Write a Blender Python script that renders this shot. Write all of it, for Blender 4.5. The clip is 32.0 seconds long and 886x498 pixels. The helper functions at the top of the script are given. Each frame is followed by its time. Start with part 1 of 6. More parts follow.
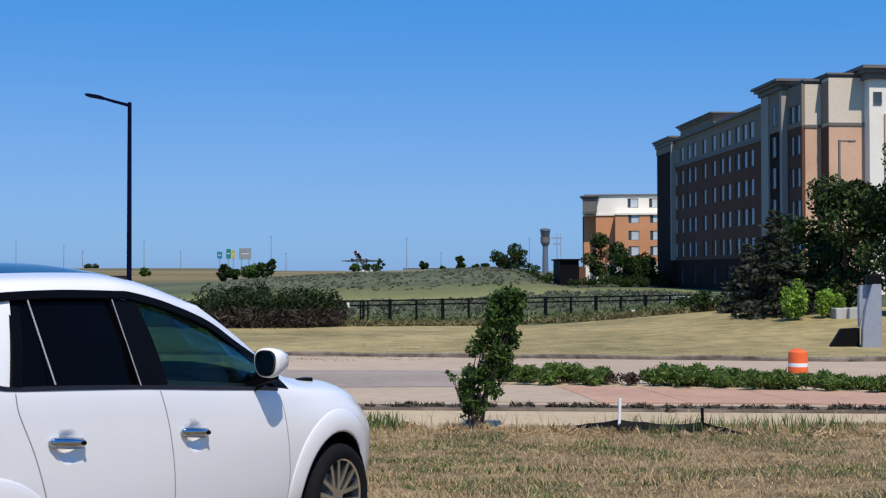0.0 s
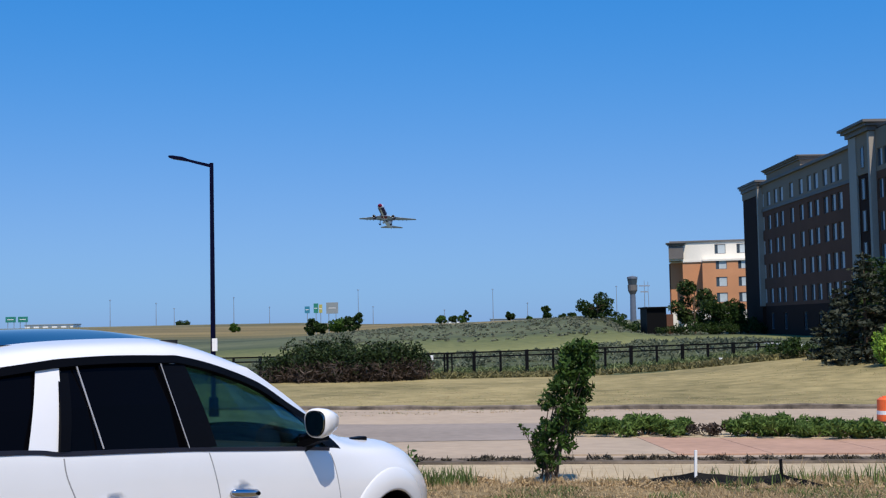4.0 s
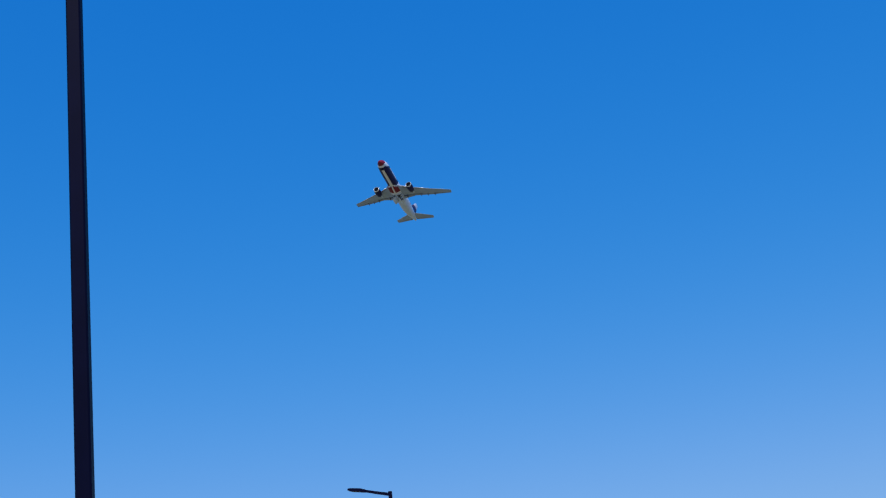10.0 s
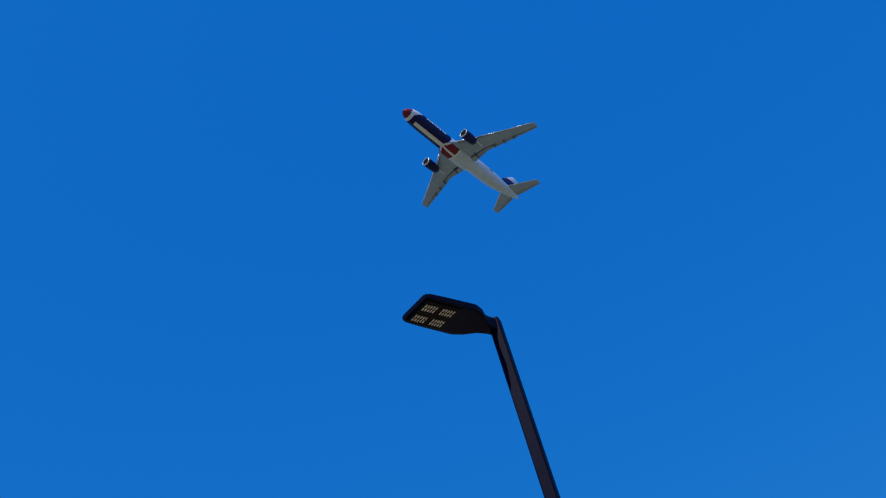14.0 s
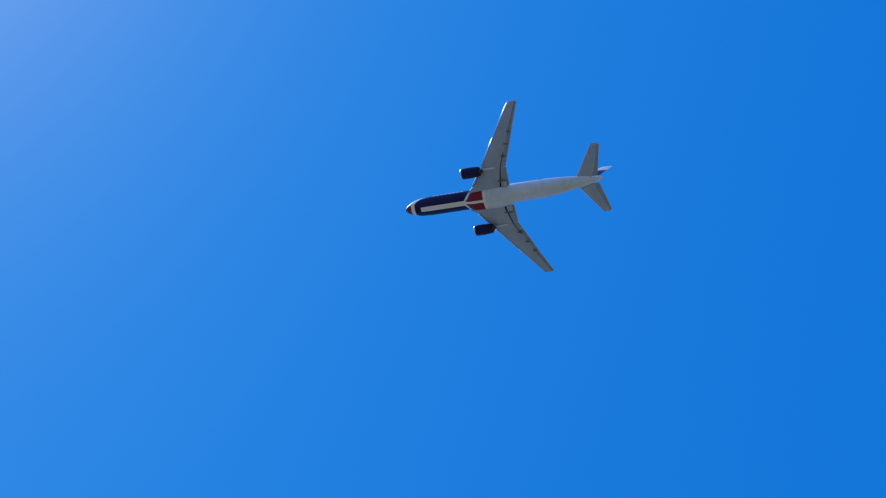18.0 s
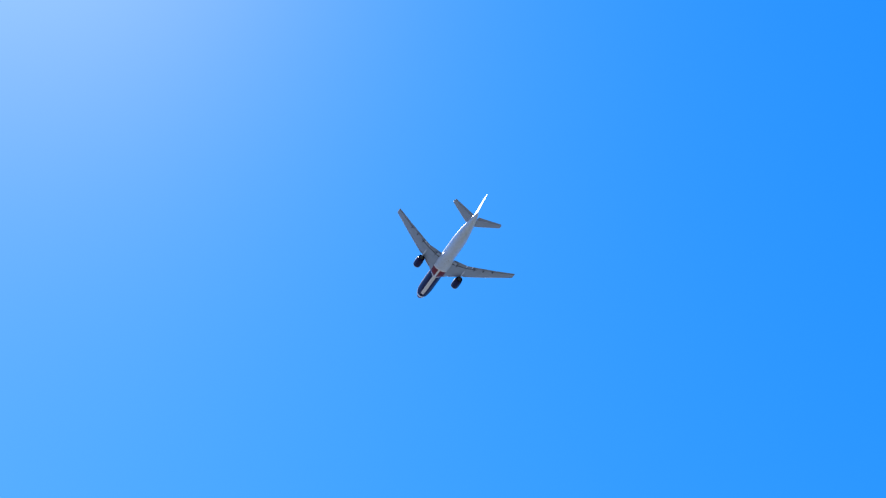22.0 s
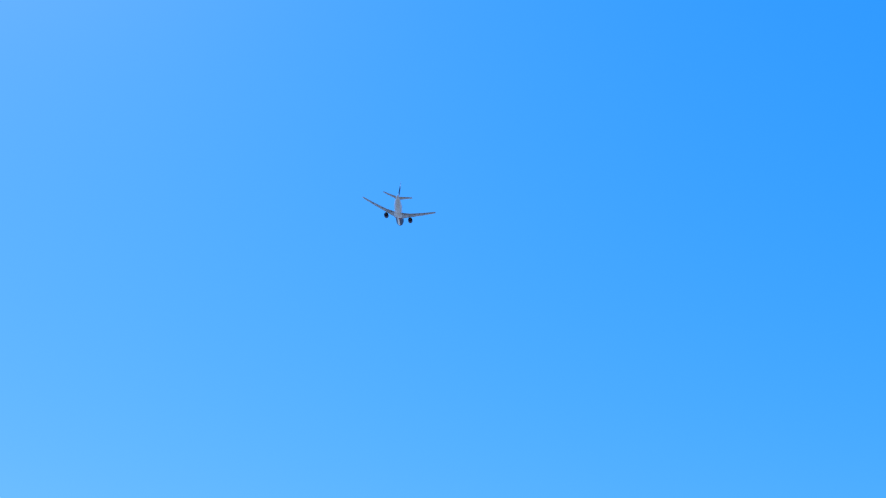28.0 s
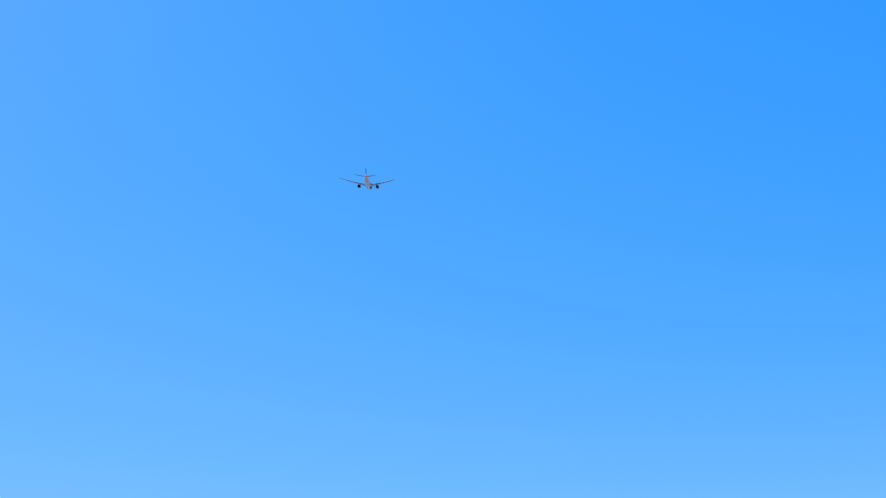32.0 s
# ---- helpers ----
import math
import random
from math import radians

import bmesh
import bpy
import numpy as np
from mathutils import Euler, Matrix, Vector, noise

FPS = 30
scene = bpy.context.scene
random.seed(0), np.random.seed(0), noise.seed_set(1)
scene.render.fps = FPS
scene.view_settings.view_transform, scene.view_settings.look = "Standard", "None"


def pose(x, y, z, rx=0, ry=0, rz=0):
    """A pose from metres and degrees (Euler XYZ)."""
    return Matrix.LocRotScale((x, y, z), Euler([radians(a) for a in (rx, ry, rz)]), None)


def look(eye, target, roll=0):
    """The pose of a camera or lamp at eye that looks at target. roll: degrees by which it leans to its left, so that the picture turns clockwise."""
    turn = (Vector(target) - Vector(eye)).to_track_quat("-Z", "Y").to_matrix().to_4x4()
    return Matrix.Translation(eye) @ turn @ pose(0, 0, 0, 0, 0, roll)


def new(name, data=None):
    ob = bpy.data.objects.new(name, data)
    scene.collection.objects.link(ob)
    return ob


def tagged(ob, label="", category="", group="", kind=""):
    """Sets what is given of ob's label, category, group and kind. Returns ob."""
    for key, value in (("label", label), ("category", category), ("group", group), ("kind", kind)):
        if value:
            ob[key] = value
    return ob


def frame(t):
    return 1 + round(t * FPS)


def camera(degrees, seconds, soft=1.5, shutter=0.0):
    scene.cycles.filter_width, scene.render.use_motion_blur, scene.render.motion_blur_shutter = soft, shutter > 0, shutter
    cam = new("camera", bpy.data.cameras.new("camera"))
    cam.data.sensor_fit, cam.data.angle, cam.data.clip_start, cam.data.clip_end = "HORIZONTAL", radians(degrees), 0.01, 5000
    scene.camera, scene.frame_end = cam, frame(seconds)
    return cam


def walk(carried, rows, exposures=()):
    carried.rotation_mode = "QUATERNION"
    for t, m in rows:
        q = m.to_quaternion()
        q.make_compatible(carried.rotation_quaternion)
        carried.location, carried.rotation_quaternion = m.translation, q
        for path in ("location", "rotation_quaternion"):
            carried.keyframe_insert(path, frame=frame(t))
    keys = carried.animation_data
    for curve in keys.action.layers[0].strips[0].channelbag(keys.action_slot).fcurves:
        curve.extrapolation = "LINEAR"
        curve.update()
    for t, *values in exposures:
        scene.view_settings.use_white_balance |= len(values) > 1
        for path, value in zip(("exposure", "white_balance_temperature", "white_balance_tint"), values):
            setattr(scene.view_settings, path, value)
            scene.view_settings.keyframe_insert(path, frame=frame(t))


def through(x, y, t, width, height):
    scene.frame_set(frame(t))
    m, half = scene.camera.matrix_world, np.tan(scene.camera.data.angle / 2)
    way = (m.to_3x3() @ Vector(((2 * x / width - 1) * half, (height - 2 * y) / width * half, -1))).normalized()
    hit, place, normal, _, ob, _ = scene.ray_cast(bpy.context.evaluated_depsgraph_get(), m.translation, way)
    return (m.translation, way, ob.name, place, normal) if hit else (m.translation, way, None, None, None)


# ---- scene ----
import itertools
# The one who films stands beside a parked car; steps half a pace to the right between 2.5 and 4.5 s.
LENS = 39.56
cam = camera(LENS, 32.0, soft=1.25)
CAM_ROWS = (
    (0, 91.04, 0.09, -4.33), (0.5, 91.94, 0.03, -3.93), (1, 91.46, 0.33, 0.01), (1.5, 91.46, 0.36, -0.13), (2, 91.42, 0.24, -0.01),
    (2.5, 91.46, 0.74, -0.05), (4.5, 94.19, 1.24, -0.22), (5, 95.62, 1.87, 0.52), (5.5, 99.49, 2.02, 1.60), (6, 100.28, 2.83, 3.71),
    (6.5, 101.07, 2.30, 4.63), (7, 102.26, 2.72, 5.42), (7.5, 103.22, 3.40, 6.48), (8, 104.80, 3.90, 6.74), (8.5, 106.69, 4.95, 7.29),
    (9, 107.60, 5.55, 8.00), (9.5, 107.78, 5.97, 8.56), (10, 108.42, 6.52, 9.14), (10.5, 109.88, 6.98, 10.30), (11, 112.87, 8.07, 13.06),
    (11.5, 115.95, 8.97, 15.67), (12, 118.12, 9.31, 17.59), (12.5, 122.46, 10.23, 22.27), (13, 124.78, 11.43, 28.13), (13.5, 129.62, 12.53, 32.61),
    (14, 134.70, 12.38, 37.94), (14.5, 139.60, 11.23, 45.29), (16.5, 159.22, 6.24, 74.57), (17, 159.92, 3.84, 81.20), (17.5, 160.63, 0.80, 87.59),
    (18, 161.10, -2.92, 93.25), (18.5, 160.45, -5.47, 99.95), (19, 159.38, -6.07, 105.60), (19.5, 156.85, -8.09, 109.28), (20, 154.46, -7.90, 116.66),
    (20.5, 151.15, -9.86, 122.43), (21, 146.82, -8.21, 128.85), (21.5, 144.46, -9.06, 129.71), (22, 141.75, -7.75, 134.46),
    (22.5, 138.11, -8.62, 135.38), (23, 135.42, -6.56, 138.03), (23.5, 131.50, -6.17, 138.32), (24, 128.88, -6.08, 138.68),
    (24.5, 128.29, -7.90, 137.57), (25, 126.00, -4.22, 142.31), (25.5, 126.65, -12.31, 136.81), (27.5, 124.25, -2.11, 146.97),
    (28, 120.22, -1.57, 147.76), (28.5, 120.02, -0.99, 148.50), (29, 119.84, 0.28, 149.41), (29.5, 119.64, 1.12, 150.24), (30, 119.31, 2.71, 151.10),
    (30.5, 118.03, 1.99, 150.75), (31, 111.28, 4.22, 151.65), (31.5, 112.37, 2.72, 151.33), (32, 113.06, 5.02, 150.00),
)


def eye_at(t):
    """The eye of the one who films: a half step to the right and up, then a slow drift to the right while turning."""
    k = min(max((t - 2.2) / 2.3, 0.0), 1.0)
    k = k * k * (3 - 2 * k)
    drift = np.interp(t, (2.2, 4.5, 5.0, 6.0, 7.0, 7.6, 9.0, 10.0), (0.0, 0.05, 0.10, 0.19, 0.315, 0.325, 0.325, 0.31))
    rise = np.interp(t, (5.0, 6.0, 7.5, 10.0), (0.0, 0.035, 0.035, 0.0))
    return (-0.25 + 0.25 * k + float(drift), 0.08 - 0.08 * k, 1.755 + 0.045 * k + float(rise))


walk(cam, [(t, pose(*eye_at(t), rx, ry, rz)) for t, rx, ry, rz in CAM_ROWS], [(0, 0), (11.5, 0), (14, -0.1), (17, 0.02), (18, 0.22), (19, 0.47), (22, 0.66), (25.5, 0.68), (29, 0.62), (32, 0.52)])

# ---- light ----
SUN_AZ, SUN_EL = 167.0, 59.0   # compass degrees from +y, and height
world = bpy.data.worlds.new("sky")
scene.world = world
world.use_nodes = True
wt = world.node_tree
bg = wt.nodes["Background"]
sky = wt.nodes.new("ShaderNodeTexSky")
sky.sky_type = "NISHITA"
sky.sun_disc = False
sky.sun_elevation, sky.sun_rotation = radians(SUN_EL), radians(SUN_AZ)
sky.altitude, sky.air_density, sky.dust_density, sky.ozone_density = 400, 1.0, 0.55, 4.0
# a deep, dry summer blue: each colour of the sky takes its own contrast
sep, com = wt.nodes.new("ShaderNodeSeparateColor"), wt.nodes.new("ShaderNodeCombineColor")
wt.links.new(sky.outputs[0], sep.inputs[0])
for i, (gain, power, ease) in enumerate(((0.126, 2.7, 0.048), (1.24, 0.78, 0.070), (4.18, 0.35, 0.061))):
    pw, ml, ea, dv = [wt.nodes.new("ShaderNodeMath") for _ in range(4)]
    pw.operation, ml.operation, ea.operation, dv.operation = "POWER", "MULTIPLY", "MULTIPLY_ADD", "DIVIDE"
    pw.inputs[1].default_value, ml.inputs[1].default_value = power, gain
    ea.inputs[1].default_value, ea.inputs[2].default_value = ease, 1.0
    wt.links.new(sep.outputs[i], pw.inputs[0])
    wt.links.new(pw.outputs[0], ea.inputs[0])
    wt.links.new(pw.outputs[0], ml.inputs[0])
    wt.links.new(ml.outputs[0], dv.inputs[0])
    wt.links.new(ea.outputs[0], dv.inputs[1])
    wt.links.new(dv.outputs[0], com.inputs[i])
wt.links.new(com.outputs[0], bg.inputs[0])
bg.inputs[1].default_value = 0.11
sun_data = bpy.data.lights.new("sun", "SUN")
sun_data.energy, sun_data.angle, sun_data.color = 4.6, radians(0.53), (1.0, 0.91, 0.79)
sun = new("sun", sun_data)
_a, _e = radians(SUN_AZ), radians(SUN_EL)
sun_way = Vector((math.sin(_a) * math.cos(_e), math.cos(_a) * math.cos(_e), math.sin(_e)))
sun.matrix_world = look(sun_way * 60, (0, 0, 0))

# ---- materials ----
def mat(name, color, rough=0.6, metal=0.0, vary=0.12, scale=6.0, bump=0.0, bump_scale=40.0, dark=None, big=0.4, rand=0.0, coat=0.0, spec=None):
    """A surface with two scales of colour variation, optional relief and a per-piece shift."""
    m = bpy.data.materials.new(name)
    m.use_nodes = True
    nt = m.node_tree
    b = nt.nodes["Principled BSDF"]
    b.inputs["Roughness"].default_value = rough
    b.inputs["Metallic"].default_value = metal
    b.inputs["Coat Weight"].default_value = coat
    if spec is None and rough >= 0.8:
        spec = 0.12   # dusty, matt
    if spec is not None:
        b.inputs["Specular IOR Level"].default_value = spec
    tc = nt.nodes.new("ShaderNodeTexCoord")
    n1 = nt.nodes.new("ShaderNodeTexNoise")
    n1.inputs["Scale"].default_value = scale
    n1.inputs["Detail"].default_value = 6
    n2 = nt.nodes.new("ShaderNodeTexNoise")
    n2.inputs["Scale"].default_value = big
    n2.inputs["Detail"].default_value = 3
    nt.links.new(tc.outputs["Object"], n1.inputs["Vector"])
    nt.links.new(tc.outputs["Object"], n2.inputs["Vector"])
    add = nt.nodes.new("ShaderNodeMath")
    add.operation = "ADD"
    nt.links.new(n1.outputs[0], add.inputs[0])
    nt.links.new(n2.outputs[0], add.inputs[1])
    src = add
    if rand:
        oi = nt.nodes.new("ShaderNodeObjectInfo")
        ma = nt.nodes.new("ShaderNodeMath")
        ma.operation = "MULTIPLY_ADD"
        ma.inputs[1].default_value = rand
        nt.links.new(oi.outputs["Random"], ma.inputs[0])
        nt.links.new(add.outputs[0], ma.inputs[2])
        src = ma
    ramp = nt.nodes.new("ShaderNodeValToRGB")
    lo = dark if dark else tuple(c * (1 - 2.2 * vary) for c in color)
    hi = color if dark else tuple(min(1.0, c * (1 + 1.4 * vary)) for c in color)
    ramp.color_ramp.elements[0].color = (*[max(0.0, c) for c in lo], 1)
    ramp.color_ramp.elements[1].color = (*hi, 1)
    ramp.color_ramp.elements[0].position, ramp.color_ramp.elements[1].position = 0.32, 0.68
    half = nt.nodes.new("ShaderNodeMath")
    half.operation = "MULTIPLY"
    half.inputs[1].default_value = 0.5
    nt.links.new(src.outputs[0], half.inputs[0])
    nt.links.new(half.outputs[0], ramp.inputs[0])
    nt.links.new(ramp.outputs[0], b.inputs["Base Color"])
    if bump:
        n3 = nt.nodes.new("ShaderNodeTexNoise")
        n3.inputs["Scale"].default_value = bump_scale
        n3.inputs["Detail"].default_value = 5
        nt.links.new(tc.outputs["Object"], n3.inputs["Vector"])
        bp = nt.nodes.new("ShaderNodeBump")
        bp.inputs["Strength"].default_value = bump
        bp.inputs["Distance"].default_value = 0.05
        nt.links.new(n3.outputs[0], bp.inputs["Height"])
        nt.links.new(bp.outputs[0], b.inputs["Normal"])
    return m


def leaf_mat(name, color, dark, through=0.25):
    """Leaves: varied island by island, a little light passes through."""
    m = bpy.data.materials.new(name)
    m.use_nodes = True
    nt = m.node_tree
    b = nt.nodes["Principled BSDF"]
    b.inputs["Roughness"].default_value = 0.6
    b.inputs["Specular IOR Level"].default_value = 0.2
    g = nt.nodes.new("ShaderNodeNewGeometry")
    ramp = nt.nodes.new("ShaderNodeValToRGB")
    ramp.color_ramp.elements[0].color, ramp.color_ramp.elements[1].color = (*dark, 1), (*color, 1)
    nt.links.new(g.outputs["Random Per Island"], ramp.inputs[0])
    nt.links.new(ramp.outputs[0], b.inputs["Base Color"])
    tr = nt.nodes.new("ShaderNodeBsdfTranslucent")
    nt.links.new(ramp.outputs[0], tr.inputs[0])
    mix = nt.nodes.new("ShaderNodeMixShader")
    mix.inputs[0].default_value = through
    out = nt.nodes["Material Output"]
    nt.links.new(b.outputs[0], mix.inputs[1])
    nt.links.new(tr.outputs[0], mix.inputs[2])
    nt.links.new(mix.outputs[0], out.inputs[0])
    return m


def glass_mat(name, tint, rough=0.02, through=0.0):
    """Window glass: a dark mirror-like pane, or one that lets tinted light through."""
    m = bpy.data.materials.new(name)
    m.use_nodes = True
    nt = m.node_tree
    b = nt.nodes["Principled BSDF"]
    b.inputs["Base Color"].default_value = (*tint, 1)
    b.inputs["Roughness"].default_value = rough
    b.inputs["IOR"].default_value = 1.5
    if through:
        tr = nt.nodes.new("ShaderNodeBsdfTransparent")
        tr.inputs[0].default_value = (*tint, 1)
        gl = nt.nodes.new("ShaderNodeBsdfGlossy")
        gl.inputs["Roughness"].default_value = rough
        lw = nt.nodes.new("ShaderNodeLayerWeight")
        fr = nt.nodes.new("ShaderNodeMath")
        fr.operation = "POWER"
        fr.inputs[1].default_value = 4.0
        nt.links.new(lw.outputs["Facing"], fr.inputs[0])
        mix = nt.nodes.new("ShaderNodeMixShader")
        nt.links.new(fr.outputs[0], mix.inputs[0])
        nt.links.new(tr.outputs[0], mix.inputs[1])
        nt.links.new(gl.outputs[0], mix.inputs[2])
        nt.links.new(mix.outputs[0], nt.nodes["Material Output"].inputs[0])
    return m


M_GRASS_NEAR = mat("dry_lawn", (0.42, 0.31, 0.16), 0.95, dark=(0.06, 0.047, 0.024), scale=7.0, big=0.9, bump=0.6, bump_scale=30)
def field_mat():
    """Prairie in long streaks of straw, yellow-green and grey-green."""
    m = bpy.data.materials.new("prairie")
    m.use_nodes = True
    nt = m.node_tree
    b = nt.nodes["Principled BSDF"]
    b.inputs["Roughness"].default_value = 0.95
    b.inputs["Specular IOR Level"].default_value = 0.1
    tc, mp = nt.nodes.new("ShaderNodeTexCoord"), nt.nodes.new("ShaderNodeMapping")
    mp.inputs["Scale"].default_value = (0.16, 0.6, 1.0)
    nt.links.new(tc.outputs["Object"], mp.inputs[0])
    big, fine = nt.nodes.new("ShaderNodeTexNoise"), nt.nodes.new("ShaderNodeTexNoise")
    big.inputs["Scale"].default_value, big.inputs["Detail"].default_value = 0.055, 5
    fine.inputs["Scale"].default_value, fine.inputs["Detail"].default_value = 0.9, 8
    mix = nt.nodes.new("ShaderNodeMath")
    mix.operation = "MULTIPLY_ADD"
    mix.inputs[1].default_value = 0.45
    nt.links.new(mp.outputs[0], big.inputs["Vector"])
    nt.links.new(tc.outputs["Object"], fine.inputs["Vector"])
    nt.links.new(fine.outputs[0], mix.inputs[0])
    nt.links.new(big.outputs[0], mix.inputs[2])
    ramp = nt.nodes.new("ShaderNodeValToRGB")
    el = ramp.color_ramp.elements
    el[0].position, el[0].color = 0.50, (0.55, 0.60, 0.52, 1)
    el[1].position, el[1].color = 0.92, (1.45, 1.32, 1.05, 1)
    nt.links.new(mix.outputs[0], ramp.inputs[0])
    # land cover by distance from the road: scrub behind the fence, a yellow hay strip, grey sage beyond
    xyz, wob = nt.nodes.new("ShaderNodeSeparateXYZ"), nt.nodes.new("ShaderNodeMath")
    nt.links.new(tc.outputs["Object"], xyz.inputs[0])
    wob.operation = "MULTIPLY_ADD"
    wob.inputs[1].default_value = 110.0
    nt.links.new(big.outputs[0], wob.inputs[0])
    nt.links.new(xyz.outputs[1], wob.inputs[2])
    dist = nt.nodes.new("ShaderNodeMapRange")
    dist.inputs["From Min"].default_value, dist.inputs["From Max"].default_value = -145.0, 1055.0
    nt.links.new(wob.outputs[0], dist.inputs["Value"])
    cover = nt.nodes.new("ShaderNodeValToRGB")
    ce = cover.color_ramp.elements
    ce[0].position, ce[0].color = 0.11, (0.145, 0.15, 0.165, 1)   # unseen land behind the one who films, greyed to cool light bounced onto the airliner
    ce[1].position, ce[1].color = 1.0, (0.15, 0.165, 0.13, 1)
    for p, c in ((-0.02, (0.136, 0.128, 0.068, 1)), (0.03, (0.09, 0.10, 0.06, 1)), (0.105, (0.07, 0.088, 0.05, 1)), (0.125, (0.085, 0.10, 0.055, 1)), (0.14, (0.19, 0.20, 0.095, 1)), (0.158, (0.16, 0.18, 0.09, 1)), (0.172, (0.085, 0.105, 0.07, 1)), (0.29, (0.10, 0.115, 0.08, 1)), (0.36, (0.185, 0.158, 0.088, 1)), (0.46, (0.19, 0.155, 0.09, 1)), (0.62, (0.125, 0.135, 0.095, 1))):
        e = ce.new((p * 1000 + 200) / 1200)
        e.color = c
    nt.links.new(dist.outputs[0], cover.inputs[0])
    tint = nt.nodes.new("ShaderNodeMix")
    tint.data_type, tint.blend_type = "RGBA", "MULTIPLY"
    tint.inputs[0].default_value = 1.0
    nt.links.new(cover.outputs[0], tint.inputs[6])
    nt.links.new(ramp.outputs[0], tint.inputs[7])
    nt.links.new(tint.outputs[2], b.inputs["Base Color"])
    return m


M_FIELD = field_mat()
M_MOWN = mat("mown_grass", (0.42, 0.335, 0.155), 0.95, dark=(0.15, 0.13, 0.056), scale=1.1, big=0.14, bump=0.6, bump_scale=9)
M_ROAD = mat("concrete_road", (0.43, 0.335, 0.238), 0.85, vary=0.08, scale=3.0, big=0.2, bump=0.2)
M_ROAD_DARK = mat("asphalt_patch", (0.30, 0.25, 0.205), 0.9, vary=0.1, scale=4.0, big=0.3)
M_RED_PAVE = mat("red_concrete", (0.46, 0.285, 0.195), 0.85, vary=0.1, scale=4.0, big=0.4, bump=0.2)
M_KERB = mat("concrete_kerb", (0.30, 0.25, 0.20), 0.95, dark=(0.035, 0.03, 0.026), scale=2.6, big=0.9, bump=0.6, bump_scale=12)
M_GUTTER = mat("soiled_gutter", (0.24, 0.19, 0.14), 0.95, dark=(0.02, 0.016, 0.012), scale=1.9, big=0.8, bump=0.6, bump_scale=12)
M_DIRT = mat("dry_dirt", (0.56, 0.45, 0.29), 0.95, dark=(0.42, 0.33, 0.21), scale=4.0, big=0.5, bump=0.6)
M_BARK = mat("bark", (0.14, 0.10, 0.07), 0.9, vary=0.25, scale=12, bump=0.6)
M_LEAF = leaf_mat("green_leaves", (0.085, 0.17, 0.022), (0.02, 0.045, 0.008))
M_HEDGE = leaf_mat("hedge_leaves", (0.15, 0.23, 0.05), (0.045, 0.085, 0.018), 0.3)
M_SAPLING = leaf_mat("sapling_leaves", (0.07, 0.135, 0.022), (0.012, 0.03, 0.006), 0.25)
# distance haze is mixed into the concrete's colour as blue
M_TOWER = mat("hazed_tower", (0.13, 0.155, 0.20), 0.8, vary=0.1)
M_LEAF_BRIGHT = leaf_mat("bright_leaves", (0.36, 0.55, 0.075), (0.05, 0.11, 0.015), 0.3)
M_LEAF_DARK = leaf_mat("dark_leaves", (0.045, 0.085, 0.016), (0.010, 0.022, 0.005))
M_THICKET = leaf_mat("thicket_leaves", (0.035, 0.06, 0.014), (0.008, 0.014, 0.005), 0.15)
M_NEEDLE = leaf_mat("spruce_needles", (0.058, 0.068, 0.042), (0.008, 0.012, 0.007), 0.06)
M_CROWN = leaf_mat("crown_leaves", (0.066, 0.11, 0.026), (0.006, 0.013, 0.003), 0.12)
M_SAGE_FAR = leaf_mat("pale_sagebrush", (0.20, 0.21, 0.145), (0.125, 0.14, 0.092), 0.15)
M_TWIG = leaf_mat("dry_twigs", (0.10, 0.072, 0.055), (0.016, 0.012, 0.010), 0.1)
M_SAGE = leaf_mat("grey_green_brush", (0.165, 0.185, 0.12), (0.085, 0.10, 0.062), 0.15)
M_STRAW = leaf_mat("dry_grass_blades", (0.64, 0.475, 0.27), (0.25, 0.175, 0.085), 0.3)
M_BLADE = leaf_mat("green_grass_blades", (0.165, 0.225, 0.065), (0.065, 0.095, 0.028), 0.25)
M_FENCEWEED = leaf_mat("fence_weeds", (0.20, 0.24, 0.10), (0.07, 0.095, 0.035), 0.2)
M_WEED = leaf_mat("ragged_weeds", (0.25, 0.22, 0.09), (0.08, 0.075, 0.03), 0.2)
M_DEBRIS = leaf_mat("dark_debris", (0.12, 0.10, 0.07), (0.02, 0.017, 0.012), 0.1)
M_BLACK = mat("black_paint", (0.006, 0.006, 0.007), 0.6, vary=0.1, spec=0.08)
M_POLE = mat("bronze_black_paint", (0.0022, 0.003, 0.019), 0.5, vary=0.15, scale=3, spec=0.05)
M_ORANGE_BRICK = mat("orange_brick", (0.60, 0.285, 0.145), 0.85, vary=0.08, scale=9, big=0.25)
# the tan end brick again, browned to carry the west walls' shade
M_SHADE_BROWN_BRICK = mat("shade_brown_brick", (0.138, 0.066, 0.043), 0.85, vary=0.1, scale=9, big=0.25)
# dark brick, deepened further for the shaded ground floor and towers
M_SHADE_DARK_BRICK = mat("shade_dark_brick", (0.036, 0.017, 0.012), 0.85, vary=0.1, scale=9, big=0.25)
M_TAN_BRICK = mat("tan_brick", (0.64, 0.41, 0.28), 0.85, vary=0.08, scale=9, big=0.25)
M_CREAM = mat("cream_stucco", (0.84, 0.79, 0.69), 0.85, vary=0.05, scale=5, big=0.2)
# cream stucco again, greyed as the pilasters look in shade
M_SHADE_PILASTER = mat("shade_pilaster_stucco", (0.36, 0.325, 0.285), 0.85, vary=0.05, scale=5, big=0.2)
# one stucco twice: darkened for the shaded west side, lighter for sunlit ends
M_SHADE_STUCCO = mat("shade_stucco", (0.255, 0.20, 0.15), 0.85, vary=0.05, scale=5, big=0.2)
M_LIT_STUCCO = mat("lit_stucco", (0.66, 0.57, 0.46), 0.85, vary=0.05, scale=5, big=0.2)
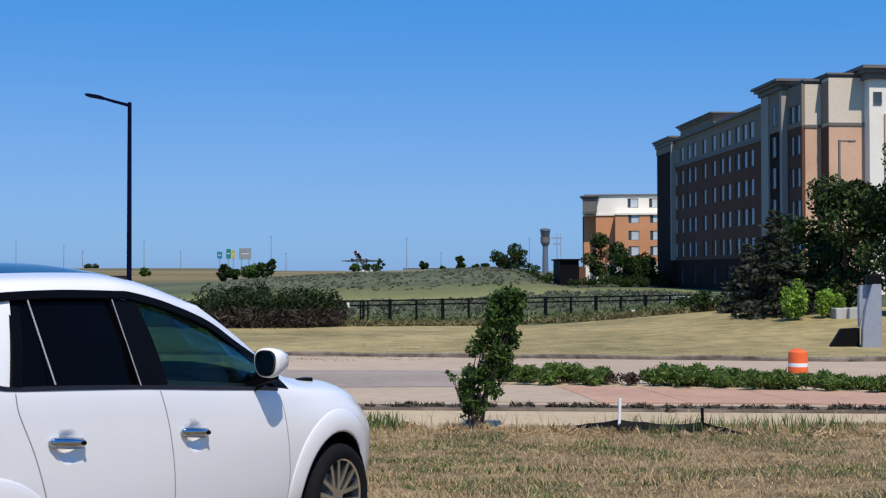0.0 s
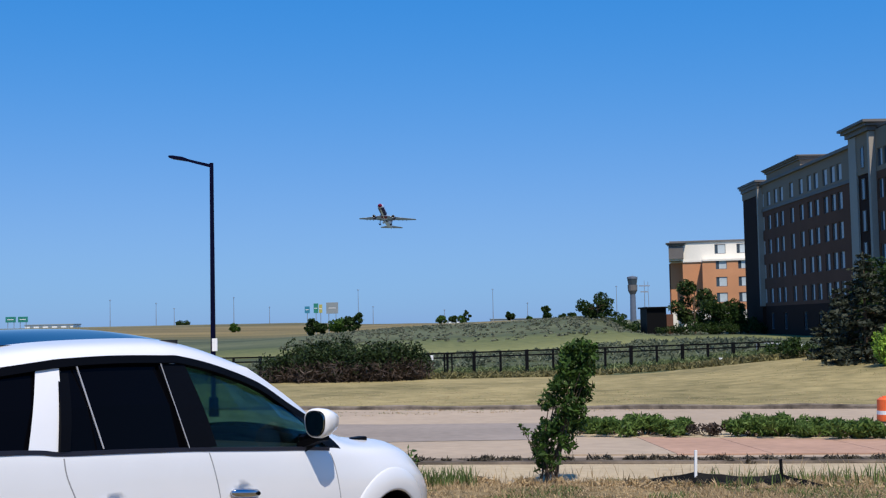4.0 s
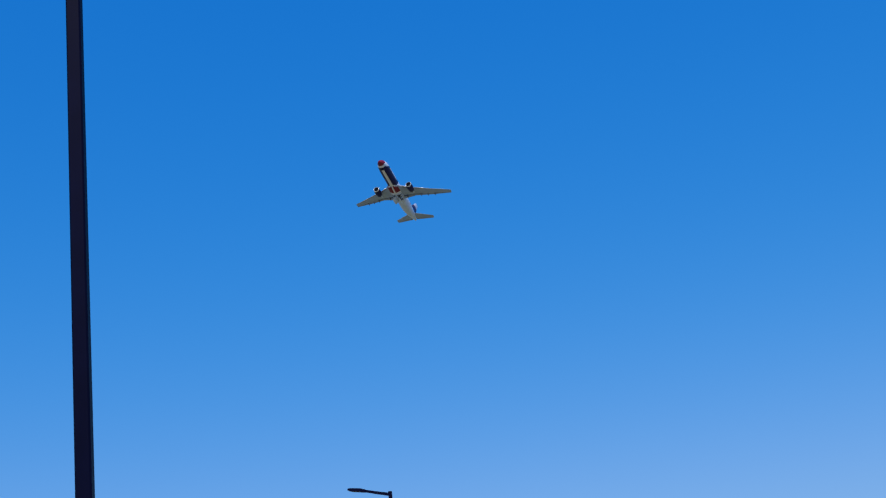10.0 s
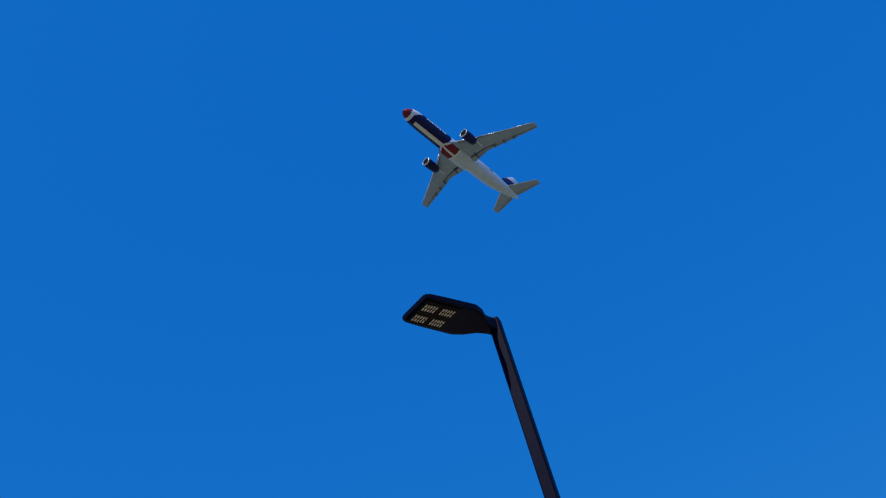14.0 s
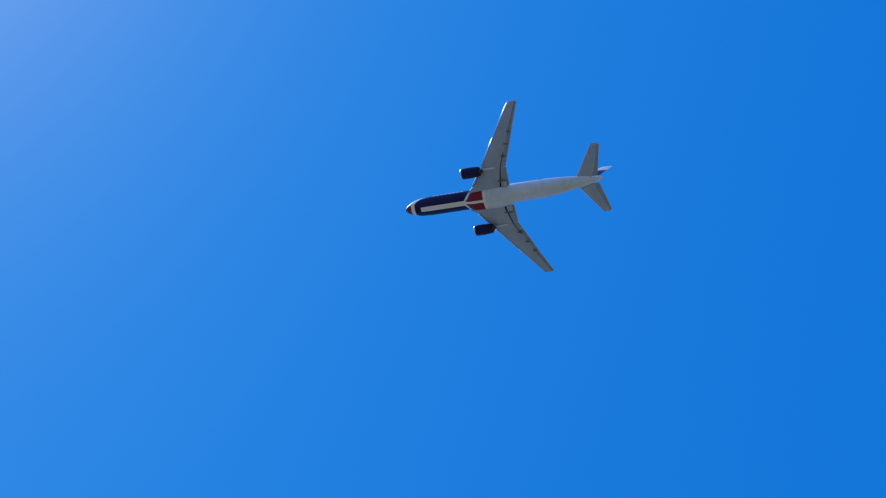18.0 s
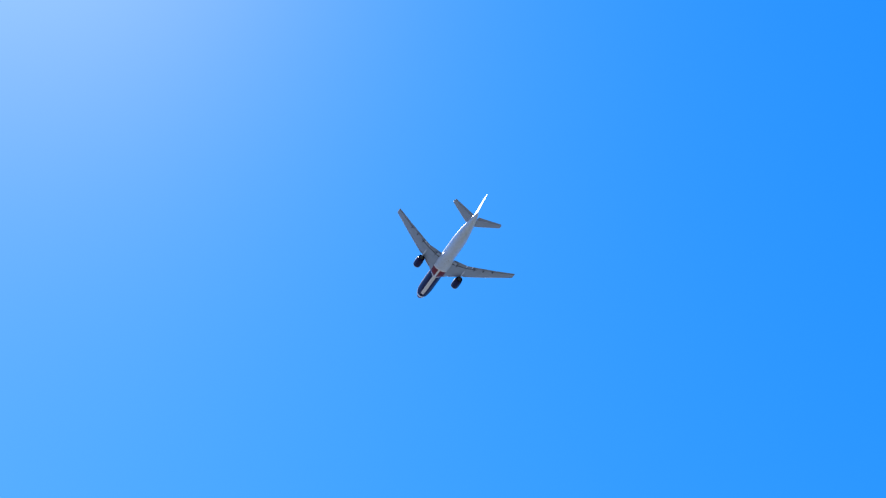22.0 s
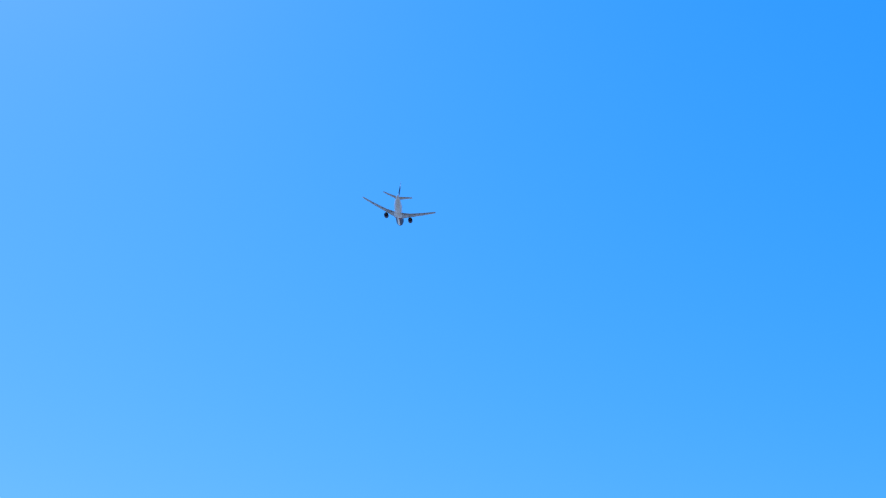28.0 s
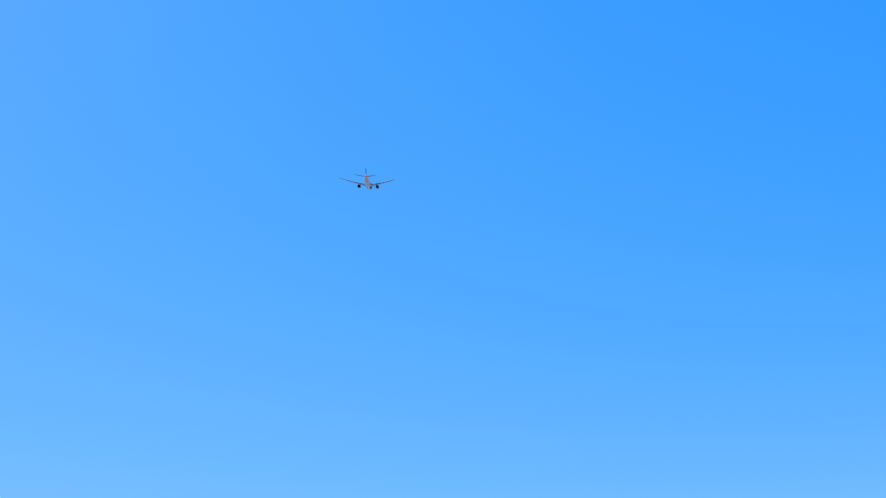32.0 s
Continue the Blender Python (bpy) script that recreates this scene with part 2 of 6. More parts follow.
M_CORNICE = mat("grey_cornice", (0.15, 0.135, 0.125), 0.7, vary=0.08, scale=4)
M_WINDOW = glass_mat("building_glass", (0.05, 0.07, 0.09), 0.03)
M_CURTAIN = mat("pale_curtain", (0.54, 0.55, 0.57), 0.9, vary=0.06, scale=3)
# sheer cloth, tinted blue to stand in for sky reflected in the panes too
M_SKY_SHEER = mat("sky_sheer_curtain", (0.50, 0.56, 0.58), 0.9, vary=0.06, scale=3)
M_DARKROOM = mat("dark_interior", (0.03, 0.03, 0.035), 0.9)
M_METAL = mat("galvanised_metal", (0.45, 0.46, 0.48), 0.45, 0.7, vary=0.08)
M_SIGN_GREEN = mat("sign_green", (0.02, 0.20, 0.15), 0.5, vary=0.05)
M_SIGN_BLUE = mat("sign_blue", (0.03, 0.20, 0.30), 0.5, vary=0.05)
M_SIGN_YELLOW = mat("sign_yellow", (0.42, 0.38, 0.10), 0.5, vary=0.05)
M_SIGN_GREY = mat("sign_back_grey", (0.24, 0.27, 0.28), 0.6, vary=0.08)
M_WHITE = mat("white_paint", (0.80, 0.80, 0.79), 0.45, vary=0.03)
M_ORANGE = mat("drum_orange", (0.85, 0.14, 0.03), 0.5, vary=0.06)
M_SLATE = mat("blue_grey_panel", (0.33, 0.36, 0.42), 0.45, 0.2, vary=0.05)
M_CONCRETE = mat("grey_concrete", (0.42, 0.41, 0.39), 0.85, vary=0.1, scale=2)


# ---- mesh helpers ----
def part(name, bm, material, parent=None, label="", smooth=False):
    """One mesh object of a bmesh, under a thing or a part. material: one, or a list by face index."""
    me = bpy.data.meshes.new(name)
    bm.to_mesh(me)
    bm.free()
    for m in (material if isinstance(material, (list, tuple)) else [material]):
        me.materials.append(m)
    if smooth:
        for p in me.polygons:
            p.use_smooth = True
    ob = new(name, me)
    ob.parent = parent
    if label:
        ob["label"] = label
    return ob


def thing(name, at, label, category, group="", kind=""):
    """An Empty at the base of a thing, which parents its parts."""
    ob = new(name)
    ob.matrix_world = at
    return tagged(ob, label, category, group, kind)


def add_box(bm, x0, x1, y0, y1, z0, z1, mi=0, bevel=0.0):
    vs = [bm.verts.new((x, y, z)) for z in (z0, z1) for y in (y0, y1) for x in (x0, x1)]
    fs = []
    for q in ((0, 2, 3, 1), (4, 5, 7, 6), (0, 1, 5, 4), (2, 6, 7, 3), (0, 4, 6, 2), (1, 3, 7, 5)):
        f = bm.faces.new([vs[i] for i in q])
        f.material_index = mi
        fs.append(f)
    if bevel:
        es = list({e for f in fs for e in f.edges})
        bmesh.ops.bevel(bm, geom=es, offset=bevel, segments=2, affect="EDGES", profile=0.5)
    return fs


def box(x0, x1, y0, y1, z0, z1, bevel=0.0):
    bm = bmesh.new()
    add_box(bm, x0, x1, y0, y1, z0, z1, 0, bevel)
    return bm


def add_loft(bm, rings, closed=True, caps=True, mi=0):
    """Skin through rings of points, each of the same count."""
    rs = [[bm.verts.new(p) for p in r] for r in rings]
    n = len(rs[0])
    for a, b in zip(rs, rs[1:]):
        for i in range(n if closed else n - 1):
            j = (i + 1) % n
            f = bm.faces.new((a[i], a[j], b[j], b[i]))
            f.material_index = mi
    if caps and closed:
        bm.faces.new(rs[0][::-1]).material_index = mi
        bm.faces.new(rs[-1]).material_index = mi
    return rs


def ring_pts(c, u, v, ru, rv, n, start=0.0):
    c, u, v = Vector(c), Vector(u), Vector(v)
    return [c + u * (ru * math.cos(start + 2 * math.pi * i / n)) + v * (rv * math.sin(start + 2 * math.pi * i / n)) for i in range(n)]


def add_tube(bm, a, b, ra, rb=None, n=8, mi=0):
    a, b = Vector(a), Vector(b)
    rb = ra if rb is None else rb
    w = (b - a).normalized()
    u = w.orthogonal().normalized()
    v = w.cross(u)
    add_loft(bm, [ring_pts(a, u, v, ra, ra, n), ring_pts(b, u, v, rb, rb, n)], mi=mi)


def tube(a, b, ra, rb=None, n=8):
    bm = bmesh.new()
    add_tube(bm, a, b, ra, rb, n)
    return bm


def quads(name, verts, faces, material, parent=None, label=""):
    me = bpy.data.meshes.new(name)
    me.from_pydata(verts, [], faces)
    me.materials.append(material)
    ob = new(name, me)
    ob.parent = parent
    if label:
        ob["label"] = label
    return ob


def smooth01(v):
    v = min(max(v, 0.0), 1.0)
    return v * v * (3 - 2 * v)


def ground_z(x, y):
    """The land falls gently away to the field and rises to a mound before the hotels."""
    z = -0.03 - 0.026 * min(max(y, 0), 50) * smooth01((y - 7) / 8) - 0.004 * min(max(y - 50, 0), 100)
    z += 1.0 * smooth01((x - 8) / 18) * smooth01((y - 42) / 16)
    # a sage knoll behind the fence that carries on as a plateau, lower towards the west
    rise = smooth01((y - 135 - 25 * smooth01((-x - 8) / 40)) / 95)
    z += (2.3 * smooth01((x + 45) / 50) + 0.7) * rise * (1 - 0.9 * smooth01((x - 0.136 * y) / 6))
    # far to the west the prairie climbs to a low skyline
    if y > 300:
        z += 4.6 * smooth01((y - 300) / 320) * (1 - smooth01((x / y + 0.12) / 0.16))
    if y > 60:
        z += 0.12 * math.sin(x * 0.05 + 1.3) * smooth01((y - 60) / 60) * (1 - smooth01((y - 400) / 300))
    return z


def on_land(az, d, lift=0.0):
    """A place on the land, by compass degrees and distance from where the walk starts."""
    x, y = -0.25 + d * math.sin(radians(az)), 0.08 + d * math.cos(radians(az))
    return Vector((x, y, ground_z(x, y) + lift))

# ---- ground ----
def sheet(xs, ys, material, lift, name, label="", cat=""):
    vs = [(x, y, ground_z(x, y) + lift - (0.3 if name == "ground" and -38 < x < 43 and -8 < y < 66 else 0.0)) for y in ys for x in xs]
    n = len(xs)
    fs = [(j * n + i, j * n + i + 1, (j + 1) * n + i + 1, (j + 1) * n + i) for j in range(len(ys) - 1) for i in range(n - 1)]
    return tagged(quads(name, vs, fs, material), label, cat, kind="structure")


sheet(sorted(set([-4000, -2000, -1000, -600, -400, -300] + [i * 8 for i in range(-30, 31)] + [300, 400, 600, 1000, 2000, 4000])),
      sorted(set([-4000, -1500, -500, -200, -100, -50, -20, 0] + [i * 5 for i in range(1, 40)] + [i * 25 for i in range(8, 26)] + [800, 1100, 1500, 2200, 3200, 4500])),
      M_FIELD, 0.0, "ground", "prairie ground reaching to the horizon", "ground")
def far_edge(x):
    """Where the road ends on the far side; the road narrows towards the hotels."""
    return 41.3 - 0.42 * min(max(x, -12), 14)


def near_edge(x):
    """The near side of the road."""
    return 20.9 - 0.20 * min(max(x, -8), 12)


def bed_edge(x):
    """Where the planting on the island begins."""
    return 25.75 - 0.45 * (min(x, 13) - 3.7)


def between(name, x0, x1, n, edge0, edge1, m, material, lift, label, cat):
    """A sheet between two edge lines y = edge(x), m cells deep."""
    vs, fs = [], []
    for j in range(m + 1):
        for i in range(n + 1):
            x = x0 + (x1 - x0) * i / n
            y = edge0(x) + (edge1(x) - edge0(x)) * j / m
            vs.append((x, y, ground_z(x, y) + lift))
    fs = [(j * (n + 1) + i, j * (n + 1) + i + 1, (j + 1) * (n + 1) + i + 1, (j + 1) * (n + 1) + i) for j in range(m) for i in range(n)]
    return tagged(quads(name, vs, fs, material), label, cat, kind="structure")


def lawn_edge(x):
    return 17.2 - 0.25 * min(max(x, -3), 8) + 0.12 * math.sin(x * 1.3) + 0.07 * math.sin(x * 3.7 + 1)


between("lawn", -40, 45, 240, lambda x: -12, lawn_edge, 60, M_GRASS_NEAR, 0.03, "dry patchy lawn beside the road", "lawn")
between("dirt_strip", -40, 45, 120, lambda x: lawn_edge(x) - 0.1, lambda x: near_edge(x) - 0.25, 6, M_DIRT, 0.022, "bare dry dirt strip along the kerb", "dirt")
between("road", -60, 80, 70, lambda x: near_edge(x) + 0.7, lambda x: far_edge(x) - 0.3, 12, M_ROAD, 0.04, "pale concrete road", "road")
between("road_stain", -60, 3.5, 40, lambda x: 25.9 - 0.2 * x + 0.25 * math.sin(x * 0.8), lambda x: 32.4 - 0.3 * x + 0.2 * math.sin(x * 1.1), 4, M_ROAD_DARK, 0.048, "grey worn wheel lane on the road", "road")
between("verge", -60, 80, 70, lambda x: far_edge(x), lambda x: 70, 16, M_MOWN, 0.05, "mown dry grass verge rising to a mound", "grass")


def kerb(name, x0, x1, edge, width, h, material, label):
    """A kerb line with a rounded top edge, over the land."""
    bm = bmesh.new()
    xs = np.linspace(x0, x1, int((x1 - x0) / 1.5) + 1)
    rings = []
    for i, x in enumerate(xs):
        y0, y1, hh = edge(x), edge(x) + width, h * (0.9 + 0.2 * math.sin(i * 2.3))
        rings.append([Vector((x, y, ground_z(x, y) + 0.04 + z)) for y, z in ((y0, -0.1), (y0, hh - 0.03), (y0 + 0.03, hh), (y1 - 0.03, hh), (y1, hh - 0.03), (y1, -0.1))])
    add_loft(bm, rings)
    bmesh.ops.recalc_face_normals(bm, faces=bm.faces)
    return tagged(part(name, bm, material), label, "kerb", kind="structure")


kerb("kerb_near", -60, 80, lambda x: near_edge(x) - 0.3, 0.3, 0.025, M_GUTTER, "low broken kerb under dark soil and dead weeds")
between("gutter", -60, 80, 94, lambda x: near_edge(x) - 0.02, lambda x: near_edge(x) + 0.72, 2, M_GUTTER, 0.044, "gutter with dark washed-in soil", "gutter")
kerb("kerb_far", -60, 80, lambda x: far_edge(x) - 0.32, 0.34, 0.14, M_KERB, "weathered grey concrete kerb")


def red_island():
    """The raised island of red concrete in the road, in slabs."""
    isl = thing("median_island", pose(0, 0, 0), "raised traffic island of red concrete slabs", "median", kind="structure")
    xs = [2.0, 4.05, 5.6, 7.5, 10.0, 12.5, 15.0, 18.0, 22.0, 27.0, 33.0, 40.0]
    def solid(corners, top):
        bm = bmesh.new()
        up = [bm.verts.new((x, y, ground_z(x, y) + top)) for x, y in corners]
        down = [bm.verts.new((x, y, ground_z(x, y) - 0.1)) for x, y in corners]
        bm.faces.new(up)
        n = len(up)
        for i in range(n):
            bm.faces.new((up[i], down[i], down[(i + 1) % n], up[(i + 1) % n]))
        bmesh.ops.recalc_face_normals(bm, faces=bm.faces)
        return bm
    for x0, x1 in zip(xs, xs[1:]):
        a, b = x0 + 0.008, x1 - 0.008
        bm = solid(((a, near_edge(a) + 1.15), (b, near_edge(b) + 1.15), (b, bed_edge(b)), (a, bed_edge(a))), 0.065)
        part("slab", bm, M_RED_PAVE if x0 > 3 else M_ROAD, isl)
    edge = [2.2, 4, 6, 8, 10, 12, 13, 40]
    bm = solid([(x, bed_edge(x) + 0.01) for x in edge] + [(x, bed_edge(x) + 2.4) for x in reversed(edge)], 0.07)
    part("planting_bed", bm, M_DIRT, isl)


red_island()


# ---- plants ----
def leaf_cloud(name, blobs, count, size, material, parent=None, seed=1, flat=0.0, tall=1.0, label=""):
    """Many small leaf blades scattered in and on blobs (x, y, z, rx, ry, rz); uneven, with gaps."""
    rng = np.random.default_rng(seed)
    b = np.array(blobs, float)
    w = (b[:, 3] * b[:, 4] * b[:, 5]) ** 0.67
    idx = rng.choice(len(b), count, p=w / w.sum())
    d = rng.normal(size=(count, 3))
    d /= np.linalg.norm(d, axis=1)[:, None]
    rad = rng.uniform(0.35, 1.08, count) ** 0.6
    c = b[idx, :3] + d * b[idx, 3:6] * rad[:, None]
    u = rng.normal(size=(count, 3))
    u[:, 2] *= (1 - flat)
    u /= np.linalg.norm(u, axis=1)[:, None]
    v = np.cross(u, rng.normal(size=(count, 3)))
    v /= np.linalg.norm(v, axis=1)[:, None] + 1e-9
    s = size * rng.uniform(0.5, 1.3, count)
    u *= (s * tall)[:, None]
    v *= (s * 0.55)[:, None]
    vs = np.concatenate([c - u, c + v * 0.9, c + u, c - v * 0.9], 1).reshape(-1, 3)
    fs = np.arange(4 * count).reshape(-1, 4)
    return quads(name, vs.tolist(), fs.tolist(), material, parent, label)


def limb(bm, a, b, ra, rb, rng, n=6, bend=0.15):
    a, b = Vector(a), Vector(b)
    ln = (b - a).length
    mid = (a + b) / 2 + Vector((rng.uniform(-1, 1), rng.uniform(-1, 1), rng.uniform(-0.3, 0.6))) * ln * bend
    add_tube(bm, a, mid, ra, (ra + rb) / 2, n)
    add_tube(bm, mid, b, (ra + rb) / 2, rb, n)


def tree(name, at, h, w, material, leaves, size, seed, label, group="", low=0.22, cat="tree"):
    """A tapered trunk with limbs and a broken crown of leaf clumps."""
    rng = random.Random(seed)
    ob = thing(name, pose(*at), label, cat, group)
    bm = bmesh.new()
    r0 = max(0.03, h * 0.022)
    limb(bm, (0, 0, -0.1), (rng.uniform(-.05, .05) * h, 0, h * 0.55), r0, r0 * 0.6, rng, 8, 0.04)
    limb(bm, (0, 0, h * 0.52), (rng.uniform(-.06, .06) * h, rng.uniform(-.05, .05) * h, h * 0.88), r0 * 0.6, r0 * 0.2, rng, 6, 0.05)
    blobs = []
    for i in range(13):
        a = rng.uniform(0, 6.28)
        z = h * rng.uniform(low + 0.12, 0.9)
        prof = math.sin(math.pi * min(1, max(0.12, (z / h - low) / (1.02 - low))) ** 0.8)
        r = w * 0.5 * prof * rng.uniform(0.45, 0.95)
        c = (r * math.cos(a), r * math.sin(a), z)
        limb(bm, (0, 0, z * 0.72), c, r0 * 0.32, r0 * 0.1, rng, 5)
        k = w * rng.uniform(0.13, 0.24)
        blobs.append((*c, k, k, k * rng.uniform(0.7, 1.0)))
    part("trunk", bm, M_BARK, ob)
    leaf_cloud("crown", blobs, leaves, size, material, ob, seed)
    return ob


def conifer(name, at, h, w, seed, label, leaves=5200):
    rng = random.Random(seed)
    ob = thing(name, pose(*at), label, "tree")
    bm = bmesh.new()
    add_tube(bm, (0, 0, -0.1), (0, 0, h * 0.97), h * 0.022, 0.02, 8)
    blobs = []
    z = h * 0.06
    while z < h * 0.97:
        r = w * 0.5 * (1 - z / h) ** 0.8 + 0.1
        for i in range(7):
            a = rng.uniform(0, 6.28)
            k = r * rng.uniform(0.75, 1.15)
            tip = (k * math.cos(a), k * math.sin(a), z - k * 0.16)
            add_tube(bm, (0, 0, z), tip, 0.025, 0.008, 4)
            for q in (0.45, 0.75, 0.98):
                blobs.append((tip[0] * q, tip[1] * q, z + (tip[2] - z) * q, 0.26 * r * 0.8 + 0.06, 0.26 * r * 0.8 + 0.06, 0.07 + 0.03 * r))
        z += h * 0.055
    part("trunk", bm, M_BARK, ob)
    leaf_cloud("needles", blobs, leaves, 0.13, M_NEEDLE, ob, seed, 0.4, 1.3)
    return ob


def shrub(name, at, w, d, h, material, leaves, size, seed, label, cat="shrub", group="", clumps=9, twigs=0, tall=1.0):
    rng = random.Random(seed)
    ob = thing(name, pose(*at), label, cat, group)
    bm = bmesh.new()
    blobs = []
    for i in range(clumps):
        x, y = rng.uniform(-0.5, 0.5) * w, rng.uniform(-0.5, 0.5) * d
        k = h * rng.uniform(0.28, 0.42)
        z = h * rng.uniform(0.35, 0.72)
        blobs.append((x, y, z, min(w * 0.24, k * 1.4), min(d * 0.4, k * 1.2), k))
        limb(bm, (0, 0, -0.05), (x, y, z), 0.012 + h * 0.008, 0.006, rng, 5)
    part("stems", bm, M_BARK, ob)
    leaf_cloud("foliage", blobs, leaves, size, material, ob, seed, 0.0, tall)
    if twigs:
        leaf_cloud("dry_undergrowth", [(x, y - d * 0.3, h * 0.25, a * 1.2, b, h * 0.3) for x, y, z, a, b, c in blobs], twigs, size * 0.62, M_TWIG, ob, seed + 50, 0.0, 3.6)
    return ob

# ---- lamps ----
def square_tube(bm, x, y, z0, z1, s0, s1, rz=0.0):
    rings = []
    for z, s in ((z0, s0), (z1, s1)):
        q = []
        k = s * 0.22
        for px, py in ((s - k, -s), (s, -s + k), (s, s - k), (s - k, s), (-s + k, s), (-s, s - k), (-s, -s + k), (-s + k, -s)):
            q.append(Vector((x + px * math.cos(rz) - py * math.sin(rz), y + px * math.sin(rz) + py * math.cos(rz), z)))
        rings.append(q)
    add_loft(bm, rings)


M_LED = mat("led_chips", (0.50, 0.50, 0.50), 0.3, vary=0.1)
M_LENS = mat("led_plate", (0.004, 0.004, 0.006), 0.5, vary=0.1, spec=0.05)


def lamp_head(parent):
    """A flat area-light head that reaches out along +x from the pole, with four LED modules under it."""
    bm = bmesh.new()
    out = ((0.02, 0.05, 0.06), (0.10, 0.055, 0.06), (0.18, 0.085, 0.052), (0.28, 0.155, 0.044), (0.38, 0.192, 0.038), (0.74, 0.19, 0.03), (0.88, 0.185, 0.026), (0.92, 0.172, 0.02))
    add_loft(bm, [[Vector((x, w, -t)), Vector((x, w * 1.0, t * 0.5)), Vector((x, w * 0.8, t)), Vector((x, -w * 0.8, t)), Vector((x, -w, t * 0.5)), Vector((x, -w, -t)), Vector((x, -w * 0.85, -t * 1.15)), Vector((x, w * 0.85, -t * 1.15))] for x, w, t in out])
    bmesh.ops.recalc_face_normals(bm, faces=bm.faces)
    head = part("lamp_head", bm, M_POLE, parent, "flat black LED lamp head")
    part("led_plate", box(0.52, 0.90, -0.155, 0.155, -0.049, -0.03, 0.004), M_LENS, head)
    chip = bpy.data.meshes.new("led_chip")
    bm = box(-0.006, 0.006, -0.017, 0.017, -0.005, 0.005, 0.001)
    bm.to_mesh(chip)
    bm.free()
    chip.materials.append(M_LED)
    for mx, my, i, j in itertools.product((0.632, 0.820), (-0.075, 0.075), range(5), range(2)):
        ob = new("led_chip", chip)
        ob.parent = head
        ob.matrix_basis = pose(mx + (i - 2.0) * 0.028, my + (j - 0.5) * 0.046, -0.051)
    return head


def near_lamp():
    x, y = -3.19, 7.748
    z0 = ground_z(x, y) + 0.03
    ob = thing("street_lamp", pose(x, y, z0), "tall black square street lamp with a flat LED head", "street lamp", "street lamps")
    h = 8.80 - z0
    bm = bmesh.new()
    square_tube(bm, 0, 0, 0.0, h, 0.057, 0.052, radians(12))
    part("pole", bm, M_POLE, ob)
    bm = bmesh.new()
    square_tube(bm, 0, 0, -0.05, 0.10, 0.13, 0.12, radians(12))
    part("base_cover", bm, M_POLE, ob)
    arm = lamp_head(ob)
    arm.matrix_basis = pose(0, 0, h - 0.062, -5.2, 4.9, -106.9)


def far_lamp():
    d = 40.0
    x, y = d * math.sin(radians(-10.45)) + 0.11, d * math.cos(radians(-10.45))
    zb, zt = 1.8 - d * 0.0672, 1.8 + d * 0.1305
    ob = thing("street_lamp", pose(x, y, zb), "black street lamp with a slanted arm beyond the road", "street lamp", "street lamps")
    h = zt - zb
    bm = bmesh.new()
    square_tube(bm, 0, 0, 0.5, h + 0.06, 0.075, 0.055)
    part("pole", bm, M_POLE, ob)
    bm = bmesh.new()
    add_tube(bm, (0, 0, -0.3), (0, 0, 0.5), 0.17, 0.15, 12)
    part("base_cover", bm, M_POLE, ob, "round black base cover")
    bm = bmesh.new()
    add_loft(bm, [[Vector((px, dy, pz + dz)) for dy, dz in ((-s, -s), (s, -s), (s, s), (-s, s))] for px, pz, s in ((0.04, h - 0.05, 0.05), (-0.5, h + 0.09, 0.045), (-0.85, h + 0.19, 0.04))])
    bmesh.ops.recalc_face_normals(bm, faces=bm.faces)
    part("arm", bm, M_POLE, ob)
    bm = bmesh.new()
    add_loft(bm, [[Vector((px, dy * w, pz + dz * t)) for dy, dz in ((-1, -1), (1, -1), (1, 0.4), (0.7, 1), (-0.7, 1), (-1, 0.4))] for px, pz, w, t in ((-0.8, h + 0.18, 0.06, 0.05), (-0.95, h + 0.22, 0.15, 0.055), (-1.25, h + 0.27, 0.16, 0.05), (-1.36, h + 0.29, 0.12, 0.03))])
    bmesh.ops.recalc_face_normals(bm, faces=bm.faces)
    part("lamp_head", bm, M_POLE, ob, "flat black lamp head")
    bm = box(-0.02, 0.15, -0.10, -0.085, 1.95, 2.35, 0.006)
    part("small_plate", bm, M_WHITE, ob, "small white plate")


near_lamp()
far_lamp()


def car_park_lamp():
    p = on_land(22.2, 80)
    ob = thing("street_lamp", pose(*p), "grey car park lamp with a short arm", "street lamp", "street lamps")
    h = 1.755 + 80 * 0.1012 - p.z
    bm = bmesh.new()
    square_tube(bm, 0, 0, 0, h, 0.08, 0.06)
    part("pole", bm, M_CORNICE, ob)
    part("arm", box(0.05, 0.75, -0.05, 0.05, h - 0.12, h - 0.02, 0.01), M_CORNICE, ob)
    part("lamp_head", box(0.6, 1.0, -0.16, 0.16, h - 0.14, h - 0.02, 0.02), M_CORNICE, ob)


car_park_lamp()


# ---- the hotels ----
def window_frame(w, h):
    """The four bars of a window frame, in the x-z plane, facing -y."""
    bm = bmesh.new()
    t = 0.07
    add_box(bm, -w / 2, w / 2, -0.02, 0.12, -h / 2, -h / 2 + t)
    add_box(bm, -w / 2, w / 2, -0.02, 0.12, h / 2 - t, h / 2)
    add_box(bm, -w / 2, -w / 2 + t, -0.02, 0.12, -h / 2 + t, h / 2 - t)
    add_box(bm, w / 2 - t, w / 2, -0.02, 0.12, -h / 2 + t, h / 2 - t)
    return bm


WIN_MESH = {}


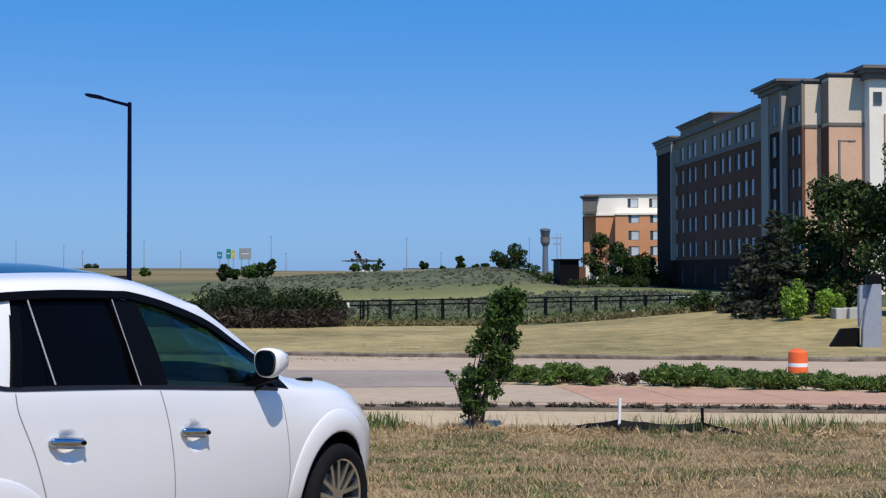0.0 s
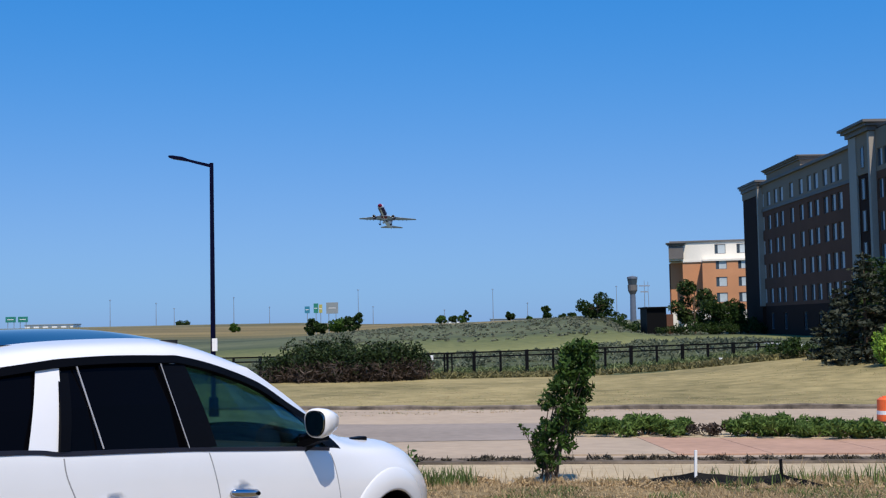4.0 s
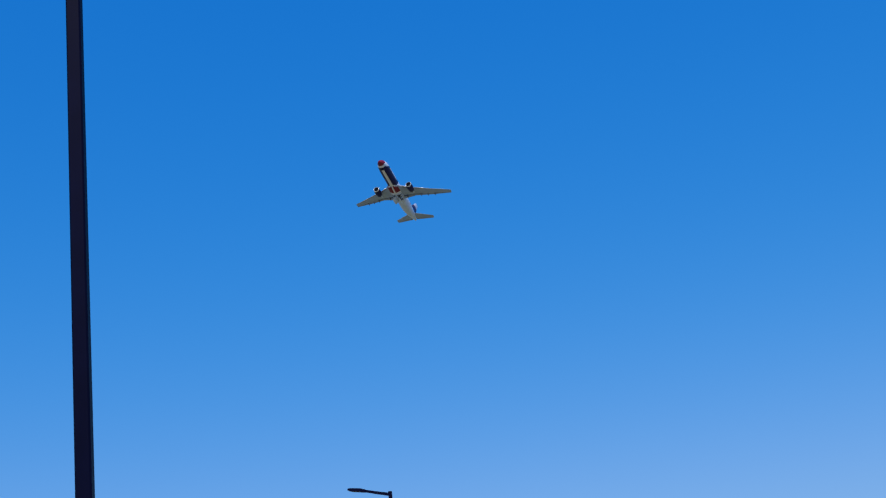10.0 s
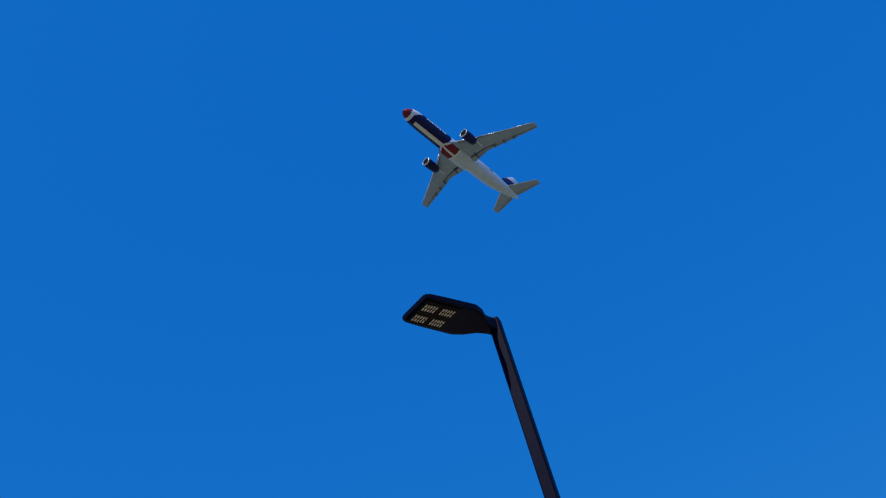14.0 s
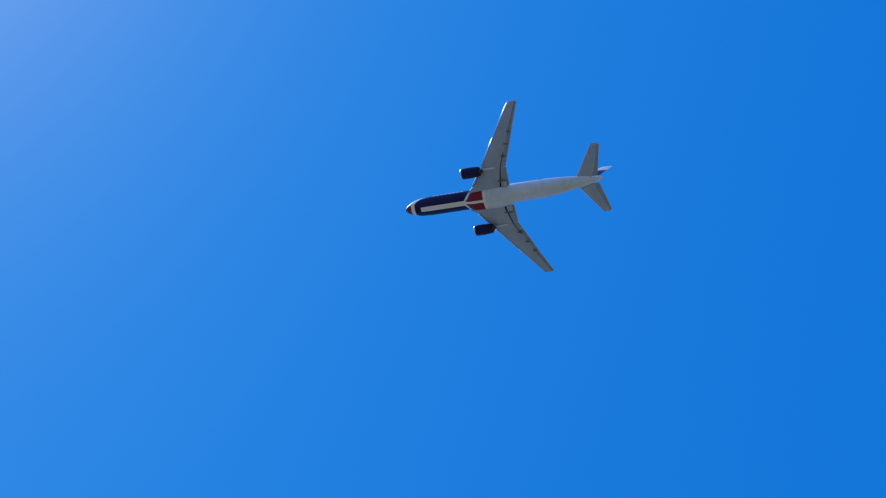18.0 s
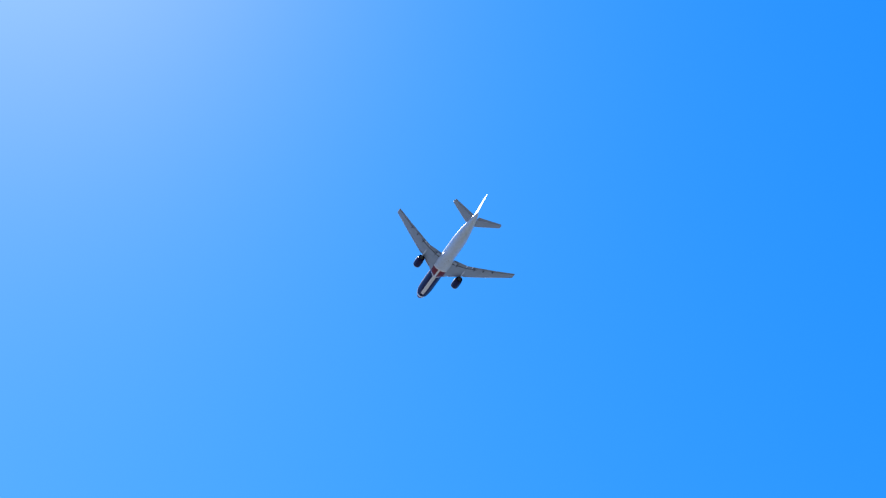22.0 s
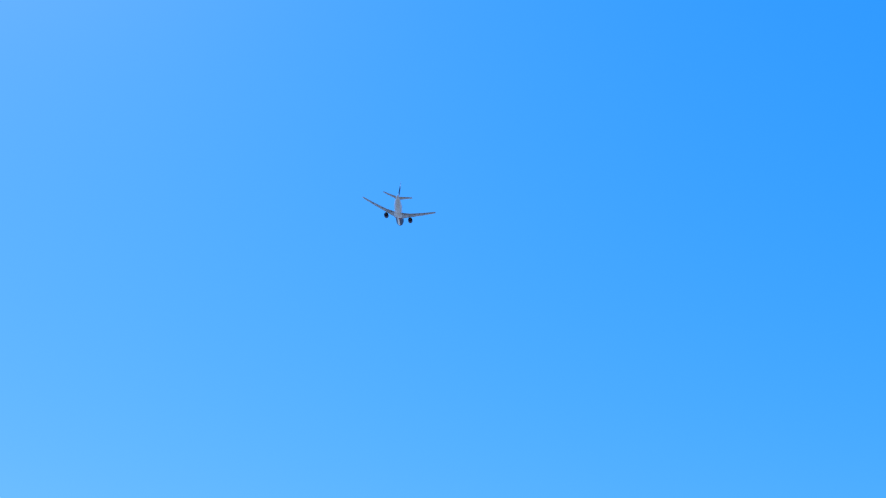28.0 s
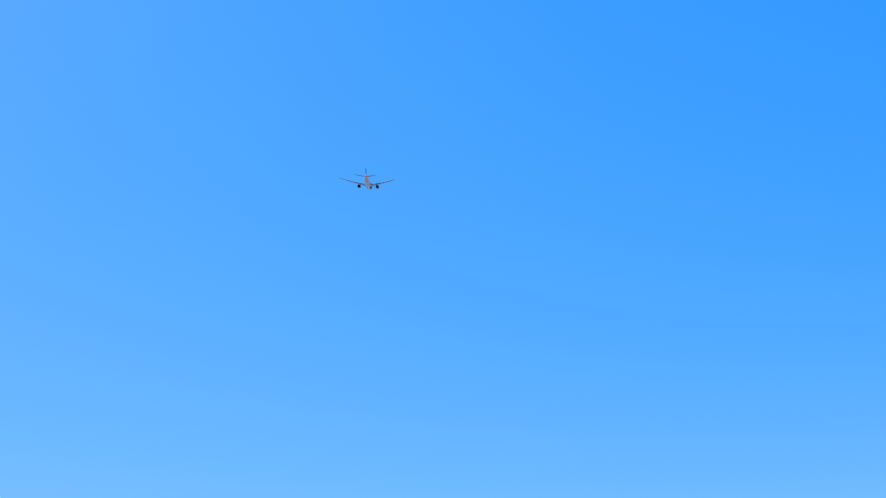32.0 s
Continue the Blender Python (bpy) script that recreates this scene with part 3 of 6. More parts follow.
def place_window(parent, w, h, m, curtain=0.45, cloth=None):
    key = (w, h, curtain, cloth)
    if key not in WIN_MESH:
        fr = bpy.data.meshes.new("window")
        bm = window_frame(w, h)
        bm.to_mesh(fr)
        bm.free()
        fr.materials.append(M_CORNICE)
        gl = bpy.data.meshes.new("pane")
        bm = box(-w / 2 + 0.07, w / 2 - 0.07, 0.02, 0.05, -h / 2 + 0.07, h / 2 - 0.07)
        bm.to_mesh(gl)
        bm.free()
        gl.materials.append(M_WINDOW)
        cu = bpy.data.meshes.new("curtain")
        bm = box(w / 2 - 0.09 - curtain * w, w / 2 - 0.09, -0.004, 0.018, -h / 2 + 0.09, h / 2 - 0.09)
        bm.to_mesh(cu)
        bm.free()
        cu.materials.append(cloth or M_CURTAIN)
        WIN_MESH[key] = (fr, gl, cu)
    fr, gl, cu = WIN_MESH[key]
    ob = new("window", fr)
    ob.parent = parent
    ob.matrix_basis = m
    p = new("pane", gl)
    p.parent = ob
    if curtain:
        c = new("curtain", cu)
        c.parent = ob
    return ob


def wall_with_holes(parent, name, length, z0, z1, holes, material, m, thick=0.35):
    """A wall along x from 0 to length, facing -y, with openings (x, z, w, h) cut through it."""
    xs = sorted({0.0, length} | {round(v, 4) for x, z, w, h in holes for v in (x - w / 2, x + w / 2) if 0 < v < length})
    zs = sorted({z0, z1} | {round(v, 4) for x, z, w, h in holes for v in (z - h / 2, z + h / 2) if z0 < v < z1})
    bm = bmesh.new()
    def open_at(x, z):
        return any(abs(x - hx) < hw / 2 and abs(z - hz) < hh / 2 for hx, hz, hw, hh in holes)
    for xa, xb in zip(xs, xs[1:]):
        for za, zb in zip(zs, zs[1:]):
            if open_at((xa + xb) / 2, (za + zb) / 2):
                continue
            add_box(bm, xa, xb, 0, thick, za, zb)
    bmesh.ops.remove_doubles(bm, verts=bm.verts, dist=0.001)
    ob = part(name, bm, material, parent)
    ob.matrix_basis = m
    return ob


def cornice(parent, x0, x1, y0, y1, z, deep=0.7, high=0.8, label=""):
    """A stepped cornice that overhangs a block on all sides."""
    bm = bmesh.new()
    add_box(bm, x0 - deep * 0.35, x1 + deep * 0.35, y0 - deep * 0.35, y1 + deep * 0.35, z - high, z - high * 0.55)
    add_box(bm, x0 - deep * 0.7, x1 + deep * 0.7, y0 - deep * 0.7, y1 + deep * 0.7, z - high * 0.55, z - high * 0.25)
    add_box(bm, x0 - deep, x1 + deep, y0 - deep, y1 + deep, z - high * 0.25, z)
    return part("cornice", bm, M_CORNICE, parent, label)


def front_hotel():
    ob = thing("hotel", pose(1.9, 0.5, 0), "six-storey brick hotel with cream top floor and dark cornices", "hotel", "hotels")
    X0, YN, ZB = 45.5, 126.3, -1.6
    Z1, ST, ZC, ZP = 3.3, 3.475, 17.1, 20.75
    # window columns along the long side, by their compass bearing from the start
    cols = [47.65 / math.tan(radians(a)) - 0.42 for a in (15.05, 15.33, 15.64, 15.89, 16.33, 16.75, 17.11, 17.41, 17.80, 18.13, 18.42)]
    holes = []
    def to_local(y):
        return 178.0 - y
    brick_rows = [Z1 + ST * (i + 0.42) for i in range(4)]
    for y in cols:
        for z in brick_rows:
            holes.append((to_local(y), z, 1.75, 2.05))
    top = [(to_local(y), 18.55, 1.8, 2.0) for y in cols]
    ground = [(to_local(y), 1.2, 1.5, 2.3) for y in cols[1::2]]
    w0 = 178.0 - 137.0
    m = pose(X0, 178.0, 0, 0, 0, -90)
    # shade of this long west side is in its brick and stucco colours
    wall_with_holes(ob, "wall_ground_floor", w0, ZB, Z1, ground, M_SHADE_DARK_BRICK, m)
    wall_with_holes(ob, "wall_brick", w0, Z1, ZC, holes, M_SHADE_BROWN_BRICK, m)
    wall_with_holes(ob, "wall_top_floor", w0, ZC, ZP, top, M_SHADE_STUCCO, m)
    for x, z, w, h in holes + top + ground:
        # wider on the top floor, standing in for sky mirrored in the glass
        place_window(ob, w, h, m @ pose(x, 0.14, z), 0.0 if z < 4 else 0.48 if z < 17 else 0.7)
    # band between brick and stucco, parapet cap
    part("string_course", box(X0 - 0.12, X0 + 0.1, 137, 178, ZC - 0.25, ZC + 0.12), M_CORNICE, ob)
    part("parapet_cap", box(X0 - 0.35, X0 + 0.6, 137, 178, ZP - 0.05, ZP + 0.35, 0.03), M_CORNICE, ob)
    # stepped-up parapet in the middle of the long side
    part("parapet_block", box(X0 - 0.25, X0 + 5, 157, 173.2, ZP + 0.3, ZP + 1.2), M_SHADE_STUCCO, ob)
    cornice(ob, X0 - 0.25, X0 + 5, 157, 173.2, ZP + 1.75, 0.6, 0.6)
    # the far and the middle tower, with pale pilasters and a dark glazed bay, darkened in colour for shade
    for y0, y1, zt, far in ((176.9, 186.0, 21.3, True), (130.7, 137.3, 22.4, False)):
        xf = X0 - 0.45     # the tower's face
        part("tower_wall", box(xf, X0 + 5, y0, y1, ZB, zt - 0.7), M_SHADE_DARK_BRICK, ob)
        part("tower_top", box(xf - 0.1, X0 + 5.1, y0 - 0.1, y1 + 0.1, zt - 1.9 if far else ZC, zt - 0.7), M_SHADE_STUCCO, ob)
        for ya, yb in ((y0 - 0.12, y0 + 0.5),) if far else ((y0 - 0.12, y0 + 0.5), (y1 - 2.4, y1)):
            part("pilaster", box(xf - 0.22, X0 + 0.2, ya, yb, Z1, zt - 0.9, 0.04), M_SHADE_PILASTER, ob, "pale stucco pilaster, greyed to carry shade")
        cornice(ob, xf - 0.1, X0 + 5, y0, y1, zt + 0.25, 0.55 if far else 1.0, 1.1, "dark grey overhanging cornice")
        if not far:
            for i in range(5):
                place_window(ob, 1.0, 2.3, pose(xf - 0.15, (y0 + 0.5 + y1 - 2.4) / 2, Z1 + ST * (i + 0.5), 0, 0, -90), 0.0)
    # short stretch between the middle tower and the corner
    hs = [(xx, z, 1.4, 2.1) for xx in (1.3, 3.2) for z in brick_rows]
    ht = [(xx, 18.55, 1.5, 1.9) for xx in (1.3, 3.2)]
    m2 = pose(X0, 130.7, 0, 0, 0, -90)
    wall_with_holes(ob, "wall_ground_floor", 4.4, ZB, Z1, [], M_SHADE_DARK_BRICK, m2)
    wall_with_holes(ob, "wall_brick", 4.4, Z1, ZC, hs, M_SHADE_BROWN_BRICK, m2)
    wall_with_holes(ob, "wall_top_floor", 4.4, ZC, 21.6, ht, M_SHADE_STUCCO, m2)
    for x, z, w, h in hs + ht:
        place_window(ob, w, h, m2 @ pose(x, 0.14, z), 0.45)
    # end walls, stepping forward
    for x0, x1, y, zt in ((X0 + 0.36, 47.75, YN, 22.0), (47.65, 51.5, 124.3, 22.4)):
        part("end_wall", box(x0, x1, y, y + 8, ZB, ZC), M_TAN_BRICK, ob, "tan brick end wall")
        # stucco here is the sunlit copy of the shaded top floor's
        part("end_wall_top", box(x0, x1, y, y + 8, ZC, zt - 0.5), M_LIT_STUCCO, ob, "stucco top of the end bay in a lighter, sunlit tone")
        part("string_course", box(x0 - 0.08, x1 + 0.0, y - 0.1, y + 0.05, ZC - 0.22, ZC + 0.1), M_CORNICE, ob)
        cornice(ob, x0 + 0.3, x1 - 0.2, y + 0.3, y + 8, zt, 0.5, 0.7)
    # the west return of the forward bay, skinned in darker colours for its shade
    part("return_wall", box(47.60, 47.648, 124.32, 126.29, ZB, ZC - 0.23), M_SHADE_BROWN_BRICK, ob, "brick return of the end bay, browned to carry its shade")
    part("return_wall_top", box(47.60, 47.648, 124.32, 126.29, ZC + 0.11, 21.6), M_SHADE_STUCCO, ob)
    part("end_tower", box(51.45, 64, 123.0, 134, ZB, 21.6), M_CREAM, ob, "cream stucco end tower")
    part("end_tower_brick", box(53.0, 64, 122.8, 123.5, ZB, 18.0), M_TAN_BRICK, ob)
    cornice(ob, 51.45, 64, 123.0, 134, 22.9, 1.1, 1.3, "dark grey overhanging cornice")
    for x in (52.3, 54.4):
        place_window(ob, 0.9, 1.3, pose(x, 122.9, 19.6), 0.0)
    part("core", box(X0 + 0.36, 64, YN + 8.2, 183, ZB, 20.0), M_DARKROOM, ob)
    part("roof", box(X0 + 0.3, 64.2, YN + 3, 183.4, 20.05, 20.15), M_CONCRETE, ob)
    return ob


def back_hotel():
    turn = pose(49.0, 226.0, 0, 0, 0, -10) @ pose(-49.9, -226.0, 0)     # its fronts look a little to the west
    ob = thing("hotel", turn, "five-storey orange brick hotel with a cream top floor", "hotel", "hotels")
    ZB, ZC, ZT, YT = -1.6, 12.2, 15.9, 228.6
    rows = [1.755 + 232 * (494 - v) / 2180 for v in (374, 402, 432, 459)]
    # brick bays that step forward towards the main front, under one cream top floor
    for x0, x1, y, wins in ((44.2, 46.4, 231.2, []), (46.4, 49.9, 228.7, []), (49.9, 63.0, 226.0, [53.3, 57.3, 60.8])):
        hb = [(x - x0, z, 2.0, 1.75) for x in wins for z in rows[1:]]
        m = pose(x0, y, 0)
        wall_with_holes(ob, "wall_base", x1 - x0, ZB, 3.2, [], M_CREAM, m)
        wall_with_holes(ob, "wall_brick", x1 - x0, 3.2, ZC, hb, M_ORANGE_BRICK, m)
        for x, z, w, h in hb:
            place_window(ob, w, h, m @ pose(x, 0.12, z), 0.66, M_SKY_SHEER)
        part("return_wall", box(x0, x0 + 0.3, y + 0.355, y + 2.8, ZB, ZC), M_ORANGE_BRICK, ob)
        part("ledge", box(x0, x1, y - 0.2, y + 2.6, ZC + 0.004, ZC + 0.35), M_CREAM, ob)
    ht = [(x - 44.2, rows[0], 2.0, 1.75) for x in (53.3, 57.3, 60.8)]
    m = pose(44.2, YT, 0)
    wall_with_holes(ob, "wall_top_floor", 18.8, ZC + 0.36, ZT, ht, M_CREAM, m)
    for x, z, w, h in ht:
        place_window(ob, w, h, m @ pose(x, 0.12, z), 0.66, M_SKY_SHEER)
    part("parapet_cap", box(44.1, 63.0, YT - 0.25, YT + 0.5, ZT + 0.004, ZT + 0.3, 0.03), M_CORNICE, ob)
    # brown instead of orange: this side's shade is put into its colour
    part("side_wall", box(44.0, 44.19, 231.2, 236, ZB, ZC), M_SHADE_BROWN_BRICK, ob)
    part("side_wall_top", box(44.0, 44.19, YT, 236, ZC + 0.36, 15.5), M_CREAM, ob)
    part("corner_block", box(43.9, 46.6, YT - 0.5, YT - 0.01, 12.9, 15.2), M_CORNICE, ob, "grey clad corner block")
    cornice(ob, 43.9, 46.6, YT - 0.5, YT + 2, 15.9, 0.5, 0.5)
    part("core", box(44.25, 63, 232, 236, ZB, 15.1), M_DARKROOM, ob)
    part("roof", box(44.25, 63, YT + 0.4, 236, 15.12, 15.25), M_CONCRETE, ob)
    part("roof_unit", box(59.5, 62.5, 230, 233, 15.25, 16.9, 0.08), M_WHITE, ob, "white rooftop unit")
    return ob


front_hotel()
back_hotel()


def annex():
    p = on_land(10.25, 190)
    ob = thing("outbuilding", pose(p.x, p.y, p.z), "small dark outbuilding with a brick end", "building")
    part("wall", box(-2.2, 0.7, -3, 3, -0.5, 3.9), M_BLACK, ob)
    part("brick_end", box(0.7, 1.7, -3.2, 3, -0.5, 3.0), M_SHADE_BROWN_BRICK, ob)
    part("roof", box(-2.5, 0.9, -3.4, 3.4, 3.9, 4.15, 0.05), M_BLACK, ob)


annex()


# ---- fence ----
def fence():
    ob = thing("fence", pose(0, 0, 0), "black metal rail fence along the field edge", "fence")
    xs = [-14 + 1.62 * i for i in range(23)]
    def line(x):
        return 75.0 + 0.10 * max(x, 0)
    def top(x):
        return -0.02 + 0.012 * max(x, 0)
    for i, x in enumerate(xs):
        y = line(x)
        r = 0.10 if i % 2 == 0 else 0.07
        part("post", box(x - r, x + r, y - r, y + r, ground_z(x, y) - 0.2, top(x) + (0.05 if i % 2 == 0 else 0.0), 0.008), M_BLACK, ob)
    for x0, x1 in zip(xs, xs[1:]):
        for dz in (0.02, 0.29):
            bm = bmesh.new()
            add_loft(bm, [[Vector((x, line(x) + a, top(x) - dz + b)) for a, b in ((-0.025, -0.045), (0.025, -0.045), (0.025, 0.045), (-0.025, 0.045))] for x in (x0, x1)])
            part("rail", bm, M_BLACK, ob)
    for dx, w in ((0.75, 0.05), (1.2, 0.045)):
        x = 0.15 + dx - 0.5
        part("gate_post", box(x - w, x + w, 74.9, 75.0, -1.6, 0.0, 0.008), M_BLACK, ob)
    post = thing("utility_post", pose(22.9, 78.0, ground_z(22.9, 78)), "short dark post with a white pipe cap", "utility post")
    part("post", box(-0.08, 0.08, -0.08, 0.08, -0.1, 0.36, 0.01), M_BLACK, post)
    part("cap", tube((-0.28, 0, 0.42), (0.28, 0, 0.42), 0.08, 0.08, 10), M_WHITE, post, "white pipe cap")
    rail = thing("pipe_rail", pose(22.0, 81.0, ground_z(22.0, 81.0)), "low white pipe rail behind the fence's end", "rail")
    part("pipe", tube((-0.95, 0.6, 0.66), (0.75, -0.6, 0.52), 0.05, 0.05, 10), M_WHITE, rail)
    for dx, dy, h in ((-0.9, 0.56, 0.64), (0.7, -0.56, 0.51)):
        part("post", tube((dx, dy, -0.1), (dx, dy, h), 0.04, 0.04, 8), M_METAL, rail)
    tag = thing("marker_sign", pose(16.8, 73.4, ground_z(16.8, 73.4)), "small white marker plate on a dark stand", "sign")
    part("stand", box(-0.3, 0.3, -0.05, 0.05, -0.1, 0.12, 0.01), M_BLACK, tag)
    part("plate", box(-0.12, 0.12, -0.09, -0.055, 0.02, 0.34, 0.01), M_WHITE, tag)
    tagged(part("utility_box", box(-0.52, -0.27, 74.4, 74.6, -0.42, -0.12, 0.03), M_WHITE), "small white utility box on the fence", "utility box")


fence()


# ---- things along the road ----
def drum():
    x, y = 10.49, 29.0
    z = ground_z(x, y) + 0.04
    ob = thing("traffic_drum", pose(x, y, z), "orange and white traffic drum behind the island", "traffic drum")
    def seg(z0, z1, r0, r1):
        bm = bmesh.new()
        add_loft(bm, [ring_pts((0, 0, z0), (1, 0, 0), (0, 1, 0), r0, r0, 24), ring_pts((0, 0, z1), (1, 0, 0), (0, 1, 0), r1, r1, 24)])
        return bm
    part("rubber_base", seg(0, 0.05, 0.30, 0.28), M_TYRE0, ob)
    zs = ((0.05, 0.13, 0.240, 0.240, M_ORANGE), (0.13, 0.20, 0.237, 0.237, M_ORANGE), (0.20, 0.29, 0.233, 0.232, M_WHITE), (0.29, 0.42, 0.229, 0.228, M_ORANGE), (0.42, 0.55, 0.225, 0.222, M_ORANGE))
    for a, b, r0, r1, m in zs:
        part("white_band" if m is M_WHITE else "orange_band", seg(a, b, r0, r1), m, ob, smooth=False)
    bm = seg(0.55, 0.60, 0.21, 0.15)
    part("cap", bm, M_ORANGE, ob)
    part("grip", box(-0.10, 0.10, -0.02, 0.02, 0.60, 0.63, 0.012), M_ORANGE, ob)


M_TYRE0 = mat("black_rubber", (0.025, 0.025, 0.025), 0.85)
drum()


def monument_sign():
    p = on_land(23.05, 48.5)
    ob = thing("monument_sign", pose(p.x, p.y, p.z - 0.1, 0, 0, -12), "tall blue-grey slab sign standing on the grass", "sign")
    bm = bmesh.new()
    q = [(0.0, 0), (0.70, 0), (0.70, 2.5), (0.37, 2.5), (0.13, 1.6), (0.02, 0.8)]
    add_loft(bm, [[Vector((x, y, z)) for x, z in q] for y in (-0.25, 0.1)])
    bmesh.ops.recalc_face_normals(bm, faces=bm.faces)
    bmesh.ops.bevel(bm, geom=bm.edges[:], offset=0.02, segments=2, affect="EDGES")
    part("front_slab", bm, M_SLATE, ob)
    bm = bmesh.new()
    q = [(-1.22, -0.05), (-0.02, -0.05), (-0.02, 0.86), (-0.68, 0.82), (-0.92, 0.42)]
    add_loft(bm, [[Vector((x, y, z)) for x, z in q] for y in (0.12, 0.5)])
    bmesh.ops.recalc_face_normals(bm, faces=bm.faces)
    part("base_slab", bm, M_BLACK, ob, "low slanted black slab")
    part("plinth", box(-0.1, 0.8, -0.35, 0.2, -0.3, 0.04, 0.02), M_CONCRETE, ob)
    bm = bmesh.new()
    add_loft(bm, [[Vector((x, y, z)) for x, z in ((-0.02, 0.9), (0.36, 2.48), (0.0, 2.44), (-0.03, 2.0))] for y in (0.11, 0.5)])
    bmesh.ops.recalc_face_normals(bm, faces=bm.faces)
    part("side_slab", bm, M_SLATE, ob)
    part("cap", box(0.22, 0.72, -0.2, 0.4, 2.5, 2.86, 0.03), M_BLACK, ob, "black cap on the slab")


monument_sign()


def silt_fence():
    ob = thing("silt_fence", pose(0, 0, 0), "sagging low black silt fence between thin stakes", "silt fence")
    bm = bmesh.new()
    rings = []
    line = ((2.60, 16.95, 0.02), (3.0, 16.8, 0.08), (3.40, 16.66, 0.145), (3.75, 16.58, 0.115), (4.1, 16.5, 0.085), (4.5, 16.45, 0.12), (4.75, 16.2, 0.06), (5.0, 16.0, 0.0))
    for (xa, ya, ha), (xb, yb, hb) in zip(line, line[1:]):
        for i in range(4):
            k = i / 4
            x, y, h = xa + (xb - xa) * k, ya + (yb - ya) * k, ha + (hb - ha) * k - 0.012 * math.sin(math.pi * k)
            z = ground_z(x, y) + 0.035
            rings.append([Vector((x, y - 0.12 - 0.03 * math.sin(x * 9), z - 0.01)), Vector((x, y - 0.03, z + h * 0.75)), Vector((x, y, z + h + 0.02)), Vector((x, y + 0.012, z + h + 0.02)), Vector((x, y + 0.03, z - 0.01))])
    add_loft(bm, rings)
    bmesh.ops.recalc_face_normals(bm, faces=bm.faces)
    part("fabric", bm, M_BLACK, ob, "slack black fabric")
    for x, y, h, m, lean in ((3.40, 16.64, 0.46, M_WHITE, 2), (4.50, 16.42, 0.34, M_BLACK, -2)):
        bm = bmesh.new()
        add_box(bm, -0.019, 0.019, -0.012, 0.012, -0.1, h, 0, 0.004)
        st = part("stake", bm, m, ob, "white wooden stake" if m is M_WHITE else "")
        st.matrix_basis = pose(x, y, ground_z(x, y) + 0.03, 0, lean, 10)


silt_fence()


# ---- far things ----
def far_signs():
    d = 350
    def board(az0, az1, v0, v1, m, label):
        c = on_land((az0 + az1) / 2, d)
        w = d * radians(az1 - az0)
        z0, z1 = 1.755 + d * v0, 1.755 + d * v1
        ob = thing("highway_sign", pose(c.x, c.y, 0), label, "road sign", "highway signs")
        part("board", box(-w / 2, w / 2, -0.05, 0.05, z0, z1, 0.02), m, ob)
        for k in ((-0.3, 0.3) if w > 2 else (0.0,)):
            part("post", tube((k * w, 0.2, c.z - 0.2), (k * w, 0.2, z1 - 0.2), 0.11, 0.09, 8), M_METAL, ob)
        zz = (z0 + z1) / 2
        part("lettering_bar", box(-w * 0.32, w * 0.3, -0.075, -0.05, zz - 0.09, zz + 0.09), M_WHITE, ob, "pale bar of unreadable lettering")
        return ob
    board(-6.06, -5.83, 0.0105, 0.016, M_SIGN_BLUE, "blue highway sign on a steel post far off")
    board(-5.65, -5.44, 0.0105, 0.0182, M_SIGN_GREEN, "green highway sign on a steel post far off")
    board(-5.41, -5.25, 0.0105, 0.0173, M_SIGN_YELLOW, "yellow highway sign on a steel post far off")
    board(-5.07, -4.52, 0.0098, 0.0188, M_SIGN_GREY, "grey back of a highway sign")
    for az0, az1 in ((-19.21, -18.76), (-18.69, -18.26)):
        board(az0, az1, 0.0075, 0.0118, M_SIGN_GREEN, "wide green highway sign far off across the field")


far_signs()


def tower():
    d = 900
    c = on_land(9.08, d)
    ob = thing("control_tower", pose(c.x, c.y, c.z), "grey concrete airport control tower on the horizon", "tower")
    zt = 1.755 + d * 0.0352 - c.z
    part("shaft", tube((0, 0, -1), (0, 0, zt * 0.62), 2.3, 1.9, 20), M_TOWER, ob)
    bm = bmesh.new()
    add_loft(bm, [ring_pts((0, 0, z), (1, 0, 0), (0, 1, 0), r, r, 12) for z, r in ((zt * 0.60, 2.0), (zt * 0.68, 3.4), (zt * 0.80, 3.6))])
    part("collar", bm, M_CORNICE, ob)
    bm = bmesh.new()
    add_loft(bm, [ring_pts((0, 0, z), (1, 0, 0), (0, 1, 0), r, r, 10) for z, r in ((zt * 0.80, 3.0), (zt * 0.93, 3.7))])
    part("cab_glass", bm, M_WINDOW, ob)
    bm = bmesh.new()
    add_loft(bm, [ring_pts((0, 0, z), (1, 0, 0), (0, 1, 0), r, r, 10) for z, r in ((zt * 0.93, 3.9), (zt * 0.97, 3.8), (zt * 0.99, 1.2))])
    part("cab_roof", bm, M_TOWER, ob)
    part("antenna", tube((0, 0, zt * 0.98), (0, 0, zt * 1.03), 0.15, 0.06, 6), M_METAL, ob)


tower()


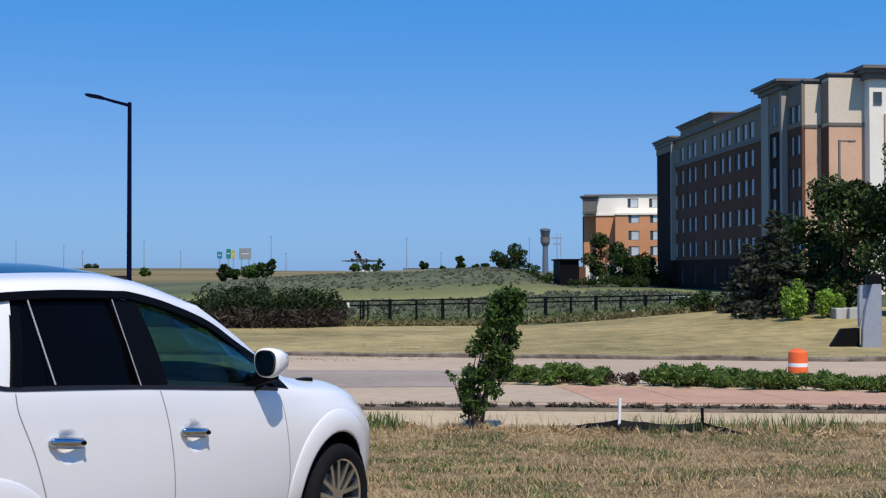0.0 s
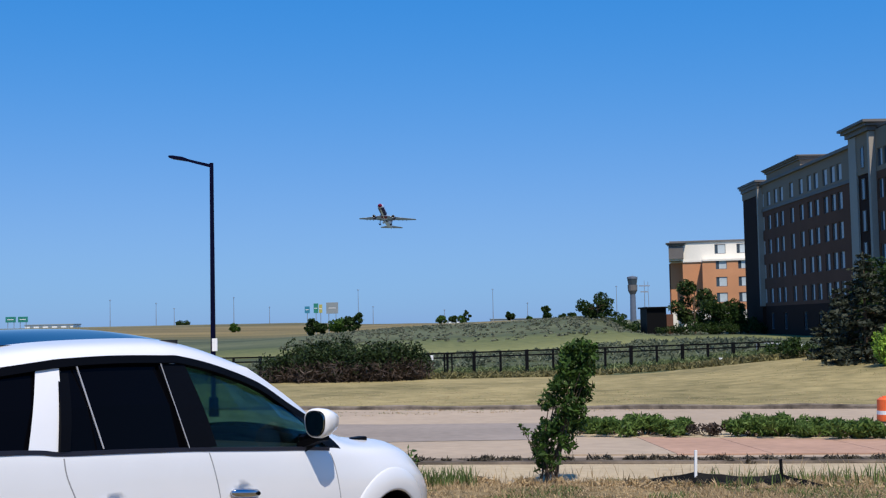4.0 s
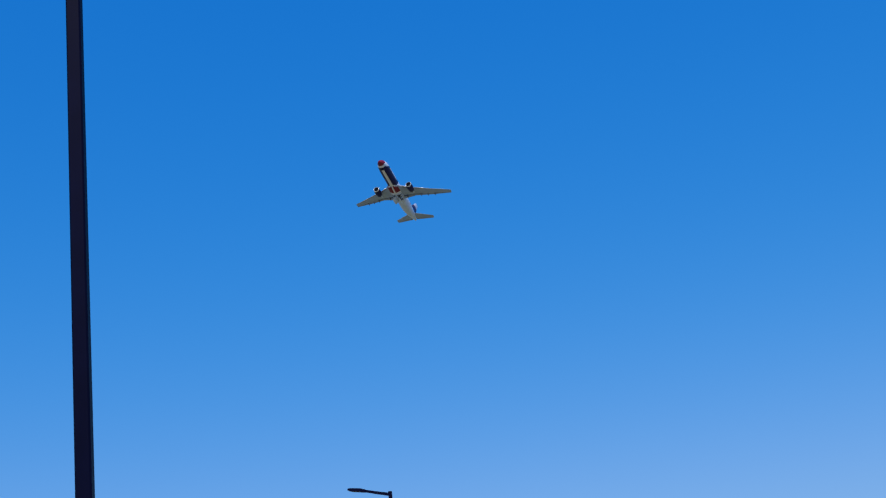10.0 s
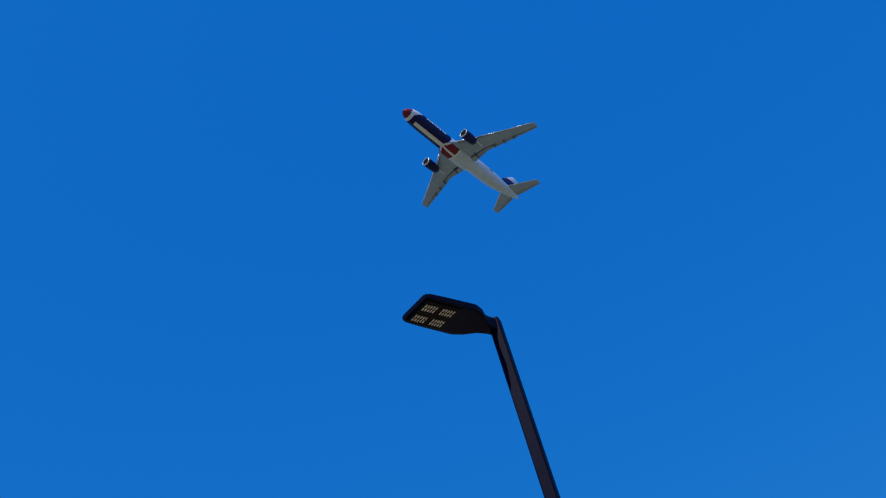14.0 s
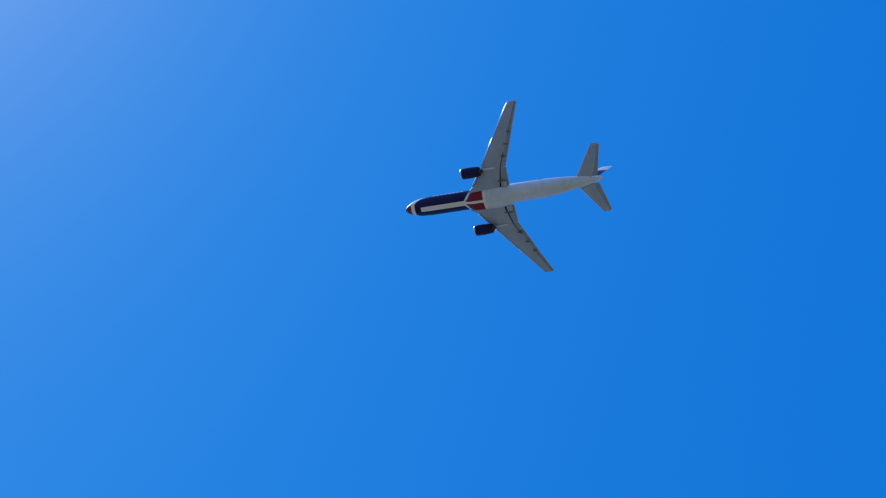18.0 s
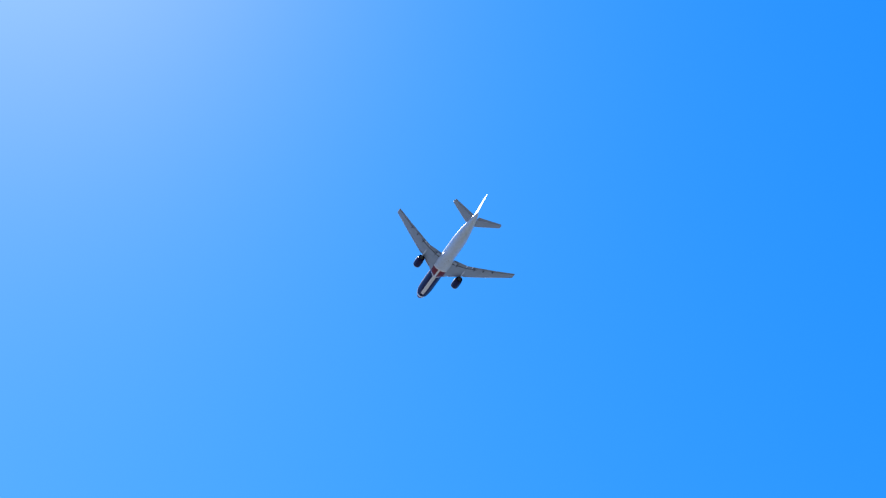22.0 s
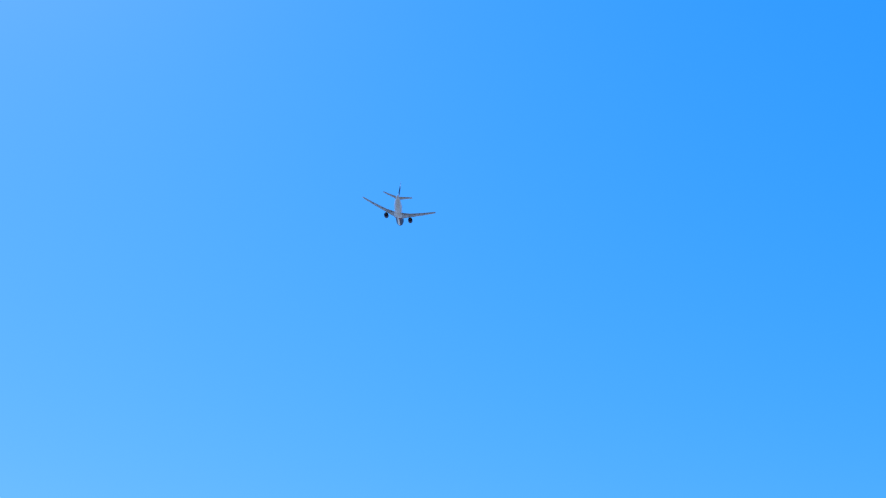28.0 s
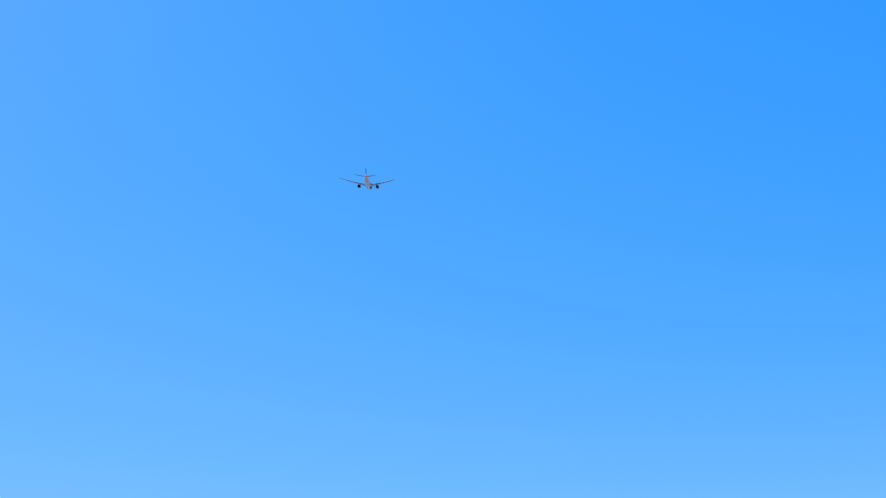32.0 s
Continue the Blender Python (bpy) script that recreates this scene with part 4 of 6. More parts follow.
def mast(az, d, el, label="tall thin steel mast on the horizon", lattice=False):
    c = on_land(az, d)
    h = 1.755 + d * el - c.z
    ob = thing("mast", pose(c.x, c.y, c.z), label, "mast", "masts on the horizon")
    part("pole", tube((0, 0, -1), (0, 0, h), 0.32, 0.14, 6), M_METAL, ob)
    if lattice:
        part("crossarm", box(-3.0, 3.0, -0.15, 0.15, h * 0.86, h * 0.89), M_METAL, ob)
        part("crossarm", box(-2.2, 2.2, -0.15, 0.15, h * 0.72, h * 0.75), M_METAL, ob)
        part("pole", tube((2.4, 0, -1), (2.0, 0, h * 0.98), 0.22, 0.12, 6), M_METAL, ob)
    else:
        part("lamp_ring", tube((0, 0, h - 0.8), (0, 0, h - 0.4), 0.6, 0.6, 8), M_METAL, ob)


for az, el in ((8.34, 0.0276), (2.64, 0.0273), (4.24, 0.0157), (0.38, 0.0115), (-2.93, 0.0153), (-3.61, 0.0291), (-7.69, 0.0165), (-9.31, 0.0247), (-11.98, 0.0166), (-12.78, 0.0211), (-14.79, 0.0241), (-19.61, 0.0217)):
    mast(az, 800, el)
mast(9.62, 700, 0.031, "twin steel power pylon with crossarms", True)


def low_building(az, d, w, h, m, label):
    c = on_land(az, d)
    ob = thing("shed", pose(c.x, c.y, c.z), label, "building", "sheds on the horizon")
    part("wall", box(-w / 2, w / 2, 0, 14, -1, h), m, ob)
    part("roof", box(-w / 2 - 0.4, w / 2 + 0.4, -0.4, 14.4, h, h + 0.5, 0.05), M_SIGN_GREY, ob)
    for i in range(5):
        part("door", box(-w * 0.4 + i * w * 0.19, -w * 0.4 + i * w * 0.19 + w * 0.08, -0.08, 0.0, 0, h * 0.6), M_SIGN_GREY, ob)


low_building(4.0, 900, 46, 1.6, M_SIGN_GREY, "long low grey shed on the horizon")
low_building(0.7, 900, 16, 1.6, M_WHITE, "low white shed on the horizon")
low_building(-17.4, 700, 26, 1.6, M_WHITE, "long low white shed far across the field")

# ---- trees and shrubs, far to near ----
k = 0
for az, d, h, w in ((-5.72, 300, 4.3, 3.8), (-5.35, 296, 3.4, 3.2), (-4.55, 305, 3.8, 5.0), (-4.05, 300, 3.6, 3.6), (-3.6, 305, 4.6, 3.0), (1.15, 480, 3.4, 3.0), (0.8, 480, 3.0, 3.6), (1.42, 500, 5.6, 3.0),
                   (0.25, 480, 3.2, 4.0), (3.45, 420, 3.0, 3.4), (5.1, 250, 2.6, 2.2), (4.3, 700, 2.4, 4.0), (5.05, 700, 2.2, 4.0), (6.25, 420, 1.9, 4.0), (-9.26, 420, 3.0, 3.6), (-11.6, 600, 1.4, 7.0), (5.9, 500, 2.1, 4.0)):
    k += 1
    tree("tree", on_land(az, d), h, w, M_LEAF_DARK if k % 3 else M_LEAF, 1200, 0.36, 100 + k, "small dark green tree far out in the field", group="field trees", low=0.05)
tree("tree", on_land(7.5, 214), 4.9, 5.8, M_LEAF_DARK, 2600, 0.24, 61, "bushy dark green tree on the edge of the knoll", low=0.02)
for i in range(7):
    shrub("shrub", on_land(7.5 + i * 0.33, 222 - i * 5), 4.5, 2.5, 1.3 + 0.15 * (i % 3), M_LEAF_DARK, 420, 0.2, 200 + i, "dark low shrub on the bank", group="bank shrubs")
tree("tree", on_land(11.9, 192), 8.6, 6.6, M_CROWN, 4600, 0.24, 71, "slender green tree before the orange hotel", low=0.15)
for i, (az, h) in enumerate(((12.55, 4.6), (13.0, 4.2), (13.45, 4.9), (13.9, 4.2))):
    tree("tree", on_land(az, 186), h, 5.4, M_LEAF_DARK, 2200, 0.24, 80 + i, "rounded dark green tree at the hotel wall", group="hotel trees", low=0.05)
for i in range(6):
    shrub("shrub", on_land(10.9 + i * 0.66, 183), 4.6, 1.8, 1.5 + 0.2 * (i % 3), M_LEAF_DARK, 700, 0.17, 220 + i, "dark clipped hedge plant before the orange hotel", "shrub", "hotel hedge")
conifer("spruce", on_land(19.4, 64), 5.6, 4.0, 5, "dense dark spruce on the mound")
conifer("spruce", on_land(18.25, 70), 3.9, 3.0, 6, "smaller dark spruce on the mound", 3000)
tree("tree", on_land(22.6, 66), 6.9, 6.2, M_CROWN, 9000, 0.15, 90, "large leafy tree on the mound by the car park", low=0.06)
tree("tree", on_land(25.0, 62), 8.5, 6.6, M_CROWN, 9000, 0.15, 91, "large leafy tree on the mound by the car park", low=0.06)
tree("tree", on_land(21.0, 70), 5.6, 4.6, M_LEAF_DARK, 6000, 0.15, 92, "dark leafy tree behind the spruce", low=0.04)
shrub("shrub", on_land(20.2, 60), 1.05, 1.0, 1.75, M_LEAF_BRIGHT, 2200, 0.09, 31, "bright yellow-green bush on the mound")
shrub("shrub", on_land(21.75, 61), 1.2, 1.0, 1.35, M_LEAF_BRIGHT, 1600, 0.09, 32, "bright yellow-green bush on the mound")
shrub("shrub", on_land(17.6, 74), 6.0, 1.6, 1.2, M_LEAF_DARK, 1800, 0.12, 33, "low dark hedge at the car park edge")
for i, (az, w) in enumerate(((22.35, 0.75), (23.0, 0.95))):
    c = on_land(az, 60)
    ob = tagged(part("planter", box(c.x - w / 2, c.x + w / 2, c.y, c.y + 0.8, c.z - 0.1, c.z + 0.52, 0.04), M_CONCRETE), "pale concrete planter block on the mound", "planter", "planters")
# thicket by the fence: dark green above, dry twigs before it
for i in range(8):
    x = -8.5 + i * 0.96
    h = (1.8, 2.3, 2.2, 2.4, 2.25, 2.05, 2.4, 2.1)[i]
    y = 70.2 + 0.5 * math.sin(i * 2.1)
    shrub("thicket_bush", (x, y, ground_z(x, y)), 2.3, 2.2, h, M_THICKET, 2600, 0.105, 300 + i, "dense dark green bush with dry brown twigs", "bush", "thicket by the fence", 16, 1100)
# grey-green brush and tall dry grass in the field behind the fence
def brush(name, x0, x1, y0, y1, n, size, material, seed, label, tall=2.0, h=0.5):
    rng = np.random.default_rng(seed)
    xs, ys = rng.uniform(x0, x1, n), rng.uniform(y0, y1, n)
    blobs = [(x, y, ground_z(x, y) + h * 0.35, h * 1.1, h * 1.0, h * rng.uniform(0.3, 0.6)) for x, y in zip(xs, ys)]
    ob = leaf_cloud(name, blobs, n * 26, size, material, None, seed, 0.0, tall)
    return tagged(ob, label, "brush", kind="stuff")


brush("field_brush", -16, 34, 80, 136, 620, 0.13, M_SAGE, 11, "grey-green sagebrush in the field", 2.0, 0.40)
brush("field_brush", -22, 34, 166, 240, 800, 0.15, M_SAGE_FAR, 12, "grey-green sagebrush on the knoll", 1.6, 0.28)
brush("fence_weeds", -13, 24, 75.6, 79.0, 620, 0.10, M_FENCEWEED, 13, "ragged green and dry weeds behind the fence", 2.4, 0.42)
brush("fence_weeds", -13, 26, 70.0, 74.4, 700, 0.09, M_WEED, 14, "ragged dry weeds along the fence foot", 2.4, 0.3)
def line_brush(name, x0, x1, edge, spread, n, size, material, seed, label, h, tall=2.0, per=26):
    """Low growth scattered along an edge line."""
    rng = np.random.default_rng(seed)
    xs = rng.uniform(x0, x1, n)
    blobs = []
    for x in xs:
        y = edge(x) + rng.normal() * spread
        k = h * rng.uniform(0.4, 1.2)
        blobs.append((x, y, ground_z(x, y) + 0.04 + k * 0.3, k * 1.5, k * 1.2, k * 0.6))
    return tagged(leaf_cloud(name, blobs, n * per, size, material, None, seed, 0.0, tall), label, "brush", kind="stuff")


line_brush("gutter_debris", -3, 13, lambda x: near_edge(x) + 0.15, 0.14, 240, 0.03, M_DEBRIS, 31, "dark dead weeds and soil in the gutter", 0.075)
line_brush("kerb_debris", -10, 24, lambda x: far_edge(x) - 0.05, 0.10, 320, 0.04, M_DEBRIS, 32, "dark dead weeds along the far kerb", 0.06)
line_brush("dirt_tufts", -1.5, 9, lambda x: lawn_edge(x) + 0.12, 0.16, 90, 0.03, M_STRAW, 33, "dry grass tufts at the lawn edge", 0.09, 2.4, 20)
# hedge on the traffic island
for i, (x, w) in enumerate(((2.9, 1.2), (3.6, 1.2), (4.3, 1.1), (4.75, 0.8), (6.4, 0.9), (6.9, 1.2), (7.45, 1.2), (8.15, 1.2), (8.85, 1.2), (9.5, 1.2), (10.1, 1.0))):
    y = bed_edge(x) + 0.62 + 0.10 * math.sin(i * 1.7)
    shrub("island_shrub", (x, y, ground_z(x, y) + 0.06), w, 1.3, (0.33 + 0.05 * (i % 3)) * (1.0 if i < 8 else 0.75), M_HEDGE, 1700, 0.045, 400 + i, "low green spreading shrub on the island", "shrub", "island shrubs", 14, 0, 1.8)


def black_ridge():
    """A low ragged black ridge at the hedge's end."""
    rng = random.Random(8)
    bm = bmesh.new()
    rings = []
    for i in range(22):
        x = 9.9 + i * 0.13
        y = bed_edge(x) + 0.7 + 0.15 * math.sin(i * 0.7)
        z, h = ground_z(x, y) + 0.07, (0.10 + 0.12 * rng.random()) * min(1, i / 3, (21 - i) / 3 + 0.1) + 0.02
        rings.append([Vector((x, y - 0.30, z - 0.03)), Vector((x, y - 0.12, z + h * 0.6)), Vector((x, y, z + h)), Vector((x, y + 0.15, z + h * 0.5)), Vector((x, y + 0.3, z - 0.03))])
    add_loft(bm, rings)
    bmesh.ops.recalc_face_normals(bm, faces=bm.faces)
    tagged(part("black_ridge", bm, M_BLACK), "low black ridge on the island beside the shrubs", "fabric")


black_ridge()
shrub("dry_shrub", (5.55, bed_edge(5.55) + 0.55, ground_z(5.55, 25.2) + 0.05), 0.9, 0.8, 0.26, M_TWIG, 380, 0.04, 431, "dry brown shrub between the green ones", "shrub", "", 7, 0, 1.8)

# ---- the parked car ----
M_CAR = mat("pearl_white_paint", (0.83, 0.82, 0.805), 0.22, vary=0.01, coat=0.6)
M_CHROME = mat("chrome", (0.42, 0.46, 0.55), 0.12, 1.0, vary=0.02)
M_MIRROR = mat("mirror_silver", (0.55, 0.62, 0.62), 0.03, 1.0, vary=0.02)
M_CHROME_DARK = mat("dark_satin_metal", (0.03, 0.035, 0.06), 0.35, 0.5)
M_TRIM = mat("black_trim", (0.003, 0.003, 0.004), 0.5, vary=0.05, spec=0.06)
M_SEAM = mat("seam_gap", (0.30, 0.30, 0.31), 0.8)
M_GLASS_DARK = glass_mat("privacy_glass", (0.002, 0.002, 0.003), 0.03)
M_GLASS_DARK.node_tree.nodes["Principled BSDF"].inputs["Specular IOR Level"].default_value = 0.05
M_GLASS_GREEN = glass_mat("tinted_glass", (0.50, 0.66, 0.60), 0.0, 1.0)
M_ROOF_GLASS = glass_mat("roof_glass", (0.004, 0.006, 0.012), 0.03)
M_SILVER = mat("thin_silver_line", (0.45, 0.45, 0.47), 0.4, 0.2)
M_CABIN = mat("dark_cabin", (0.02, 0.02, 0.021), 0.8)
M_DASH = mat("dark_dash", (0.03, 0.028, 0.027), 0.5)
M_RUBBER = mat("tyre_rubber", (0.010, 0.010, 0.011), 0.85, vary=0.15, scale=30, spec=0.1)
M_RIM = mat("bright_alloy", (0.62, 0.64, 0.68), 0.16, 0.95, vary=0.03)
M_LAMP_RED = mat("tail_lamp_red", (0.30, 0.01, 0.01), 0.15)
M_LAMP_CLEAR = mat("headlamp_clear", (0.62, 0.64, 0.66), 0.1, 0.3)

# stations from tail to nose: x at the sill, x at the roof side, belt z, glass top z, roof z, half width low, at the belt, at the glass top, at the roof side
CAR_ST = (
    (-2.52, -2.40, 1.02, 1.10, 1.14, 0.72, 0.70, 0.66, 0.50),
    (-2.44, -2.22, 1.20, 1.42, 1.50, 0.86, 0.84, 0.72, 0.58),
    (-2.32, -2.08, 1.335, 1.530, 1.680, 0.94, 0.90, 0.77, 0.62),
    (-2.12, -1.95, 1.315, 1.590, 1.735, 0.965, 0.93, 0.79, 0.64),
    (-1.51, -1.345, 1.275, 1.640, 1.775, 0.985, 0.945, 0.80, 0.65),
    (-1.325, -1.215, 1.25, 1.650, 1.787, 0.99, 0.95, 0.805, 0.655),
    (-0.95, -0.90, 1.225, 1.655, 1.795, 0.99, 0.955, 0.81, 0.66),
    (-0.495, -0.55, 1.19, 1.645, 1.795, 0.99, 0.955, 0.81, 0.66),
    (-0.33, -0.41, 1.175, 1.635, 1.790, 0.99, 0.955, 0.81, 0.66),
    (0.10, -0.12, 1.135, 1.575, 1.755, 0.985, 0.95, 0.80, 0.65),
    (0.48, 0.22, 1.10, 1.47, 1.655, 0.98, 0.94, 0.79, 0.63),
    (0.72, 0.50, 1.075, 1.335, 1.53, 0.975, 0.93, 0.785, 0.61),
    (0.86, 0.78, 1.06, 1.20, 1.36, 0.97, 0.925, 0.79, 0.60),
    (1.02, 1.02, 1.04, 1.085, 1.17, 0.97, 0.92, 0.80, 0.58),
    (1.28, 1.28, 1.015, 1.06, 1.11, 0.975, 0.905, 0.79, 0.56),
    (1.58, 1.58, 0.99, 1.04, 1.085, 0.955, 0.865, 0.75, 0.52),
    (1.86, 1.86, 0.905, 0.975, 1.02, 0.89, 0.80, 0.68, 0.46),
    (2.06, 2.04, 0.77, 0.86, 0.91, 0.78, 0.71, 0.59, 0.40),
    (2.25, 2.23, 0.66, 0.74, 0.78, 0.68, 0.62, 0.50, 0.32),
)


def car_ring(st):
    xl, xh, zb, zg, zr, wl, wb, wg, wr = st
    right = [(xl, 0.0, 0.22), (xl, -wl * 0.80, 0.22), (xl, -wl * 0.945, 0.30), (xl, -wl * 0.985, 0.46), (xl, -wl, 0.66), (xl, -wl * 1.0, min(0.86, zb - 0.10)), (xl, -(wl * 0.45 + wb * 0.55), zb - 0.055),
             (xl, -wb, zb), (xl + (xh - xl) * 0.5, -(wb + wg) / 2 - 0.012, (zb + zg) / 2), (xh, -wg, zg), (xh, -(wg * 0.45 + wr * 0.55) - 0.03, zg * 0.45 + zr * 0.55), (xh, -wr * 0.94, zr - 0.042), (xh, -wr * 0.45, zr + 0.010), (xh, 0.0, zr + 0.024)]
    left = [(x, -y, z) for x, y, z in reversed(right[1:-1])]
    return [Vector(p) for p in right + left]


def baked(ob):
    """The mesh of an object with its modifiers worked in."""
    dg = bpy.context.evaluated_depsgraph_get()
    dg.update()
    me = bpy.data.meshes.new_from_object(ob.evaluated_get(dg))
    ob.modifiers.clear()
    old = ob.data
    ob.data = me
    bpy.data.meshes.remove(old)


HANDLES = ((-0.116, 0.924), (-1.04, 0.984))


def car_body(car):
    bm = bmesh.new()
    rs = add_loft(bm, [car_ring(s) for s in CAR_ST])
    # openings between belt and glass top: index 7 to 9 on the right, mirrored on the left
    n = len(rs[0])
    win = {3: 1, 4: 0, 5: 2, 6: 2, 7: 0, 8: 3, 9: 3, 10: 3}
    gone = []
    for k, kind in win.items():
        if not kind:
            continue
        for i in (7, 8, n - 8, n - 9):
            j = (i + 1) % n
            quad = {rs[k][i], rs[k][j], rs[k + 1][j], rs[k + 1][i]}
            for f in rs[k][i].link_faces:
                if set(f.verts) == quad:
                    gone.append(f)
    # windscreen: roof side to roof side, from the roof's front edge to the scuttle
    for k in (10, 11, 12):
        for i in (10, 11, 12, 13, 14, 15):
            j = (i + 1) % n
            quad = {rs[k][i], rs[k][j], rs[k + 1][j], rs[k + 1][i]}
            for f in rs[k][i].link_faces:
                if set(f.verts) == quad:
                    gone.append(f)
    for k, rows in ((7, (7, 8)), (11, (7, 8))):
        for i in rows:
            for a, b in ((i, i + 1), (n - i, n - i - 1)):
                quad = {rs[k][a], rs[k][b], rs[k + 1][b], rs[k + 1][a]}
                for f in rs[k][a].link_faces:
                    if set(f.verts) == quad:
                        f.material_index = 1
    for k in (2, 3, 4, 5, 6, 7, 8, 9):
        for i in (11, 12, 13, 14):
            quad = {rs[k][i], rs[k][i + 1], rs[k + 1][i + 1], rs[k + 1][i]}
            for f in rs[k][i].link_faces:
                if set(f.verts) == quad:
                    f.material_index = 2
    bmesh.ops.delete(bm, geom=list(set(gone)), context="FACES")
    crease = bm.edges.layers.float.new("crease_edge")
    for e in bm.edges:
        if e.is_boundary:
            e[crease] = 1.0
    vcrease = bm.verts.layers.float.new("crease_vert")
    for v in bm.verts:
        be = [e for e in v.link_edges if e.is_boundary]
        if len(be) == 2:
            d0, d1 = [(e.other_vert(v).co - v.co).normalized() for e in be]
            if d0.dot(d1) > -0.8:
                v[vcrease] = 1.0
    bmesh.ops.recalc_face_normals(bm, faces=bm.faces)
    body = part("body", bm, [M_CAR, M_TRIM, M_ROOF_GLASS], car, "white painted body shell with a dark glass roof", smooth=True)
    sub = body.modifiers.new("round", "SUBSURF")
    sub.levels = sub.render_levels = 3
    baked(body)
    for wx in (1.35, -1.56):
        bmc = bmesh.new()
        add_tube(bmc, (wx, -1.3, 0.345), (wx, 1.3, 0.345), 0.41, 0.41, 48)
        cut = part("cutter", bmc, M_TRIM)
        cut.matrix_world = car.matrix_world
        mod = body.modifiers.new("arch", "BOOLEAN")
        mod.operation, mod.object, mod.solver = "DIFFERENCE", cut, "FAST"
        bpy.context.view_layer.update()
        baked(body)
        bpy.data.objects.remove(cut)
    # finger cups behind the handles
    for hx, hz in HANDLES:
        for side in (-1, 1):
            bmc = bmesh.new()
            bmesh.ops.create_uvsphere(bmc, u_segments=28, v_segments=16, radius=0.13)
            bmesh.ops.translate(bmc, vec=Vector((hx + 0.01, side * 1.088, hz - 0.012)), verts=bmc.verts)
            cut = part("cutter", bmc, M_CAR)
            cut.matrix_world = car.matrix_world
            mod = body.modifiers.new("cup", "BOOLEAN")
            mod.operation, mod.object, mod.solver = "DIFFERENCE", cut, "FAST"
            bpy.context.view_layer.update()
            baked(body)
            bpy.data.objects.remove(cut)
    for p in body.data.polygons:
        p.use_smooth = True
    return body


def strip(path, half, lift, tree_bvh, side=-1):
    """A flat band along a path (x, z) on the car's side."""
    bm = bmesh.new()
    pts = []
    for x, z in path:
        hit = tree_bvh.ray_cast(Vector((x, 1.6 * side, z)), Vector((0, -side, 0)))
        y = hit[0].y if hit[0] else 0.95 * side
        pts.append(Vector((x, y + lift * side, z)))
    rings = []
    for i, p in enumerate(pts):
        d = (pts[min(i + 1, len(pts) - 1)] - pts[max(i - 1, 0)]).normalized()
        nrm = Vector((0, side, 0))
        w = d.cross(nrm).normalized() * half
        rings.append([p - w, p + w, p + w - nrm * 0.03, p - w - nrm * 0.03])
    add_loft(bm, rings)
    bmesh.ops.recalc_face_normals(bm, faces=bm.faces)
    return bm


def along(pts, n=24):
    """Points evenly along a bent line through pts (Catmull-Rom)."""
    out = []
    p = [pts[0]] + list(pts) + [pts[-1]]
    for i in range(1, len(p) - 2):
        for k in range(n):
            t = k / n
            out.append(tuple(0.5 * ((2 * p[i][a]) + (-p[i - 1][a] + p[i + 1][a]) * t + (2 * p[i - 1][a] - 5 * p[i][a] + 4 * p[i + 1][a] - p[i + 2][a]) * t * t + (-p[i - 1][a] + 3 * p[i][a] - 3 * p[i + 1][a] + p[i + 2][a]) * t ** 3) for a in range(len(pts[0]))))
    out.append(tuple(pts[-1]))
    return out


def wheel(car, x, side):
    hub = new("wheel")
    hub.parent = car
    hub.matrix_basis = pose(x, side * 0.87, 0.34, 0, 0, 0 if side < 0 else 180)
    # local: the outer side faces -y
    bm = bmesh.new()
    prof = ((0.115, 0.245), (0.10, 0.29), (0.07, 0.328), (0.0, 0.34), (-0.085, 0.338), (-0.115, 0.32), (-0.125, 0.285), (-0.11, 0.245))
    add_loft(bm, [ring_pts((0, y, 0), (1, 0, 0), (0, 0, 1), r, r, 40) for y, r in prof], caps=False)
    bmesh.ops.recalc_face_normals(bm, faces=bm.faces)
    part("tyre", bm, M_RUBBER, hub, "black tyre", smooth=True)
    bm = bmesh.new()
    add_loft(bm, [ring_pts((0, y, 0), (1, 0, 0), (0, 0, 1), r, r, 40) for y, r in ((-0.112, 0.252), (-0.10, 0.235), (0.10, 0.23))], caps=False)
    add_tube(bm, (0, -0.085, 0), (0, 0.0, 0), 0.06, 0.08, 20)
    for i in range(7):
        a = 2 * math.pi * i / 7
        u, v = Vector((math.cos(a), 0, math.sin(a))), Vector((-math.sin(a), 0, math.cos(a)))
        for o in (-0.035, 0.035):
            add_loft(bm, [[u * r + v * (o * k + w) + Vector((0, y, 0)) for w, y in ((-0.014, d), (0.014, d), (0.014, d + 0.03), (-0.014, d + 0.03))] for r, k, d in ((0.05, 0.7, -0.085), (0.15, 1.0, -0.095), (0.238, 1.3, -0.10))])
    bmesh.ops.recalc_face_normals(bm, faces=bm.faces)
    part("rim", bm, M_RIM, hub, "bright alloy rim with split spokes")
    bm = bmesh.new()
    add_tube(bm, (0, -0.02, 0), (0, 0.03, 0), 0.17, 0.17, 28)
    part("brake_disc", bm, M_NOZZLE0, hub)
    return hub


M_NOZZLE0 = mat("dark_steel", (0.18, 0.17, 0.16), 0.4, 0.8, vary=0.1)


